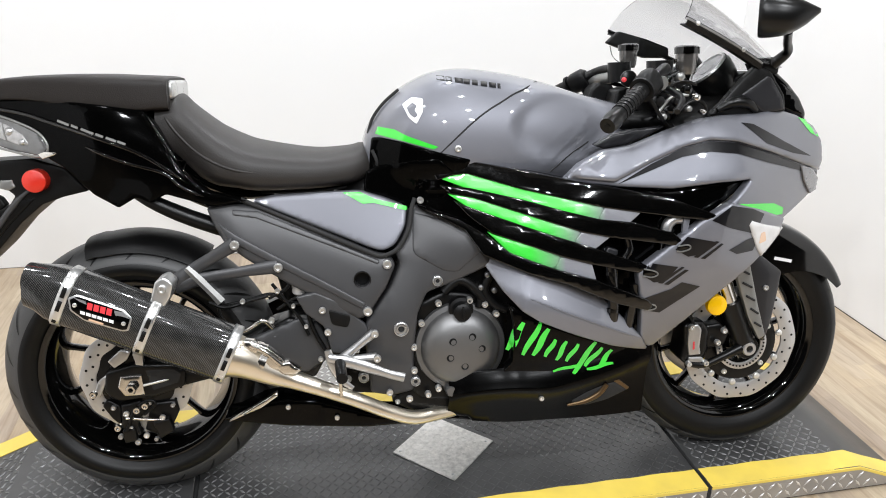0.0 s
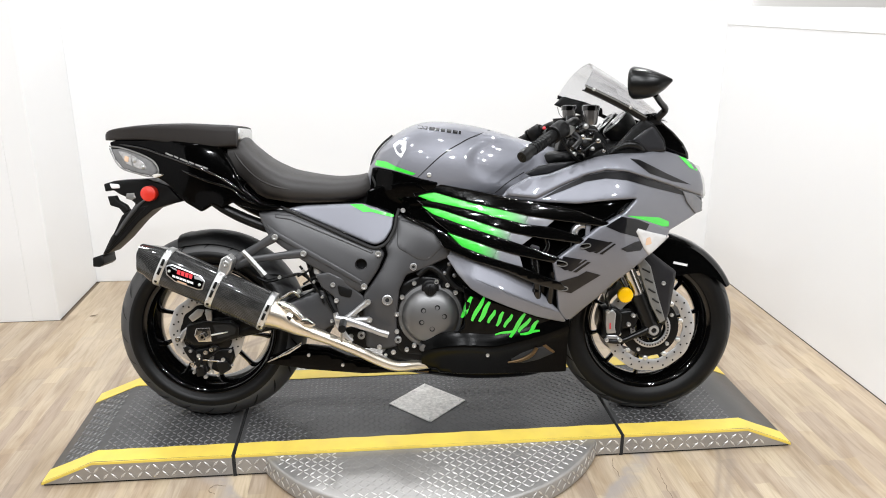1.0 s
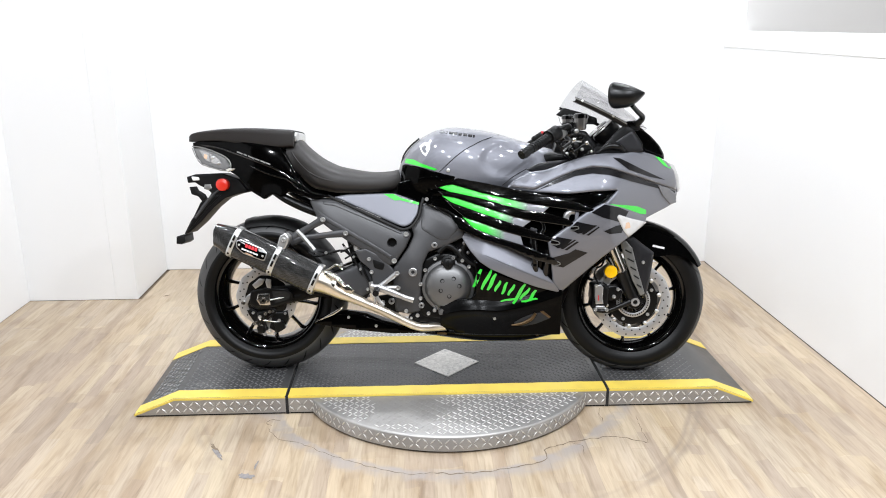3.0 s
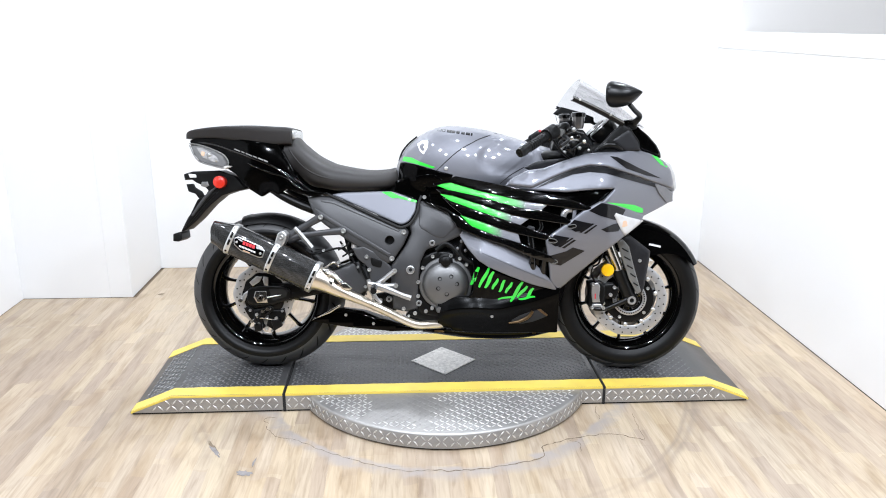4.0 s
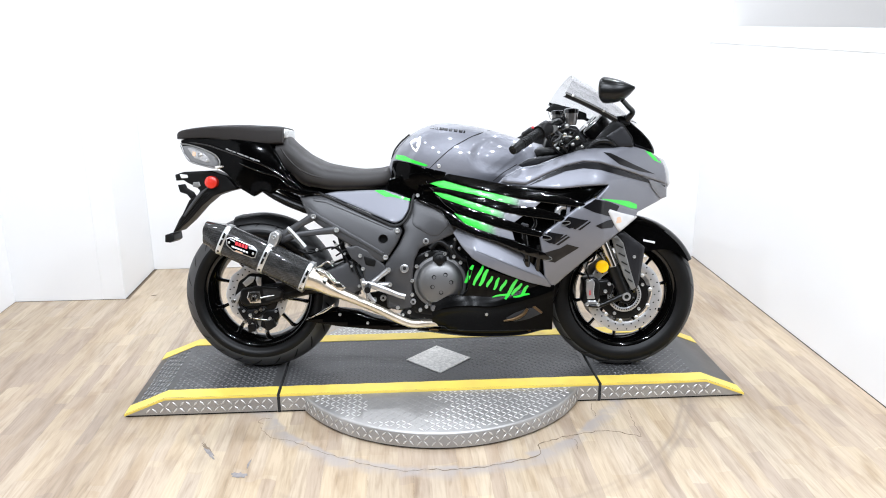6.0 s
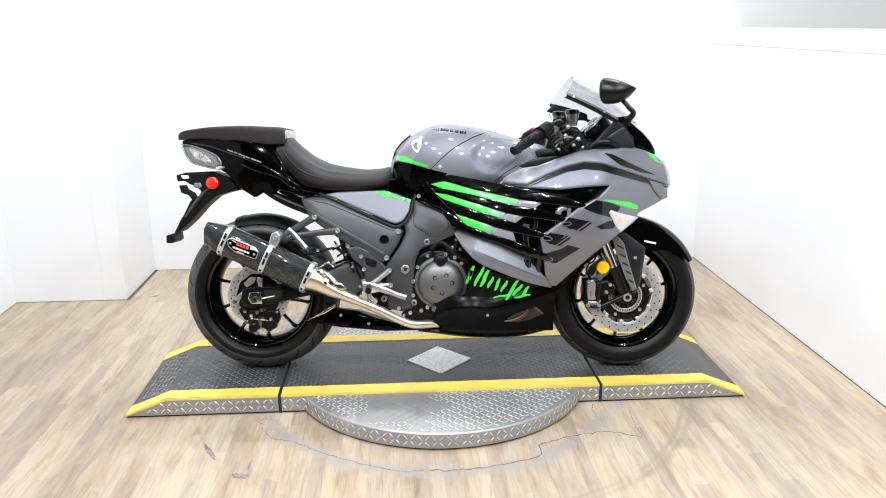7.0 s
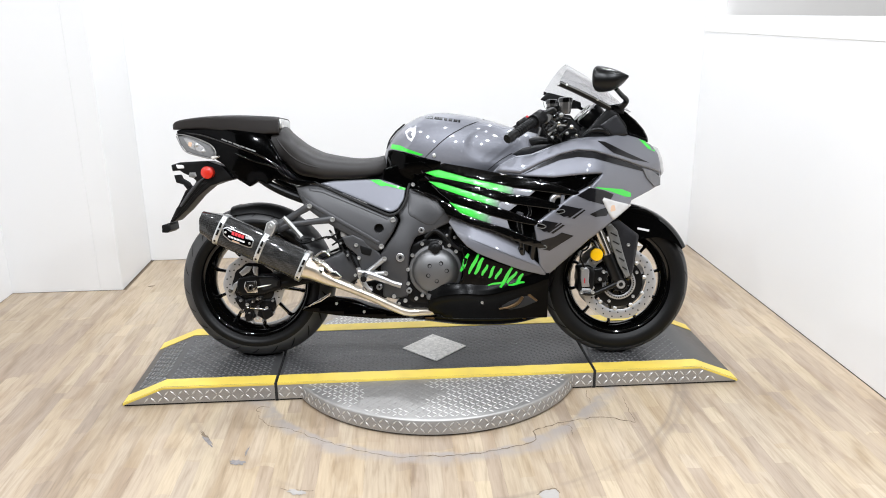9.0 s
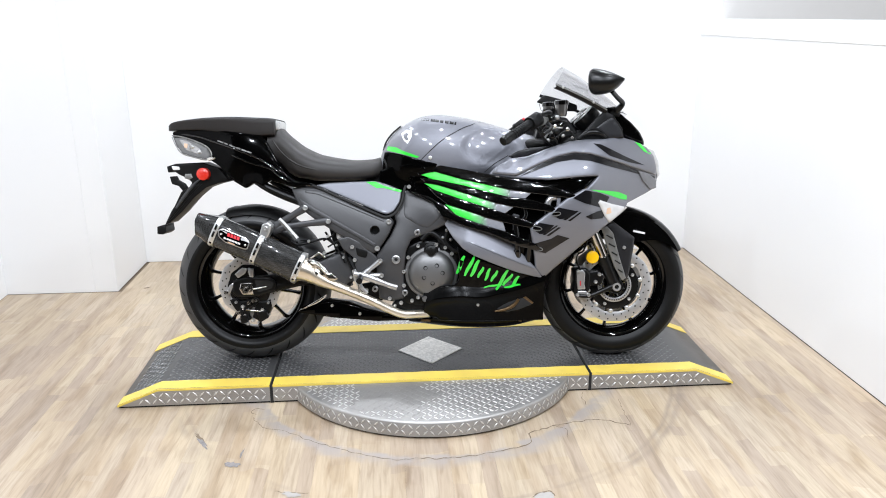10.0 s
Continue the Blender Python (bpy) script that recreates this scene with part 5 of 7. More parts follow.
# ---- bodywork ----
def stations(top, low, widths, widest):
    """Pairs a top line and a bottom line of (x, z) with half widths; widest: share of the height."""
    tx, tz = zip(*top)
    lx, lz = zip(*low)
    out = []
    for x, w in zip(tx, widths):
        zt, zb = np.interp(x, tx, tz), np.interp(x, lx, lz)
        out.append((x, zb, zt, w, zb + (zt - zb) * widest))
    return out


tank_top = [(-0.208, 0.837), (-0.199, 0.862), (-0.182, 0.892), (-0.159, 0.922), (-0.117, 0.956), (-0.052, 0.988), (0.021, 0.998), (0.114, 0.988), (0.206, 0.968), (0.322, 0.934), (0.449, 0.902)]
tank_low = [(-0.203, 0.724), (-0.068, 0.698), (0.135, 0.698), (0.383, 0.725), (0.450, 0.748)]
tank = part("fuel_tank", hull(stations(tank_top, tank_low, (0.075, 0.09, 0.105, 0.122, 0.145, 0.165, 0.176, 0.178, 0.168, 0.14, 0.10), 0.42), 88, 2.6, 110), M_GREY, bike, "metallic grey fuel tank")
# knee hollow in the flank
KX, KZ = 0.238, 0.868
for v in tank.data.vertices:
    q = ((v.co.x - KX) / 0.135) ** 2 + ((v.co.z - KZ) / 0.078) ** 2
    if q < 1 and abs(v.co.y) > 0.03:
        k = min(1.0, (1 - q) / 0.55)
        v.co.y -= math.copysign(0.009 * k * k * (3 - 2 * k), v.co.y)
KW = on(tank)
part("tank_side_panel", panel([(-0.191, 0.848), (-0.172, 0.850), (-0.125, 0.841), (-0.048, 0.819), (0.023, 0.802), (0.001, 0.760), (-0.044, 0.716), (-0.110, 0.691), (-0.172, 0.705), (-0.208, 0.731), (-0.199, 0.771), (-0.196, 0.815)], KW, 0.003, 0.014, 0.005, 0.012, 0.006), M_TAIL, tank, "gloss black tank side panel")
part("tank_stripe", panel([(-0.176, 0.872), (-0.141, 0.867), (-0.114, 0.853), (-0.048, 0.830), (-0.059, 0.825), (-0.125, 0.843), (-0.183, 0.856)], KW, 0.0018, 0.001, 0, 0.012, 0.002), M_GREEN, tank, "lime green painted stripe")
shield = part("tank_badge", panel([(-0.122, 0.921), (-0.101, 0.936), (-0.077, 0.934), (-0.079, 0.906), (-0.094, 0.879), (-0.110, 0.893)], KW, 0.0014, 0.001, 0, 0.008, 0.004), M_WHITE, tank, "white shield-shaped sticker")
part("badge_print", panel([(-0.113, 0.914), (-0.100, 0.925), (-0.091, 0.918), (-0.097, 0.909), (-0.090, 0.898), (-0.098, 0.892), (-0.108, 0.901)], KW, 0.0022, 0.0006, 0, 0.006, 0.003), M_GREY, shield)
part("tank_edge_strip", tube([(x, -0.055, z + 0.002) for x, z in ((-0.197, 0.852), (-0.185, 0.887), (-0.160, 0.920), (-0.125, 0.950))], 0.0035, 8, 30), M_SEAM, tank)
part("cowl_joint", tube([(x, -KW(x, z) - 0.0002, z) for x, z in smoothline([(0.205, 0.768), (0.245, 0.800), (0.300, 0.832)], 12)], 0.0016, 6, 30), M_SEAM, tank)
seam = [(0.193, 0.966), (0.158, 0.953), (0.123, 0.940), (0.093, 0.924), (0.062, 0.907), (0.031, 0.885), (-0.004, 0.854), (-0.052, 0.808)]
part("tank_seam", tube([(x, -KW(x, z) + 0.0008, z) for x, z in seam], 0.0022, 8, 60), M_SEAM, tank)
sx_, sz_ = -0.006, 0.826
part("tank_screw", bolt(sx_, -KW(sx_, sz_) - 0.0, sz_, 0.0075, 0.005), M_BOLT, tank)
for i in range(8):
    (ax_, az_), (bx_, bz_) = [(-0.043, 0.979), (0.107, 0.957)]
    k0, k1 = i / 8 + 0.004, (i + (0.9, 0.72, 0.98, 0.75, 0.7, 0.78, 0.85, 0.4)[i]) / 8
    x0_, x1_, z0_, z1_ = ax_ + (bx_ - ax_) * k0, ax_ + (bx_ - ax_) * k1, az_ + (bz_ - az_) * k0, az_ + (bz_ - az_) * k1
    part("tank_mark", panel([(x0_, z0_ - 0.006), (x1_, z1_ - 0.006), (x1_ + 0.002, z1_ + 0.005), (x0_ + 0.002, z0_ + 0.005)], KW, 0.0012, 0.0008, 0, 0.008, 0.001), M_GREYDK, tank, "dark printed bar")

seat_top = [(-0.655, 0.950), (-0.618, 0.951), (-0.592, 0.926), (-0.561, 0.899), (-0.530, 0.875), (-0.488, 0.853), (-0.443, 0.837), (-0.327, 0.818), (-0.245, 0.821), (-0.210, 0.828), (-0.194, 0.814)]
seat_low = [(-0.650, 0.814), (-0.606, 0.787), (-0.550, 0.745), (-0.427, 0.729), (-0.314, 0.732), (-0.224, 0.739), (-0.184, 0.759)]
seat = part("rider_seat", hull(stations(seat_top, seat_low, (0.10, 0.105, 0.115, 0.13, 0.145, 0.155, 0.155, 0.135, 0.115, 0.10, 0.09), 0.42), 40, 3.0, 50), M_LEATHER, bike, "black vinyl rider seat, scooped")
SEW = on(seat)
part("seat_piping", tube([(x, -SEW(x, z) - 0.0005, z) for x, z in [(-0.540, 0.748), (-0.480, 0.734), (-0.401, 0.730), (-0.290, 0.732), (-0.227, 0.739), (-0.196, 0.757), (-0.180, 0.788), (-0.191, 0.821)]], 0.004, 8, 50), M_SEAM, seat)
pil_top = [(-1.061, 0.961), (-1.046, 0.972), (-0.999, 0.981), (-0.906, 0.990), (-0.789, 0.993), (-0.697, 0.989), (-0.640, 0.986), (-0.622, 0.982)]
pil_low = [(-1.029, 0.939), (-0.991, 0.939), (-0.878, 0.936), (-0.778, 0.916), (-0.690, 0.911), (-0.662, 0.909), (-0.640, 0.915)]
pil = part("pillion_seat", hull(stations(pil_top, pil_low, (0.05, 0.065, 0.085, 0.105, 0.12, 0.125, 0.122, 0.116), 0.3), 64, 8.0, 40), M_PILLION, bike, "black vinyl pillion seat pad")
part("pale_front_edge", box(-0.630, -0.613, -0.088, 0.088, 0.938, 0.977, 0.007), M_STRAP, pil, "pale grey front edge")
part("seat_fold", tube([(x, -SEW(x, z) + 0.0015, z) for x, z in smoothline([(-0.640, 0.912), (-0.612, 0.868), (-0.563, 0.822), (-0.500, 0.792), (-0.430, 0.778)], 12)], [0.001] + [0.0038] * 9 + [0.002, 0.001], 8, 40), M_LEATHER, seat)

tail_core = hull([(-1.0, 0.875, 0.925, 0.04, 0.90), (-0.93, 0.85, 0.93, 0.06, 0.89), (-0.8, 0.82, 0.94, 0.08, 0.88), (-0.68, 0.78, 0.93, 0.09, 0.85), (-0.6, 0.75, 0.88, 0.10, 0.81), (-0.5, 0.71, 0.80, 0.10, 0.76), (-0.42, 0.71, 0.77, 0.09, 0.74)], 32, 3.0)
tail = part("tail_cowl", tail_core, M_TAIL, bike, "gloss black tail cowl")
tail_side = pair("tail_side", panel([(-1.042, 0.933), (-1.012, 0.942), (-0.878, 0.946), (-0.759, 0.929), (-0.670, 0.916), (-0.646, 0.881), (-0.598, 0.792), (-0.542, 0.744), (-0.464, 0.724), (-0.536, 0.713), (-0.633, 0.741), (-0.670, 0.721), (-0.698, 0.734), (-0.741, 0.709), (-0.789, 0.738), (-0.845, 0.800), (-0.878, 0.820), (-0.872, 0.849), (-0.891, 0.878), (-0.945, 0.899), (-1.000, 0.913), (-1.035, 0.911)], TW, 0.004, 0.03, 0.004, 0.014, 0.006, 0.002), M_TAIL, tail)
TLW = on(tail, tail_side)
for line, wide in (([(-1.005, 0.926), (-0.926, 0.914), (-0.867, 0.896), (-0.781, 0.867), (-0.694, 0.834), (-0.639, 0.803), (-0.589, 0.768)], 0.005), ([(-0.791, 0.843), (-0.713, 0.810), (-0.632, 0.786), (-0.598, 0.757), (-0.553, 0.735)], 0.004), ([(-0.655, 0.889), (-0.636, 0.863), (-0.617, 0.832), (-0.593, 0.797), (-0.571, 0.766)], 0.002)):
    pair("tail_crease", tube([(x, -TLW(x, z) - 0.0005, z) for x, z in smoothline(line, 14)], [0.001] + [wide] * 12 + [0.001], 8, 40), M_GLOSS, tail)
# short silver bars paint the broken reflections along the tail
for i in range(6):
    (ax_, az_), (bx_, bz_) = [(-0.845, 0.898), (-0.703, 0.847)]
    k0 = (0, 0.2, 0.34, 0.55, 0.7, 0.86)[i]
    run = (0.024, 0.014, 0.026, 0.016, 0.02, 0.016)[i]
    x0_, z0_ = ax_ + (bx_ - ax_) * k0, az_ + (bz_ - az_) * k0
    part("tail_glint", panel([(x0_, z0_ - 0.002), (x0_ + run, z0_ - 0.002 - run * 0.4), (x0_ + run + 0.002, z0_ + 0.0025 - run * 0.4), (x0_ + 0.002, z0_ + 0.0025)], TW, 0.0125, 0.001, 0, 0.008, 0.0008), M_COVERLT, tail, "silver bar painting a reflected highlight")
lamp_r = part("tail_light", panel([(-1.042, 0.919), (-1.000, 0.914), (-0.940, 0.896), (-0.890, 0.871), (-0.874, 0.840), (-0.895, 0.824), (-0.950, 0.835), (-0.999, 0.850), (-1.024, 0.878)], TW, 0.001, 0.03, 0.003, 0.01, 0.003, 0.001), M_TAILLENS, bike, "clear tail light and turn lens")
pair("lamp_bezel", tube([(x, -TW(x, z) - 0.004, z) for x, z in [(-1.042, 0.920), (-1.000, 0.915), (-0.940, 0.897), (-0.889, 0.872), (-0.872, 0.840), (-0.895, 0.823), (-0.950, 0.834), (-0.999, 0.849), (-1.024, 0.877), (-1.042, 0.913)]], 0.0026, 8, 50), M_COVERLT, lamp_r, "pale rim")
bowl = part("reflector", panel([(-1.015, 0.906), (-0.984, 0.901), (-0.953, 0.887), (-0.924, 0.868), (-0.911, 0.846), (-0.935, 0.846), (-0.985, 0.864)], on(lamp_r), 0.0015, 0.004, 0.003, 0.006, 0.003), M_REFLECT, lamp_r, "silvered reflector behind a clear lens")
RFW = on(bowl)
part("amber_bulb", panel([(-0.989, 0.890), (-0.974, 0.886), (-0.977, 0.868), (-0.991, 0.873)], RFW, 0.002, 0.003, 0.002, 0.004, 0.003), M_AMBERPALE, lamp_r, "pale amber bulb")
for px, pz, r in ((-0.953, 0.875, 0.009), (-0.926, 0.853, 0.007)):
    part("bulb", lathe([(0, -0.005), (r * 0.6, -0.004), (r, 0.0), (r, 0.004)], 18, "y", (px, -RFW(px, pz), pz)), M_SILVER, lamp_r, "silver lamp bowl")
part("bowl_rib", tube([(x, -RFW(x, z) - 0.0012, z) for x, z in ((-0.967, 0.893), (-0.965, 0.872), (-0.960, 0.857))], 0.0014, 6, 10), M_COVERLT, lamp_r)
part("lamp_spear", panel([(-0.896, 0.828), (-0.880, 0.833), (-0.855, 0.832), (-0.858, 0.826), (-0.886, 0.817)], TW, 0.008, 0.01, 0.002, 0.008, 0.002), M_STEEL, lamp_r)

# number-plate carrier
carrier = part("plate_carrier", panel([(-1.077, 0.797), (-1.040, 0.808), (-0.931, 0.813), (-0.865, 0.790), (-0.822, 0.738), (-0.876, 0.726), (-0.922, 0.710), (-0.970, 0.671), (-1.025, 0.611), (-1.076, 0.566), (-1.095, 0.562), (-1.065, 0.620), (-1.026, 0.671), (-0.992, 0.710), (-0.977, 0.731), (-0.995, 0.749), (-1.027, 0.763), (-1.045, 0.776), (-1.073, 0.772)], 0.05, 0, 0.1, 0.005, 0.012, 0.004), M_MATT, bike, "matt black number-plate carrier")
part("carrier_web", panel([(-1.021, 0.694), (-0.986, 0.715), (-0.934, 0.726), (-0.992, 0.671), (-1.064, 0.588), (-1.083, 0.574)], 0.054, 0, 0.006, 0.002, 0.012, 0.002), M_SATIN, carrier)
part("plate_bracket", panel([(-1.128, 0.552), (-1.095, 0.562), (-1.091, 0.531), (-1.106, 0.520), (-1.129, 0.522)], 0.05, 0, 0.10, 0.004, 0.01, 0.003), M_MATT, carrier)
part("hook", panel([(-1.069, 0.756), (-1.044, 0.758), (-1.037, 0.742), (-1.010, 0.726), (-1.001, 0.710), (-1.016, 0.694), (-1.033, 0.717), (-1.061, 0.726)], 0.045, 0, 0.02, 0.003, 0.01, 0.003), M_MATT, carrier)
part("arm_cap", panel([(-1.057, 0.799), (-1.025, 0.796), (-1.023, 0.783), (-1.051, 0.782)], 0.053, 0, 0.006, 0.003, 0.008, 0.004), M_WHITE, carrier, "pale end cap")
part("cable_clip", panel([(-1.003, 0.767), (-0.978, 0.768), (-0.972, 0.751), (-0.988, 0.743), (-1.007, 0.749)], 0.052, 0, 0.006, 0.003, 0.008, 0.003), M_COVERLT, carrier, "grey cable clip")
# lighter ridge paints the light caught on the carrier arm's edge
part("carrier_lit_edge", tube([(x, -0.054, z) for x, z in ((-0.942, 0.745), (-0.968, 0.724), (-1.003, 0.684), (-1.045, 0.628))], [0.003, 0.007, 0.007, 0.004], 10, 24), M_FRAME, carrier, "charcoal ridge painting the lit edge of the arm")
rx_, rz_ = -0.924, 0.766
part("red_reflector", lathe([(0, -0.012), (0.02, -0.0115), (0.0245, -0.009), (0.0255, -0.004), (0.0255, 0.03)], 36, "y", (rx_, -0.068, rz_)), M_RED, carrier, "round red side reflector")

# rear grey side panel
rp = part("rear_side_panel", panel([(-0.458, 0.721), (-0.409, 0.730), (-0.311, 0.733), (-0.222, 0.735), (-0.164, 0.717), (-0.119, 0.698), (-0.125, 0.656), (-0.149, 0.617), (-0.178, 0.604), (-0.211, 0.615), (-0.332, 0.667)], GW, 0.004, 0.02, 0.006, 0.009, 0.012, 0.0), M_GREY, bike, "metallic grey rear side panel")
part("panel_stripe", panel([(-0.260, 0.733), (-0.222, 0.733), (-0.191, 0.718), (-0.119, 0.700), (-0.121, 0.691), (-0.193, 0.709), (-0.217, 0.708)], on(rp), 0.0015, 0.001, 0, 0.01, 0.002), M_GREEN, rp, "lime green painted stripe")
part("panel_trim", tube([(x, -GW(x, z) - 0.009, z) for x, z in [(-0.478, 0.726), (-0.332, 0.660), (-0.216, 0.608), (-0.180, 0.597), (-0.145, 0.611), (-0.119, 0.652), (-0.110, 0.696), (-0.102, 0.718)]], 0.005, 8, 60), M_SEAM, rp)

# fairing: base skin, raised upper layer, side blade, lower wedge, belly
cowl = pair("upper_cowl", panel([(0.217, 0.758), (0.249, 0.788), (0.302, 0.816), (0.366, 0.824), (0.452, 0.854), (0.527, 0.876), (0.585, 0.884), (0.671, 0.887), (0.723, 0.896), (0.790, 0.879), (0.842, 0.853), (0.873, 0.820), (0.889, 0.771), (0.899, 0.704), (0.851, 0.681), (0.760, 0.644), (0.737, 0.650), (0.578, 0.697), (0.632, 0.753), (0.552, 0.749), (0.447, 0.738), (0.332, 0.744)], FW, -0.006, 0.02, 0.008, 0.015, 0.006), M_GREY, bike, "metallic grey upper fairing")
layer = pair("cowl_layer", panel([(0.221, 0.764), (0.249, 0.792), (0.302, 0.820), (0.366, 0.829), (0.452, 0.861), (0.527, 0.884), (0.586, 0.891), (0.671, 0.893), (0.723, 0.903), (0.790, 0.886), (0.843, 0.860), (0.873, 0.827), (0.888, 0.780), (0.891, 0.749), (0.786, 0.779), (0.689, 0.810), (0.603, 0.835), (0.539, 0.840), (0.475, 0.825), (0.403, 0.795), (0.322, 0.755)], FW, 0.008, 0.02, 0.011, 0.015, 0.006), M_GREY, cowl, "raised metallic grey fairing layer")
CW, LW2 = on(cowl), on(layer)
part("cowl_recess", panel([(0.328, 0.750), (0.403, 0.791), (0.475, 0.823), (0.539, 0.837), (0.603, 0.833), (0.688, 0.808), (0.786, 0.777), (0.886, 0.745), (0.887, 0.736), (0.787, 0.762), (0.688, 0.786), (0.602, 0.810), (0.538, 0.816), (0.474, 0.806), (0.402, 0.778)], CW, 0.002, 0.001, 0, 0.012, 0.003), M_GREYDK, cowl, "dark recess line")
part("cowl_vent", panel([(0.615, 0.876), (0.646, 0.872), (0.733, 0.831), (0.832, 0.790), (0.761, 0.803), (0.678, 0.829)], LW2, 0.0012, 0.001, 0, 0.012, 0.003), M_GREYDK, cowl)
part("cowl_stripe", panel([(0.600, 0.702), (0.668, 0.696), (0.718, 0.690), (0.757, 0.675), (0.757, 0.659), (0.733, 0.661), (0.682, 0.675)], CW, 0.0014, 0.001, 0, 0.012, 0.002), M_GREEN, cowl, "lime green painted stripe")
part("nose_stripe", panel([(0.790, 0.881), (0.814, 0.875), (0.843, 0.858), (0.857, 0.844), (0.857, 0.833), (0.827, 0.844)], LW2, 0.0014, 0.001, 0, 0.012, 0.002), M_GREEN, cowl, "lime green painted stripe")
nose = part("nose", hull([(0.55, 0.66, 0.86, 0.17, 0.77), (0.68, 0.66, 0.88, 0.17, 0.77), (0.78, 0.665, 0.885, 0.135, 0.77), (0.86, 0.68, 0.85, 0.09, 0.76), (0.905, 0.70, 0.80, 0.05, 0.75), (0.92, 0.72, 0.77, 0.02, 0.745)], 36, 2.4), M_GREY, cowl, "metallic grey nose")
pair("headlight", panel([(0.803, 0.771), (0.852, 0.760), (0.893, 0.731), (0.896, 0.700), (0.867, 0.693), (0.826, 0.731)], FW, 0.001, 0.02, 0.004, 0.01, 0.004), M_SMOKED, cowl, "clear headlight lens over a dark bowl")
pair("nose_lamp", panel([(0.868, 0.856), (0.891, 0.847), (0.910, 0.804), (0.917, 0.753), (0.908, 0.737), (0.897, 0.793)], 0.07, 0, 0.03, 0.004, 0.01, 0.004), M_LENS, cowl, "clear headlight lens")
pair("intake_vent", panel([(0.295, 0.829), (0.338, 0.852), (0.382, 0.861), (0.457, 0.868), (0.425, 0.850), (0.371, 0.829), (0.317, 0.820)], 0.195, 0, 0.02, 0.004, 0.012, 0.004), M_INNER, cowl)

blade = pair("side_blade", panel([(0.578, 0.707), (0.665, 0.684), (0.762, 0.651), (0.748, 0.616), (0.682, 0.574), (0.584, 0.499), (0.481, 0.405), (0.431, 0.356), (0.396, 0.403), (0.386, 0.475), (0.371, 0.562), (0.448, 0.622), (0.510, 0.671)], FW, 0.004, 0.02, 0.007, 0.014, 0.006), M_GREY, bike, "metallic grey side fairing blade with black graphics")
BW = on(blade)
for poly in (
    [(0.531, 0.671), (0.578, 0.701), (0.637, 0.689), (0.678, 0.673), (0.662, 0.646), (0.639, 0.634), (0.575, 0.652)],
    [(0.581, 0.600), (0.626, 0.619), (0.673, 0.628), (0.650, 0.592), (0.604, 0.589)],
    [(0.452, 0.609), (0.477, 0.637), (0.546, 0.622), (0.508, 0.595), (0.482, 0.592)],
    [(0.382, 0.554), (0.396, 0.581), (0.462, 0.569), (0.433, 0.538), (0.408, 0.536)],
    [(0.387, 0.499), (0.451, 0.517), (0.476, 0.532), (0.523, 0.518), (0.432, 0.461), (0.392, 0.471)],
    [(0.495, 0.590), (0.545, 0.624), (0.554, 0.622), (0.506, 0.588)],
    [(0.513, 0.586), (0.559, 0.618), (0.565, 0.616), (0.523, 0.584)],
    [(0.418, 0.534), (0.471, 0.569), (0.477, 0.567), (0.429, 0.532)],
    [(0.433, 0.530), (0.479, 0.562), (0.488, 0.560), (0.444, 0.528)],
):
    part("blade_graphic", panel(poly, BW, 0.0015, 0.001, 0, 0.012, 0), M_GREYDK, blade, "dark printed graphic")
for line in ([(0.456, 0.617), (0.479, 0.619), (0.484, 0.611), (0.468, 0.605), (0.455, 0.606)], [(0.383, 0.568), (0.408, 0.562), (0.415, 0.554), (0.401, 0.549), (0.382, 0.553)], [(0.389, 0.490), (0.415, 0.482), (0.419, 0.474), (0.404, 0.471), (0.388, 0.475)]):
    tab = part("blade_tab", panel(line, BW, 0.002, 0.004, 0.001, 0.006, 0.003), M_GLOSS, blade, "black tab with a pale rim")
    part("tab_rim", tube([(x, -BW(x, z) - 0.004, z) for x, z in line], 0.0017, 6, 30), M_COVERLT, tab)

def fold_z(x):
    return float(np.interp(x, (0.03, 0.133, 0.43), (0.55, 0.509, 0.385)))


def wedge_w(x, z):
    """The wedge: its upper face leans in, a sharp fold, then a near-upright strip; the rear end turns in."""
    over = z - fold_z(x)
    w = FW(x, min(z, fold_z(x))) + 0.004
    w -= 0.42 * max(0.0, over)
    return w - 0.35 * max(0.0, 0.125 - x + 0.25 * (z - 0.5))


wedge = pair("lower_wedge", panel([(0.030, 0.600), (0.071, 0.584), (0.131, 0.566), (0.216, 0.540), (0.300, 0.506), (0.333, 0.470), (0.396, 0.405), (0.431, 0.356), (0.327, 0.386), (0.239, 0.420), (0.157, 0.455), (0.118, 0.480), (0.080, 0.520), (0.052, 0.562)], wedge_w, 0.002, 0.02, 0.004, 0.010, 0.005), M_GREY, bike, "metallic grey lower fairing wedge")
part("wedge_edge", tube([(x, -wedge_w(x, fold_z(x)) - 0.0015, fold_z(x)) for x in np.linspace(0.135, 0.40, 8)], [0.0012] + [0.0022] * 6 + [0.001], 6, 30), M_GREY, wedge)

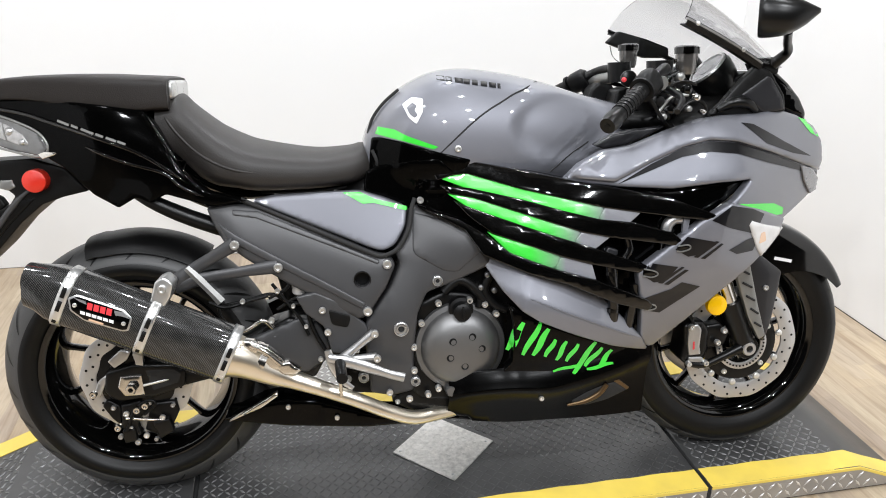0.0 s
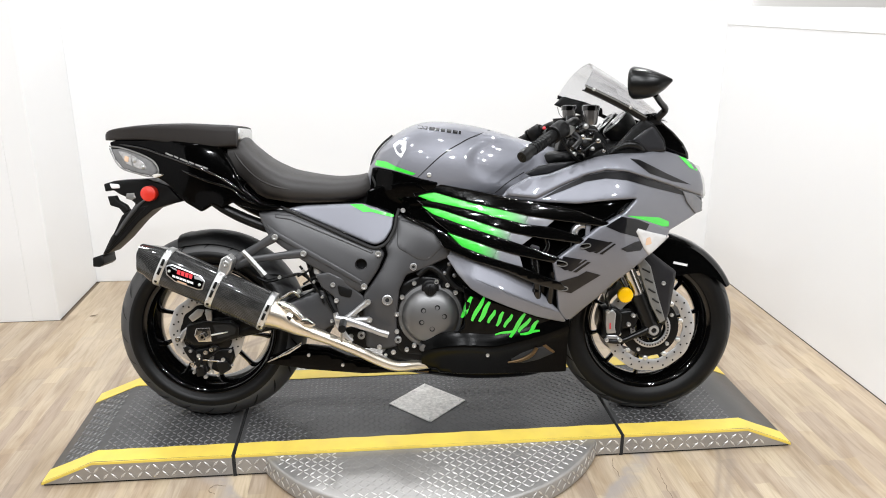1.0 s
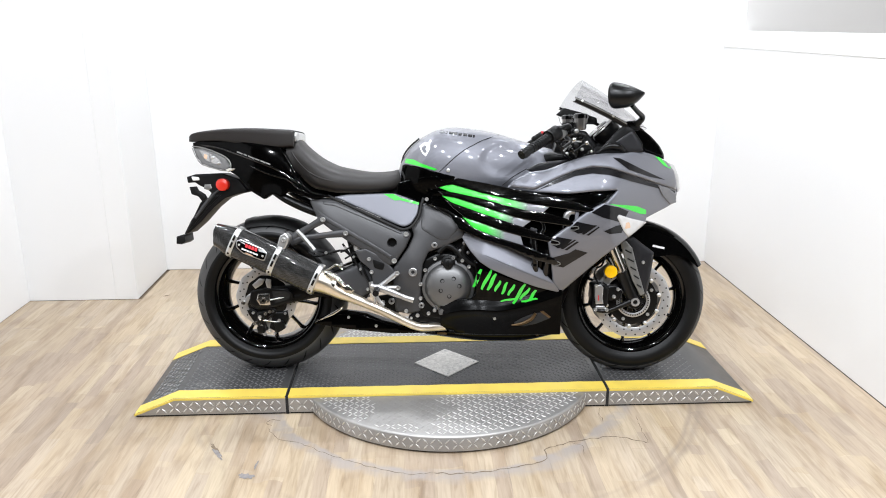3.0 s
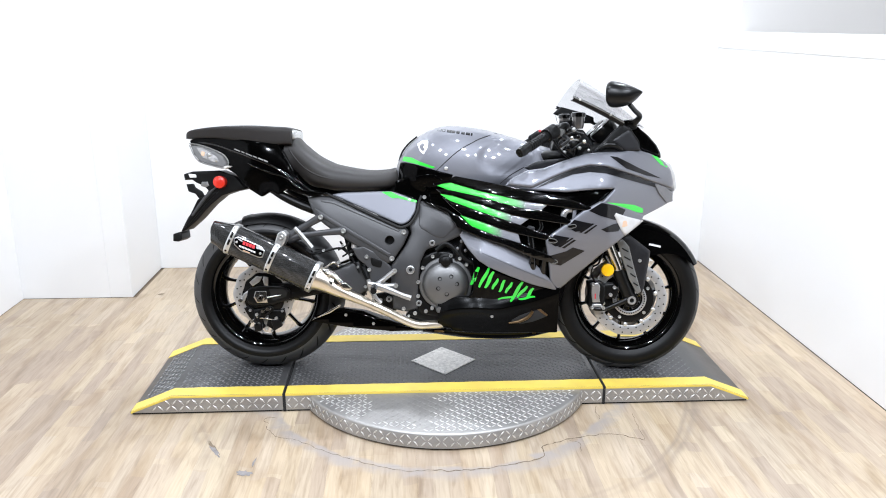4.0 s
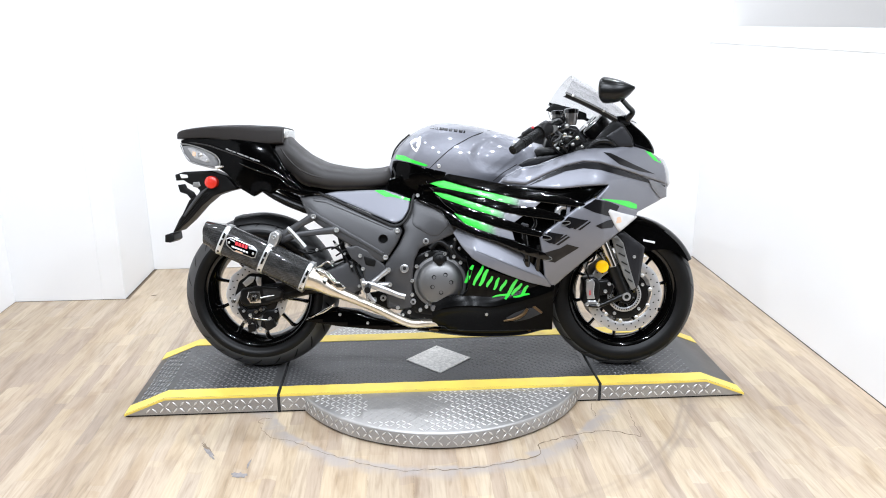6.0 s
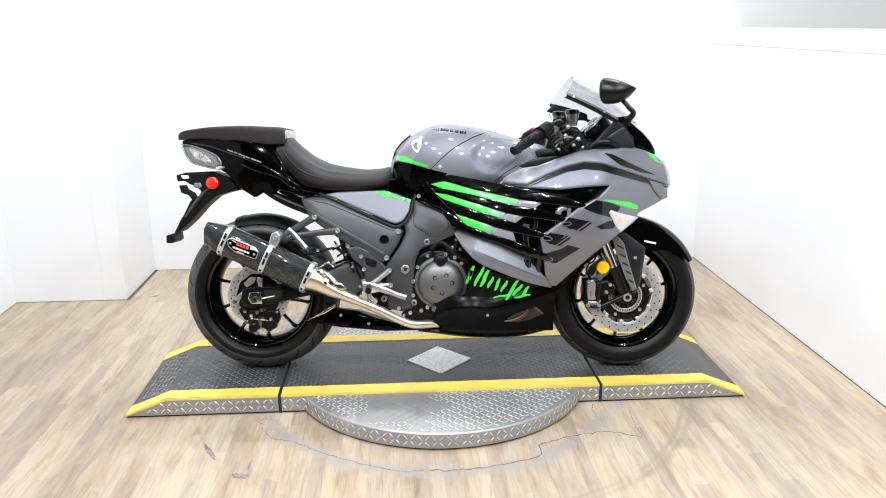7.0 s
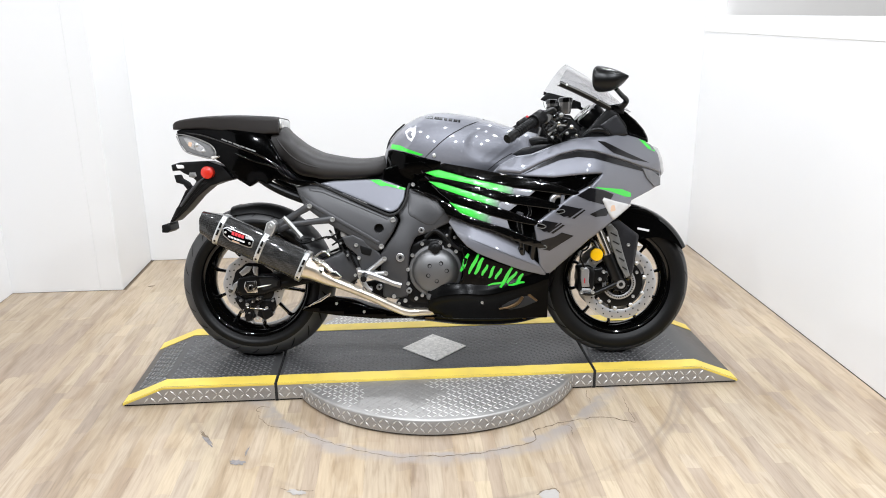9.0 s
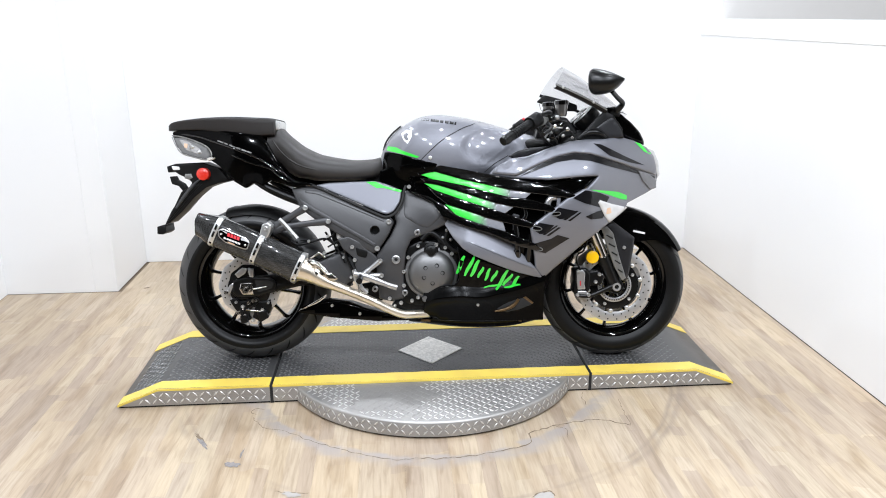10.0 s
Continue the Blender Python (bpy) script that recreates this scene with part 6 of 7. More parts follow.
back = pair("inner_fairing", panel([(-0.104, 0.789), (-0.054, 0.813), (0.023, 0.798), (0.132, 0.779), (0.241, 0.757), (0.339, 0.740), (0.459, 0.733), (0.567, 0.744), (0.645, 0.749), (0.525, 0.666), (0.379, 0.554), (0.399, 0.399), (0.341, 0.425), (0.325, 0.474), (0.221, 0.542), (0.071, 0.588), (0.023, 0.652), (-0.097, 0.702)], FW, -0.035, 0.02, 0.004, 0.016, 0.004), M_BELLY, bike, "gloss black louvred inner fairing")
FINS = (
    [(-0.052, 0.756), (-0.062, 0.775), (-0.039, 0.808), (0.023, 0.798), (0.131, 0.779), (0.238, 0.758), (0.332, 0.742), (0.447, 0.719), (0.544, 0.682), (0.550, 0.671), (0.521, 0.671), (0.378, 0.690), (0.298, 0.702), (0.201, 0.724), (0.125, 0.740), (0.012, 0.771), (-0.021, 0.767)],
    [(-0.048, 0.747), (0.016, 0.741), (0.125, 0.719), (0.216, 0.695), (0.287, 0.678), (0.363, 0.670), (0.447, 0.646), (0.473, 0.625), (0.467, 0.612), (0.427, 0.622), (0.311, 0.638), (0.247, 0.651), (0.216, 0.661), (0.125, 0.689), (0.023, 0.720), (-0.026, 0.728)],
    [(-0.021, 0.715), (0.016, 0.700), (0.124, 0.664), (0.230, 0.631), (0.279, 0.615), (0.396, 0.573), (0.405, 0.560), (0.375, 0.558), (0.269, 0.581), (0.203, 0.599), (0.148, 0.618), (0.058, 0.647), (0.012, 0.681)],
    [(-0.097, 0.701), (-0.010, 0.676), (0.049, 0.643), (0.094, 0.608), (0.148, 0.588), (0.188, 0.574), (0.279, 0.547), (0.398, 0.497), (0.416, 0.479), (0.399, 0.471), (0.323, 0.493), (0.216, 0.540), (0.131, 0.564), (0.036, 0.602), (0.001, 0.653)],
)
for outline in FINS:
    pair("louvre_fin", panel(outline, FW, 0.010 if outline is FINS[-1] else 0.0035, 0.03, 0.003, 0.012, 0.003), M_GLOSS, back, "gloss black louvre fin")
SKW = on(tank)
SKZ = 0.737
part("inner_trim", panel([(-0.207, 0.775), (-0.174, 0.788), (-0.107, 0.801), (-0.049, 0.806), (-0.013, 0.775), (-0.017, 0.727), (-0.043, 0.701), (-0.101, 0.689), (-0.137, 0.702), (-0.173, 0.717), (-0.213, 0.730)], lambda x, z: max(SKW(x, z) + 0.004, GW(x, SKZ) - 0.016), 0.0, 0.012, 0.005, 0.012, 0.006), M_TAIL, back, "gloss black inner trim")
SLATS = (
    ([(-0.046, 0.760), (0.012, 0.774), (0.125, 0.742), (0.201, 0.726), (0.298, 0.704), (0.283, 0.676), (0.216, 0.693), (0.125, 0.717), (0.016, 0.737)], [(0.298, 0.704), (0.378, 0.692), (0.351, 0.668), (0.283, 0.676)]),
    ([(-0.030, 0.727), (0.023, 0.722), (0.125, 0.691), (0.216, 0.663), (0.247, 0.653), (0.230, 0.629), (0.124, 0.662), (0.016, 0.696)], [(0.247, 0.653), (0.311, 0.640), (0.275, 0.613), (0.230, 0.629)]),
    ([(0.051, 0.647), (0.148, 0.620), (0.203, 0.602), (0.188, 0.572), (0.148, 0.586), (0.094, 0.606)], [(0.203, 0.602), (0.269, 0.583), (0.280, 0.545), (0.188, 0.572)]),
)
for (green, tip), (x0_, x1_) in zip(SLATS, ((0.222, 0.300), (0.168, 0.246), (0.138, 0.212))):
    paint = fade("green_to_grey_paint", x0_, x1_)
    pair("louvre_slat", panel(green, FW, -0.001, 0.02, 0.002, 0.012, 0), paint, back, "lime green louvre slat fading to grey")
    pair("slat_tip", panel(tip, FW, -0.001, 0.02, 0.002, 0.012, 0), paint, back, "grey louvre slat tip")
bend = part("coolant_pipe", tube([(x, -FW(x, z) + 0.022, z) for x, z in [(0.438, 0.640), (0.443, 0.660), (0.455, 0.671), (0.472, 0.672)]], [0.0115, 0.0125, 0.0125, 0.011], 16, 30), M_CAST, back, "bright coolant pipe bend")
part("pipe_collar", tube([(x, -FW(x, z) + 0.022, z) for x, z in [(0.4375, 0.634), (0.4385, 0.642)]], 0.0145, 16, 4), M_STRAP, bend)
part("radiator_hose", tube([(x, -FW(x, z) + 0.022, z) for x, z in [(0.430, 0.570), (0.436, 0.600), (0.438, 0.636)]], 0.0125, 16, 12), M_GLOSS, bend, "gloss black radiator hose")
part("blade_edge_strip", panel([(0.474, 0.675), (0.489, 0.675), (0.480, 0.622), (0.469, 0.617)], FW, -0.010, 0.006, 0.002, 0.008, 0.002), M_GREY, back, "pale grey strip at the blade edge")
for pl, r in (([(0.310, 0.592), (0.317, 0.566), (0.320, 0.540), (0.325, 0.505)], 0.014), ([(0.324, 0.505), (0.327, 0.478), (0.327, 0.446)], 0.013), ([(0.374, 0.530), (0.372, 0.485), (0.366, 0.428)], 0.012), ([(0.350, 0.640), (0.358, 0.610), (0.346, 0.585)], 0.009)):
    part("radiator_hose", tube([(x, -FW(x, z) + 0.017, z) for x, z in pl], r, 16, 24), M_HOSE, back, "gloss black radiator hose")
for px, pz in ((0.318, 0.556), (0.326, 0.470), (0.372, 0.500)):
    part("hose_clip", tube([(px - 0.0005, -FW(px, pz) + 0.017, pz - 0.004), (px, -FW(px, pz) + 0.017, pz + 0.004)], 0.0148, 16, 3), M_HOSE, back, "worn hose clip")
part("wiring_box", panel([(0.311, 0.613), (0.334, 0.606), (0.331, 0.586), (0.299, 0.596)], FW, -0.018, 0.012, 0.003, 0.008, 0.003), M_INNER, back, "dark grey connector box")
part("radiator", box(0.40, 0.44, -0.19, 0.19, 0.40, 0.76, 0.006), M_ENGINE, bike, "black radiator core")

belly = pair("belly_pan", panel([(0.093, 0.490), (0.157, 0.453), (0.239, 0.418), (0.327, 0.386), (0.432, 0.354), (0.400, 0.350), (0.328, 0.334), (0.245, 0.314), (0.190, 0.305), (0.115, 0.309), (0.064, 0.306), (0.102, 0.352), (0.106, 0.430)], FW, -0.006, 0.03, 0.004, 0.014, 0.006), M_BELLY, bike, "gloss black belly fairing")
part("belly_floor", hull([(-0.1, 0.15, 0.25, 0.1, 0.2), (0.1, 0.13, 0.3, 0.14, 0.2), (0.3, 0.13, 0.3, 0.13, 0.2), (0.42, 0.15, 0.35, 0.10, 0.22)], 24, 3), M_BELLY, belly)
CREASE = [(-0.035, 0.262), (0.006, 0.276), (0.053, 0.286), (0.115, 0.291), (0.19, 0.287), (0.245, 0.296), (0.328, 0.316), (0.400, 0.338), (0.436, 0.350)]
rows = []
for x, zc in smoothline(CREASE, 56):
    top = FW(x, zc + 0.04) - 0.0065
    end = min(1.0, max(0.0, (0.445 - x) / 0.05)) * min(1.0, max(0.0, (x + 0.04) / 0.04))
    ledge = 0.011 * end * float(np.interp(x, (0.0, 0.14, 0.24, 0.44), (1.0, 1.0, 0.45, 0.3)))
    low = 0.182 + 0.01 * (x < 0.02)
    prof = [(top - 0.006, zc + 0.045), (top, zc + 0.040), (top + ledge * 0.35, zc + 0.014), (top + ledge * 0.9, zc + 0.004), (top + ledge, zc - 0.001), (top + ledge * 0.85, zc - 0.007),
            (top - 0.010, zc - 0.024), (top - 0.022, zc - 0.045), (top - 0.036, (zc - 0.045) * 0.4 + low * 0.6), (top - 0.044, low + 0.004), (top - 0.055, low)]
    rows.append([(x, -w, max(low, z)) for w, z in prof])
skirt_skin = part("belly_skirt", grid(rows), M_SKIRT, belly, "gloss black lower belly with a rolled edge")
vent = part("belly_vent", panel([(0.241, 0.232), (0.283, 0.258), (0.332, 0.277), (0.362, 0.279), (0.395, 0.253), (0.340, 0.230), (0.290, 0.220)], on(skirt_skin), 0.0012, 0.03, 0.004, 0.01, 0.006), M_SEAM, belly, "dark opening showing the header pipe")
part("header_pipe", tube([(x, -on(skirt_skin)(x, z) - 0.001, z) for x, z in ((0.243, 0.226), (0.285, 0.234), (0.318, 0.252), (0.335, 0.276))], [0.003, 0.006, 0.008, 0.006], 12, 24), M_COPPER, vent, "heat-tinted header pipe")
part("vent_lip", panel([(0.352, 0.281), (0.364, 0.285), (0.396, 0.258), (0.390, 0.252)], on(skirt_skin), 0.002, 0.006, 0.002, 0.01, 0.002), M_COPPER, vent)
part("collector_pipe", tube([(-0.05, -0.10, 0.176), (0.09, -0.10, 0.166), (0.24, -0.10, 0.166), (0.36, -0.10, 0.172)], 0.014, 14, 24), M_COPPER, bike, "heat-tinted collector pipe under the belly")
ex_, ez_ = 0.176, 0.255
part("belly_screw", bolt(ex_, -on(skirt_skin)(ex_, ez_) - 0.001, ez_, 0.006, 0.006), M_BOLT, belly)
# green brush-stroke mark, as plain slanted strokes
NW = on(belly, skirt_skin)
STROKES = [(0.093, 0.379), (0.123, 0.452), (0.124, 0.373), (0.161, 0.451), (0.147, 0.371), (0.179, 0.436), (0.175, 0.366), (0.196, 0.409), (0.202, 0.355), (0.222, 0.403), (0.226, 0.350), (0.250, 0.394), (0.246, 0.317), (0.291, 0.396), (0.272, 0.333), (0.309, 0.379), (0.305, 0.328), (0.334, 0.370), (0.198, 0.325), (0.267, 0.340), (0.277, 0.326), (0.340, 0.336), (0.278, 0.405), (0.299, 0.420)]
for k in range(0, len(STROKES), 2):
    (x0_, z0_), (x1_, z1_) = STROKES[k : k + 2]
    w = (0.0145, 0.013, 0.0145, 0.012, 0.012, 0.012, 0.014, 0.013, 0.013, 0.008, 0.009, 0.008)[k // 2]
    dx_, dz_ = x1_ - x0_, z1_ - z0_
    ln = math.hypot(dx_, dz_)
    nx_, nz_ = -dz_ / ln, dx_ / ln
    bend = 0.0016 * (1 if k % 4 else -1)
    left, right = [], []
    for q in np.linspace(0, 1, 9):
        half = w / 2 * (0.3 + 0.7 * math.sin(math.pi * (0.12 + 0.76 * q)))
        off = bend * math.sin(2 * math.pi * q)
        left.append((x0_ + dx_ * q + nx_ * (off + half), z0_ + dz_ * q + nz_ * (off + half)))
        right.append((x0_ + dx_ * q + nx_ * (off - half), z0_ + dz_ * q + nz_ * (off - half)))
    part("brush_mark", panel(right + left[::-1], NW, 0.0016, 0.001, 0, 0.012, 0), M_GREEN, belly, "lime green brush stroke")

# ---- front end ----
def fork_y(s):
    return s * 0.105


(f0x, f0z), (f1x, f1z), (f2x, f2z) = [(0.741, 0.301), (0.688, 0.425), (0.487, 0.900)]
for s in (-1, 1):
    leg = part("fork_leg", tube([(f0x, fork_y(s), f0z), (f1x, fork_y(s), f1z)], [0.026, 0.029], 20, 8), M_SATIN, bike, "satin black fork lower leg")
    part("fork_tube", rod((f1x, fork_y(s), f1z), (f2x, fork_y(s), f2z), 0.0225, 20), M_STEEL, leg, "polished fork tube")
    part("axle_clamp", lathe([(0.012, s * 0.018), (0.027, s * 0.018), (0.03, s * 0.012), (0.03, -s * 0.02), (0.012, -s * 0.02)], 28, "y", (FRONT[0], s * 0.105, FRONT[1])), M_SATIN, leg)
part("front_axle", lathe([(0.009, -0.132), (0.016, -0.132), (0.018, -0.129), (0.018, 0.12), (0.009, 0.12)], 30, "y", (FRONT[0], 0, FRONT[1]), closed=True), M_DISC, bike, "hollow polished front axle")
guard = part("fork_guard", panel([(0.691, 0.555), (0.722, 0.568), (0.808, 0.503), (0.805, 0.469), (0.790, 0.367), (0.776, 0.321), (0.755, 0.333), (0.730, 0.412)], 0.13, 0, 0.012, 0.006, 0.012, 0.005, 0.004), M_INNER, bike, "dark charcoal fork guard")
fin = part("guard_strip", panel([(0.672, 0.544), (0.694, 0.551), (0.720, 0.522), (0.747, 0.425), (0.774, 0.341), (0.758, 0.331), (0.725, 0.390), (0.696, 0.470)], 0.138, 0, 0.012, 0.003, 0.012, 0.003), M_COVERLT, guard, "silver-grey finned strip")
for pl in ([(0.692, 0.515), (0.717, 0.502)], [(0.702, 0.481), (0.727, 0.468)], [(0.714, 0.447), (0.737, 0.434)], [(0.728, 0.414), (0.749, 0.400)], [(0.741, 0.377), (0.759, 0.366)]):
    part("guard_slot", tube([(x, -0.1395, z) for x, z in pl], 0.0028, 8, 6), M_SEAM, guard)
gx_, gz_ = 0.764, 0.465
part("guard_bolt", bolt(gx_, -0.136, gz_, 0.007, 0.006), M_BOLT, guard)

rows = []
for a in np.linspace(math.radians(28), math.radians(128), 40):
    deg = math.degrees(a)
    drop = float(np.interp(deg, [28, 36, 48, 62, 75, 100, 128], [0.004, 0.018, 0.05, 0.1, 0.12, 0.09, 0.06]))
    rad = 0.318 + 0.008 * math.sin((deg - 28) / 100 * math.pi)
    row = []
    for t in np.linspace(-1, 1, 23):
        u = abs(t)
        y = 0.083 * min(1.0, math.sin(min(u / 0.55, 1) * math.pi / 2)) * math.copysign(1, t)
        dr = 0.026 * min(u / 0.55, 1) ** 2.4 + (max(0, u - 0.55) / 0.45) * drop
        row.append((FRONT[0] + (rad - dr) * math.cos(a), y, FRONT[1] + (rad - dr) * math.sin(a)))
    rows.append(row)
fend = grid(rows)
bmesh.ops.solidify(fend, geom=list(fend.faces), thickness=0.004)
fender = part("front_fender", fend, M_GLOSS, bike, "gloss black front fender")
fx_, fz_ = 0.835, 0.521
part("fender_mark", moved(box(-0.024, 0.024, -0.0006, 0.0006, -0.004, 0.004), Matrix.Translation((fx_, -0.0858, fz_)) @ pose(0, 0, 0, 0, 12, 0)), M_WHITE, fender, "small white printed bar", False)

cal = part("front_caliper", panel([(0.567, 0.372), (0.594, 0.381), (0.621, 0.379), (0.639, 0.356), (0.636, 0.296), (0.623, 0.269), (0.583, 0.264), (0.564, 0.282), (0.572, 0.324)], 0.115, 0, 0.06, 0.01, 0.01, 0.008, 0.002), M_SATIN, bike, "silver radial front brake caliper")
part("caliper_half", panel([(0.578, 0.369), (0.603, 0.374), (0.614, 0.360), (0.611, 0.315), (0.616, 0.294), (0.584, 0.292), (0.579, 0.324)], 0.122, 0, 0.02, 0.004, 0.008, 0.004), M_CAST, cal, "brushed silver caliper half")
part("caliper_half", panel([(0.584, 0.287), (0.618, 0.287), (0.632, 0.273), (0.619, 0.262), (0.583, 0.264)], 0.121, 0, 0.02, 0.003, 0.008, 0.003), M_CAST, cal, "brushed silver caliper half")
part("hose_clip", panel([(0.565, 0.433), (0.581, 0.443), (0.588, 0.424), (0.575, 0.406)], 0.118, 0, 0.01, 0.002, 0.008, 0.003), M_CAST, cal)
part("caliper_mark", panel([(0.592, 0.329), (0.596, 0.330), (0.597, 0.309), (0.592, 0.308)], 0.1228, 0, 0.001, 0, 0.01, 0.002), M_REDMARK, cal, "red printed bar")
part("caliper_bridge", panel([(0.626, 0.365), (0.668, 0.370), (0.692, 0.342), (0.681, 0.310), (0.636, 0.305)], 0.112, 0, 0.03, 0.006, 0.01, 0.005), M_SATIN, cal)
for px, pz in [(0.584, 0.368), (0.582, 0.272), (0.655, 0.325), (0.670, 0.355), (0.627, 0.272)]:
    part("caliper_bolt", bolt(px, -0.12, pz, 0.0075, 0.012), M_BOLT, cal)
part("caliper_arm", tube([(x, -0.118, z) for x, z in [(0.578, 0.270), (0.628, 0.266), (0.678, 0.285), (0.722, 0.305)]], [0.008, 0.009, 0.010, 0.013], 12, 18), M_SATIN, cal)
part("brake_hose", tube([(x, -0.115, z) for x, z in [(0.595, 0.371), (0.578, 0.410), (0.584, 0.437), (0.606, 0.451), (0.623, 0.501)]], 0.004, 8, 26), M_MATT, cal)
ox_, oz_ = 0.638, 0.427
oref = part("amber_reflector", lathe([(0, -0.012), (0.02, -0.0115), (0.0245, -0.009), (0.0255, -0.004), (0.0255, 0.004)], 36, "y", (ox_, -0.135, oz_)), M_ORANGE, bike, "round amber side reflector")
part("reflector_stay", rod((ox_, -0.132, oz_), (ox_ + 0.03, -0.11, oz_ - 0.005), 0.006), M_MATT, oref)
turn = pair("turn_signal", panel([(0.621, 0.668), (0.687, 0.647), (0.760, 0.629), (0.723, 0.602), (0.680, 0.572), (0.659, 0.598), (0.639, 0.634)], FW, 0.012, 0.03, 0.01, 0.01, 0.006), M_LENS, bike, "clear front turn signal with amber bulb")
bx_, bz_ = 0.675, 0.619
part("bulb_glow", panel([(bx_ - 0.012, bz_ - 0.012), (bx_ + 0.012, bz_ - 0.008), (bx_ + 0.006, bz_ + 0.014), (bx_ - 0.008, bz_ + 0.012)], on(turn), 0.001, 0.001, 0, 0.008, 0.004), M_AMBERPALE, turn)

# windscreen
rows = []
for s in np.linspace(0, 1, 16):
    (c0x, c0z), (c1x, c1z) = [(0.785, 0.989), (0.520, 1.183)]
    (e0x, e0z), (e1x, e1z) = (0.672, 1.003), (0.470, 1.096)
    cx_, cz_ = c0x + (c1x - c0x) * s, c0z + (c1z - c0z) * s + 0.014 * math.sin(math.pi * s)
    ex_, ez_ = e0x + (e1x - e0x) * s, e0z + (e1z - e0z) * s + 0.004 * math.sin(math.pi * s)
    w = 0.194 + 0.046 * s
    row = []
    for t in np.linspace(-1, 1, 19):
        row.append((cx_ + (ex_ - cx_) * t * t, w * math.sin(t * math.pi / 2), cz_ + (ez_ - cz_) * t * t))
    rows.append(row)
scr = grid(rows)
edge_line = [r[0] for r in rows]
bmesh.ops.solidify(scr, geom=list(scr.faces), thickness=0.003)
screen = part("windscreen", scr, M_SCREEN, bike, "clear curved windscreen")
for s in (-1, 1):
    band_rows = [[(x, s * (abs(y) + 0.002), z + 0.003), (x + 0.001, s * (abs(y) + 0.005), z - 0.006), (x - 0.002, s * (abs(y) + 0.002), z - 0.011), (x - 0.006, s * (abs(y) - 0.012), z - 0.010)] for x, y, z in edge_line]
    bm = grid(band_rows)
    bmesh.ops.solidify(bm, geom=list(bm.faces), thickness=0.003)
    tr_ = part("screen_trim", bm, M_MATT, screen, "black screen edge trim")
    part("trim_bead", tube([(x, s * (abs(y) + 0.005), z - 0.001) for x, y, z in edge_line[::3] + [edge_line[-1]]], 0.0035, 8, 24), M_COVERLT, tr_, "grey bead along the trim")
    for k in (4, 13):
        x, y, z = edge_line[k]
        part("trim_screw", moved(disc(0, 0, 0, 0.005, 0.004), Matrix.Translation((x, -abs(y) - 0.007, z)) if s < 0 else Matrix.Translation((x, abs(y) + 0.007, z)) @ pose(0, 0, 0, 0, 0, 180)), M_BOLT, tr_)

part("screen_bracket", panel([(0.450, 1.062), (0.484, 1.092), (0.560, 1.072), (0.627, 1.048), (0.628, 1.021), (0.557, 1.022), (0.493, 1.046)], -0.2, 0, 0.01, 0.004, 0.012, 0.006), M_MATT, screen, "black bracket under the far screen edge")
part("sensor_wire", tube([(0.462, 0.2, 1.054), (0.470, 0.2, 1.028), (0.485, 0.19, 1.012), (0.505, 0.18, 1.008)], 0.0015, 6, 24), M_COVERLT, screen)

# cockpit
pair("inner_panel", panel([(0.556, 0.889), (0.592, 0.924), (0.626, 0.963), (0.664, 0.999), (0.699, 0.984), (0.735, 0.933), (0.741, 0.896), (0.676, 0.890)], 0.195, 0, 0.012, 0.005, 0.013, 0.006), M_MATT, bike, "black cockpit side panel")
pair("cockpit_facet", panel([(0.630, 0.934), (0.689, 0.976), (0.700, 0.972), (0.730, 0.928), (0.738, 0.900), (0.690, 0.893), (0.662, 0.912)], 0.1965, 0, 0.006, 0.004, 0.012, 0.006), M_INNER, bike, "dark grey cockpit side facet")
part("cockpit_duct", tube([(0.575, -0.198, 0.902), (0.610, -0.202, 0.918), (0.645, -0.202, 0.915), (0.668, -0.198, 0.898)], [0.006, 0.012, 0.012, 0.006], 12, 24), M_SATIN, bike, "black cockpit duct")
pair("nose_top", panel([(0.703, 1.005), (0.743, 0.994), (0.788, 0.957), (0.820, 0.922), (0.837, 0.891), (0.840, 0.869), (0.799, 0.882), (0.755, 0.900), (0.736, 0.943)], 0.125, 0, 0.05, 0.012, 0.013, 0.006), M_GLOSS, bike, "gloss black nose top")
part("nose_bridge", hull([(0.60, 0.84, 0.97, 0.10, 0.9), (0.68, 0.84, 0.985, 0.12, 0.9), (0.75, 0.84, 0.95, 0.11, 0.88), (0.82, 0.82, 0.90, 0.08, 0.86), (0.86, 0.80, 0.86, 0.05, 0.83)], 28, 2.4), M_GLOSS, bike, "gloss black headlight surround")
dash = part("dashboard", hull([(x, z - 0.012 - 0.02 * k, z, w, z - 0.006) for (x, z), w, k in zip(((0.63, 0.94), (0.66, 0.98), (0.70, 0.985), (0.74, 0.965)), (0.10, 0.13, 0.13, 0.10), (0, 0.2, 0.5, 0.8))], 32, 4), M_MATT, bike, "matt black instrument hood")
dx_, dz_ = 0.605, 0.99
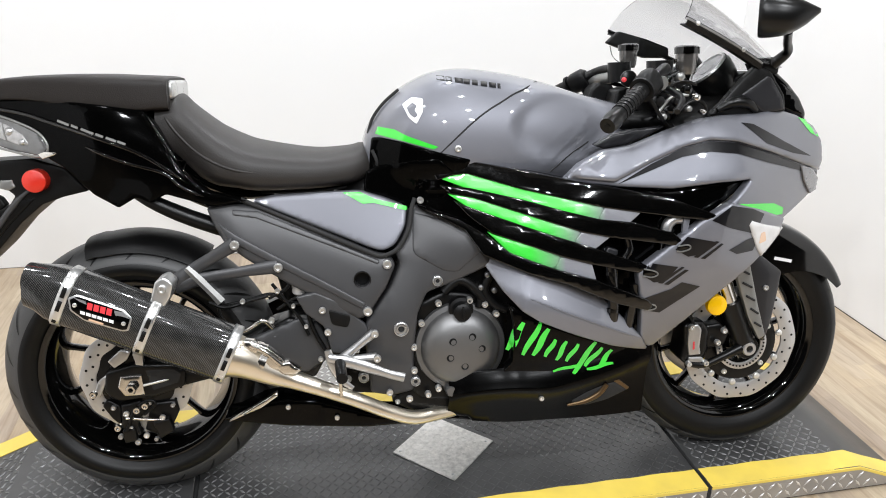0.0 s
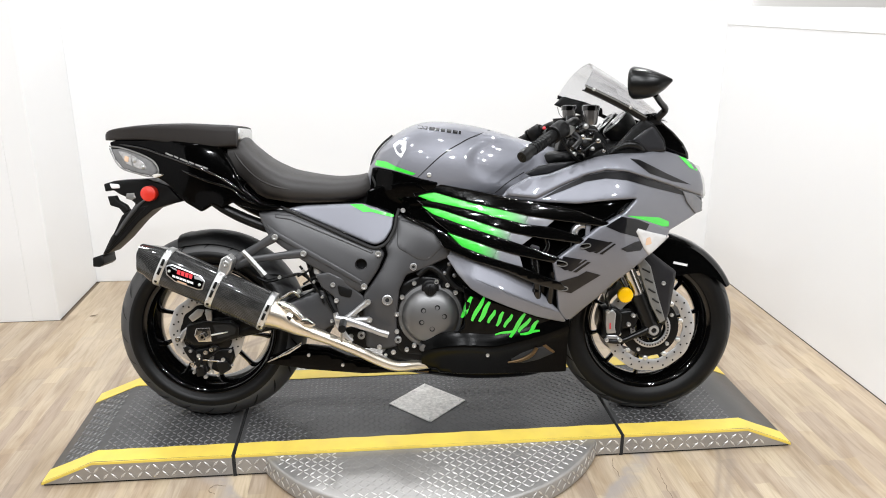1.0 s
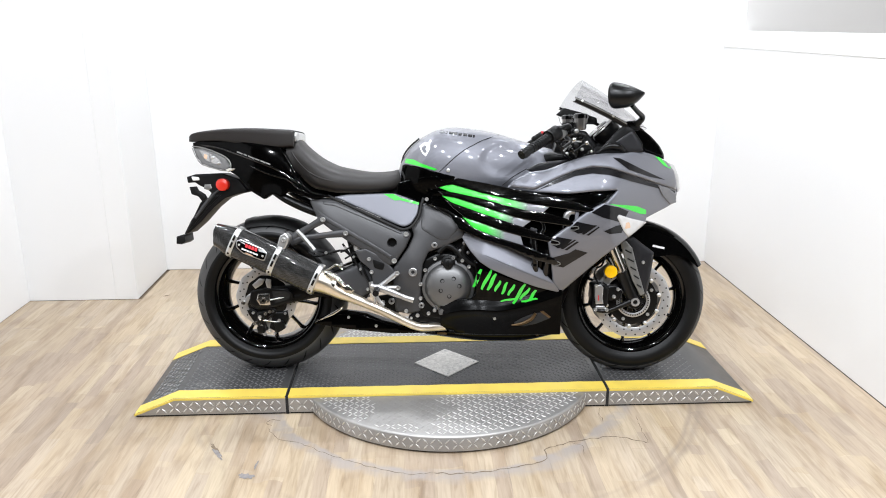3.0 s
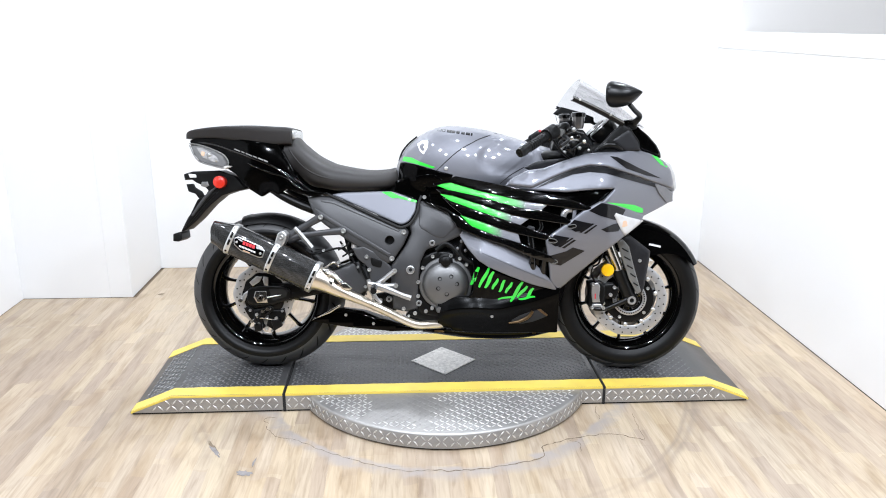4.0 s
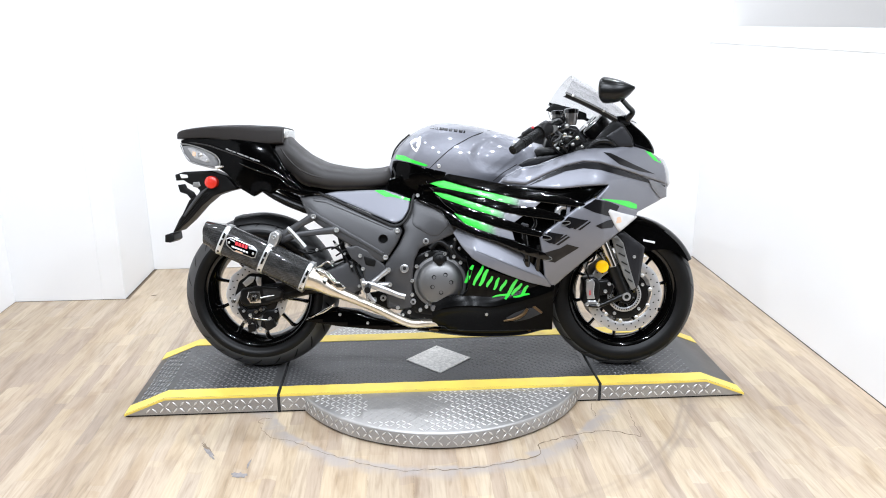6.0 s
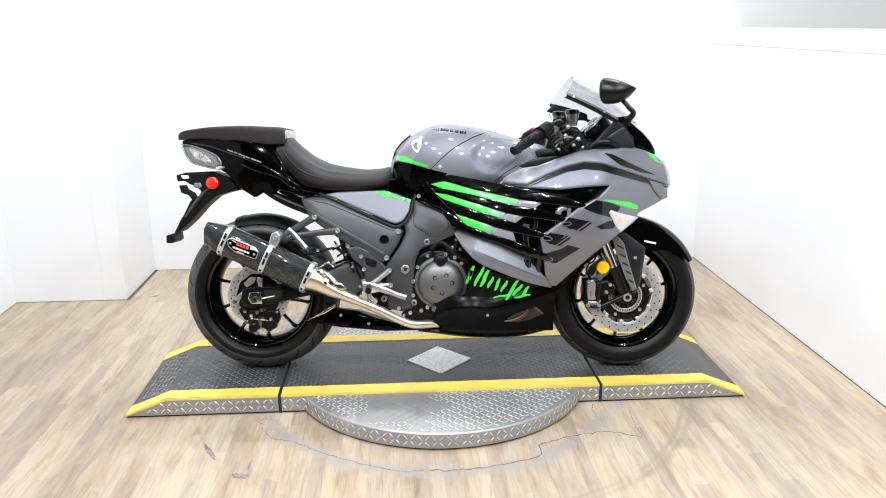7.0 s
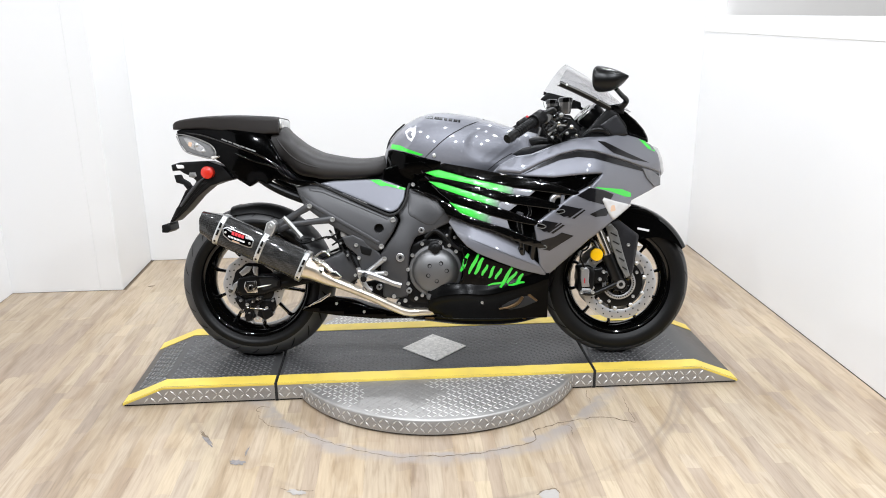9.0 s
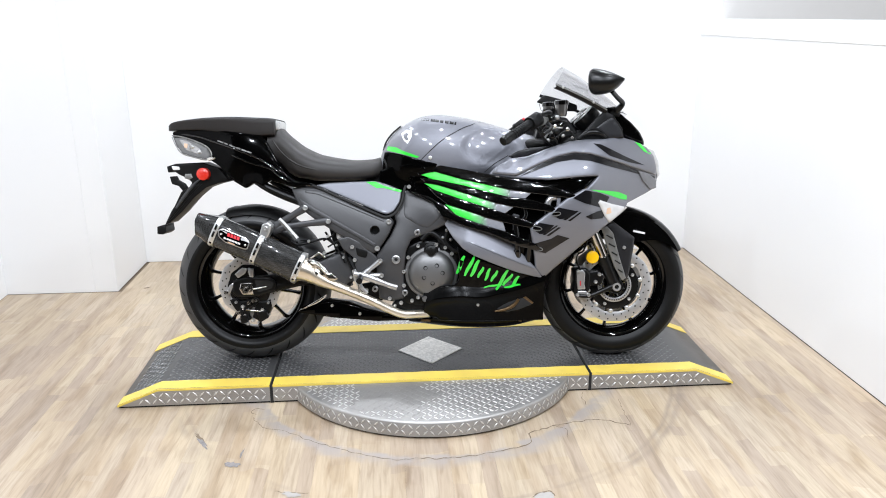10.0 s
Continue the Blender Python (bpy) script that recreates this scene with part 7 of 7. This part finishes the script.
for s in (-1, 1):
    tilt = Matrix.Translation((dx_, s * 0.078, dz_)) @ pose(0, 0, 0, 0, -45, 0)
    pod = part("gauge_pod", moved(lathe([(0.052, 0.002), (0.055, -0.01), (0.05, -0.04), (0.03, -0.085), (0.0, -0.095)], 36, "z"), tilt), M_SATIN, dash)
    part("gauge_ring", moved(lathe([(0.042, 0.002), (0.044, 0.006), (0.047, 0.006), (0.05, 0.002), (0.049, -0.004)], 40, "z"), tilt), M_SILVER, dash, "bright gauge ring")
    part("gauge_dial", moved(lathe([(0, 0.0045), (0.020, 0.0045), (0.020, 0.003)], 30, "z"), tilt), M_SMOKED, dash, "dark dial centre")
    part("gauge_face", moved(lathe([(0, 0.0035), (0.043, 0.0035), (0.043, 0.002)], 36, "z"), tilt), M_DIAL, dash, "grey round gauge face")
head = part("steering_yoke", hull([(0.36, 0.855, 0.89, 0.10, 0.872), (0.40, 0.85, 0.90, 0.14, 0.875), (0.46, 0.85, 0.90, 0.15, 0.875), (0.52, 0.85, 0.89, 0.10, 0.87)], 24, 4), M_ENGINE, bike, "black steering yoke")
part("steering_stem", rod((0.46, 0, 0.86), (0.50, 0, 0.74), 0.035, 20), M_ENGINE, head)
part("cockpit_tray", hull([(0.34, 0.76, 0.80, 0.10, 0.78), (0.45, 0.76, 0.85, 0.15, 0.79), (0.52, 0.76, 0.91, 0.16, 0.80), (0.60, 0.76, 0.935, 0.16, 0.80), (0.69, 0.76, 0.955, 0.14, 0.82)], 24, 4), M_MATT, head)
(g0x, g0z), (g1x, g1z), (g2x, g2z) = [(0.276, 0.889), (0.358, 0.942), (0.436, 0.991)]
for s in (-1, 1):
    bar = part("handlebar", tube([(g1x + 0.03, s * 0.25, g1z + 0.02), (g2x + 0.01, s * 0.20, g2z), (g2x + 0.03, s * 0.13, g2z - 0.005)], 0.013, 14, 14), M_SATIN, bike, "black clip-on handlebar")
    grip_a, grip_b = Vector((g0x + 0.004, s * 0.350, g0z + 0.004)), Vector((g1x + 0.012, s * 0.265, g1z + 0.006))
    gp = part("grip", tube([grip_a, grip_a.lerp(grip_b, 0.5), grip_b], [0.0165, 0.0175, 0.0185], 20, 16), M_MATT, bar, "black ribbed rubber grip")
    for k in range(8):
        c = grip_a.lerp(grip_b, 0.22 + 0.09 * k)
        c2 = grip_a.lerp(grip_b, 0.25 + 0.09 * k)
        part("grip_rib", tube([c, c2], 0.0187, 18, 2), M_MATT, gp)
    dirn = (grip_b - grip_a).normalized()
    part("bar_end", tube([grip_a - dirn * 0.026, grip_a - dirn * 0.02, grip_a + dirn * 0.004], [0.0165, 0.0195, 0.0195], 18, 8), M_SATIN, bar)
    part("bar_end_bolt", tube([grip_a - dirn * 0.0275, grip_a - dirn * 0.02], 0.006, 12, 2), M_ENGINE, bar)
    part("flange", tube([grip_b, grip_b + dirn * 0.006], 0.027, 20, 3), M_MATT, bar)
    hub = grip_b + dirn * 0.035
    part("switch_housing", oval(grip_b + dirn * 0.008, grip_b + dirn * 0.06, [(0, 0.02, 0.02), (0.2, 0.027, 0.024), (0.8, 0.028, 0.024), (1, 0.02, 0.02)], 3.0, 20), M_MATT, bar)
    part("lever", tube([(hub.x + 0.045, s * 0.23, hub.z - 0.01), (hub.x + 0.055, s * 0.29, hub.z - 0.03), (hub.x + 0.02, s * 0.35, hub.z - 0.055)], [0.009, 0.007, 0.006], 10, 16), M_SATIN, bar, "black lever")
    part("master_cylinder", rod((hub.x + 0.03, s * 0.24, hub.z), (hub.x + 0.06, s * 0.15, hub.z + 0.01), 0.015, 14), M_COVERLT, bar, "grey cast master cylinder")
    rv = Vector((0.500, s * 0.19, 1.014))
    if s > 0:
        rv = Vector((0.495, 0.15, 1.03))
    rs = part("fluid_reservoir", lathe([(0, -0.034), (0.018, -0.034), (0.021, -0.026), (0.024, 0.0), (0.024, 0.012), (0.027, 0.013), (0.027, 0.024), (0.022, 0.027), (0, 0.027)], 24, "z", tuple(rv)), M_RESERVOIR, bar, "smoky fluid reservoir with black cap")
    part("reservoir_cap", lathe([(0.0275, 0.010), (0.0275, 0.024), (0.022, 0.0275), (0, 0.0275)], 24, "z", tuple(rv)), M_GLOSS, rs)
    part("reservoir_stay", rod((rv.x, rv.y, rv.z - 0.02), (hub.x + 0.04, s * 0.2, hub.z), 0.006), M_SATIN, rs)
    part("hose", tube([(hub.x + 0.05, s * 0.17, hub.z), (hub.x + 0.10, s * 0.16, hub.z - 0.02), (hub.x + 0.11, s * 0.13, hub.z - 0.08), (hub.x + 0.09, s * 0.1, hub.z - 0.14)], 0.006, 10, 24), M_MATT, bar)
    part("cable", tube([(hub.x + 0.0, s * 0.23, hub.z - 0.015), (hub.x + 0.04, s * 0.22, hub.z - 0.07), (hub.x + 0.09, s * 0.16, hub.z - 0.10), (hub.x + 0.12, s * 0.1, hub.z - 0.08)], 0.0045, 8, 24), M_MATT, bar)
    part("yoke_clamp", rod((g2x + 0.03, s * 0.13, g2z - 0.03), (g2x + 0.028, s * 0.13, g2z + 0.02), 0.03, 20), M_SATIN, bar)
# mirror on the right side
s = -1
mz = [(0.580, 1.139), (0.582, 1.048), (0.592, 1.141), (0.595, 1.046), (0.638, 1.131), (0.640, 1.050), (0.679, 1.117), (0.680, 1.066), (0.716, 1.101), (0.716, 1.093)]
st_ = [(mz[i][0], mz[i + 1][1], mz[i][1], wv, (mz[i][1] + mz[i + 1][1]) / 2) for i, wv in zip((0, 2, 4, 6, 8), (0.062, 0.066, 0.055, 0.035, 0.006))]
shell = hull(st_, 28, 2.4, 20)
mid_x = (mz[0][0] + mz[8][0]) / 2
place = Matrix.Translation((mid_x + 0.004, s * 0.325, 0)) @ pose(0, 0, 0, 0, 0, -30) @ Matrix.Diagonal((0.84, 1.0, 1.0, 1)) @ Matrix.Translation((-mid_x, 0, 0.006))
moved(shell, place)
mir = part("mirror", shell, M_SATIN, bike, "satin black rear-view mirror")
fm = hull([(mz[0][0] - 0.0006, mz[1][1] + 0.004, mz[0][1] - 0.004, 0.058, (mz[0][1] + mz[1][1]) / 2), (mz[0][0] + 0.001, mz[1][1] + 0.003, mz[0][1] - 0.003, 0.06, (mz[0][1] + mz[1][1]) / 2)], 28, 2.4, 3)
part("mirror_glass", moved(fm, place), M_MIRROR, mir, "mirror glass")
part("mirror_stem", tube([(0.668, s * 0.30, 1.066), (0.702, s * 0.243, 1.046), (0.732, s * 0.195, 1.026), (0.715, s * 0.17, 1.0)], [0.009, 0.009, 0.010, 0.013], 12, 20), M_SATIN, mir)
part("stem_base", panel([(0.675, 1.013), (0.714, 1.017), (0.731, 1.006), (0.728, 0.978), (0.693, 0.981)], 0.175, 0, 0.03, 0.006, 0.01, 0.006), M_MATT, mir)
# switch blocks and brackets packed round the yoke
for name, poly, y0, thick, m in (
    ("control_block", [(0.383, 0.903), (0.391, 0.943), (0.411, 0.960), (0.448, 0.954), (0.462, 0.922), (0.451, 0.887), (0.414, 0.882)], -0.13, 0.05, M_MATT),
    ("control_block", [(0.422, 0.900), (0.432, 0.942), (0.458, 0.950), (0.488, 0.935), (0.490, 0.890), (0.452, 0.880)], -0.05, 0.06, M_ENGINE),
    ("control_block", [(0.433, 0.896), (0.439, 0.944), (0.472, 0.956), (0.503, 0.946), (0.514, 0.908), (0.490, 0.885), (0.453, 0.883)], 0.06, 0.06, M_MATT),
    ("control_block", [(0.436, 0.933), (0.456, 0.958), (0.480, 0.960), (0.490, 0.932), (0.478, 0.907), (0.451, 0.905)], 0.15, 0.04, M_ENGINE),
):
    part(name, panel(poly, y0, 0, thick, 0.006, 0.012, 0.006), m, head)
for px, pz in [(0.449, 0.945), (0.473, 0.948), (0.466, 0.918), (0.484, 0.938)]:
    part("control_button", disc(px, -0.15, pz, 0.007, 0.008), M_COVERLT, head)
for px, pz in [(0.448, 0.930), (0.487, 0.937), (0.472, 0.904)]:
    part("yoke_bolt", bolt(px, -0.062, pz, 0.008, 0.008), M_BOLT, head)
part("cockpit_backing", panel([(0.406, 0.891), (0.423, 0.948), (0.467, 0.988), (0.533, 0.979), (0.570, 0.931), (0.602, 0.882)], 0.115, 0, 0.06, 0.006, 0.013, 0.008), M_ENGINE, head)
for (px, pz), r, m in zip([(0.422, 0.953), (0.454, 0.968), (0.474, 0.943), (0.436, 0.923), (0.482, 0.975), (0.500, 0.947), (0.522, 0.930), (0.464, 0.904), (0.505, 0.906), (0.540, 0.898), (0.447, 0.889), (0.481, 0.923)], (0.010, 0.012, 0.008, 0.011, 0.009, 0.010, 0.008, 0.010, 0.007, 0.006, 0.008, 0.012), (M_COVERLT, M_GLOSS, M_STEEL, M_MATT, M_COVERLT, M_GLOSS, M_STEEL, M_GLOSS, M_COVERLT, M_STEEL, M_COVERLT, M_MATT)):
    part("bar_fitting", disc(px, -0.19, pz, r, 0.02), m, head)
for pl, m in (([(0.420, 0.936), (0.450, 0.953), (0.484, 0.966), (0.519, 0.958)], M_SATIN), ([(0.477, 0.898), (0.511, 0.923), (0.537, 0.919), (0.551, 0.889)], M_SATIN), ([(0.434, 0.898), (0.464, 0.932), (0.502, 0.936)], M_COVERLT)):
    part("bar_link", tube([(x, -0.205, z) for x, z in pl], 0.004, 8, 18), m, head)
part("kill_switch", disc(0.352, -0.205, 0.970, 0.005, 0.008), M_REDMARK, head, "red engine stop switch")
part("ignition_switch", disc(0.44, 0.0, 0.97, 0.02, 0.01), M_SATIN, bike)


# ---- wear on the floor ----
def crack(name, spine, wide):
    """A ragged open joint in the vinyl, with a lifted lip."""
    rng = random.Random(len(spine))
    line = smoothline([(x, y, 0) for x, y in spine], len(spine) * 8)
    rows = []
    for i, p in enumerate(line):
        d = Vector(line[min(i + 1, len(line) - 1)] - line[max(i - 1, 0)]).normalized()
        n = Vector((-d.y, d.x, 0))
        w = wide * rng.uniform(0.25, 1.0) * (0.2 if i in (0, len(line) - 1) else 1)
        j = n * 0.008 * noise.noise((p[0] * 45, p[1] * 45, 0.5))
        rows.append([Vector(p) + j - n * w / 2 + Vector((0, 0, 0.0008)), Vector(p) + j + n * w / 2 + Vector((0, 0, 0.0008))])
    return tagged(part(name, grid(rows), M_SUB, floor), kind="stuff")


crack("floor_crack", [(-0.073, -0.733), (0.046, -0.738), (0.175, -0.717), (0.312, -0.676), (0.327, -0.619), (0.347, -0.591), (0.427, -0.556), (0.528, -0.533), (0.597, -0.516), (0.654, -0.542), (0.714, -0.573)], 0.006)
crack("floor_crack", [(-0.686, -0.399), (-0.64, -0.477), (-0.553, -0.514), (-0.464, -0.58), (-0.36, -0.645), (-0.259, -0.698), (-0.162, -0.735), (-0.073, -0.733)], 0.003)
crack("floor_crack", [(-0.680, -0.385), (-0.701, -0.359), (-0.689, -0.337), (-0.651, -0.335)], 0.004)
crack("floor_crack", [(0.726, -0.369), (0.717, -0.482), (0.714, -0.573)], 0.0025)
crack("floor_crack", [(0.595, -0.302), (0.59, -0.347), (0.586, -0.41)], 0.003)
crack("floor_crack", [(0.427, -0.556), (0.47, -0.585), (0.46, -0.64)], 0.0025)


def scar(x, y, long, wide, turn, m, seed):
    """A ragged scraped patch lying on the vinyl."""
    rng = random.Random(seed)
    bm = bmesh.new()
    ring = []
    for i in range(26):
        a = 2 * math.pi * i / 26
        k = rng.uniform(0.55, 1.15)
        ring.append(bm.verts.new(pose(x, y, 0.0005 + 0.0003 * seed, 0, 0, turn) @ Vector((long * k * math.cos(a), wide * k * math.sin(a), 0))))
    bm.faces.new(ring)
    tagged(part("floor_scar", bm, m, floor, "", False), kind="stuff")


scar(-0.847, -0.547, 0.062, 0.008, -59, M_SUB, 1)
scar(-0.835, -0.575, 0.045, 0.010, -59, M_SCAR, 2)
scar(-0.702, -0.722, 0.034, 0.017, -15, M_SCAR, 3)
scar(-0.684, -0.655, 0.036, 0.004, 86, M_SCAR, 4)
scar(-0.487, -0.912, 0.036, 0.014, -20, M_CHIP, 5)
scar(-1.52, 1.128, 0.02, 0.008, 30, M_SUB, 6)
crack("floor_crack", [(-0.54, -0.888), (-0.50, -0.897), (-0.43, -0.905)], 0.004)
# a chip where the vinyl has broken out, showing the pale backing
chip = bmesh.new()
chip.faces.new([chip.verts.new((x, y, 0.0006)) for x, y in ((0.276, -0.981), (0.300, -0.963), (0.336, -0.961), (0.341, -0.979), (0.334, -1.02), (0.288, -1.015))])
part("floor_chip", chip, M_CHIP, floor, "pale broken-out chip in the vinyl", False)
crack("floor_crack", [(0.268, -0.985), (0.300, -0.961), (0.336, -0.958), (0.345, -0.984)], 0.007)


# ---- floor planks ----
def planks():
    wide, rng = 0.152, random.Random(4)
    shared = {}
    x = -2.25
    col = 0
    while x < 1.722:
        x1 = min(x + wide, 1.7262)
        y = -4.6 + rng.uniform(0, 1.1) - 1.1
        while y < 1.62:
            y0, y1 = max(y, -4.6), min(y + 1.22, 1.62 if x > -1.66 else 1.083)
            y += 1.22
            if y1 - y0 < 0.02:
                continue
            key = (round(x1 - x, 4), round(y1 - y0, 3))
            if key not in shared:
                bm = box(0, x1 - x - 0.0002, 0, y1 - y0 - 0.0002, -0.005, 0.0, 0.0002, 1)
                me = bpy.data.meshes.new("plank")
                bm.to_mesh(me)
                bm.free()
                me.materials.append(M_FLOOR)
                shared[key] = me
            ob = new("plank", shared[key])
            ob.parent = floor
            ob.matrix_basis = pose(x, y0, 0)
        x = x1
        col += 1


planks()
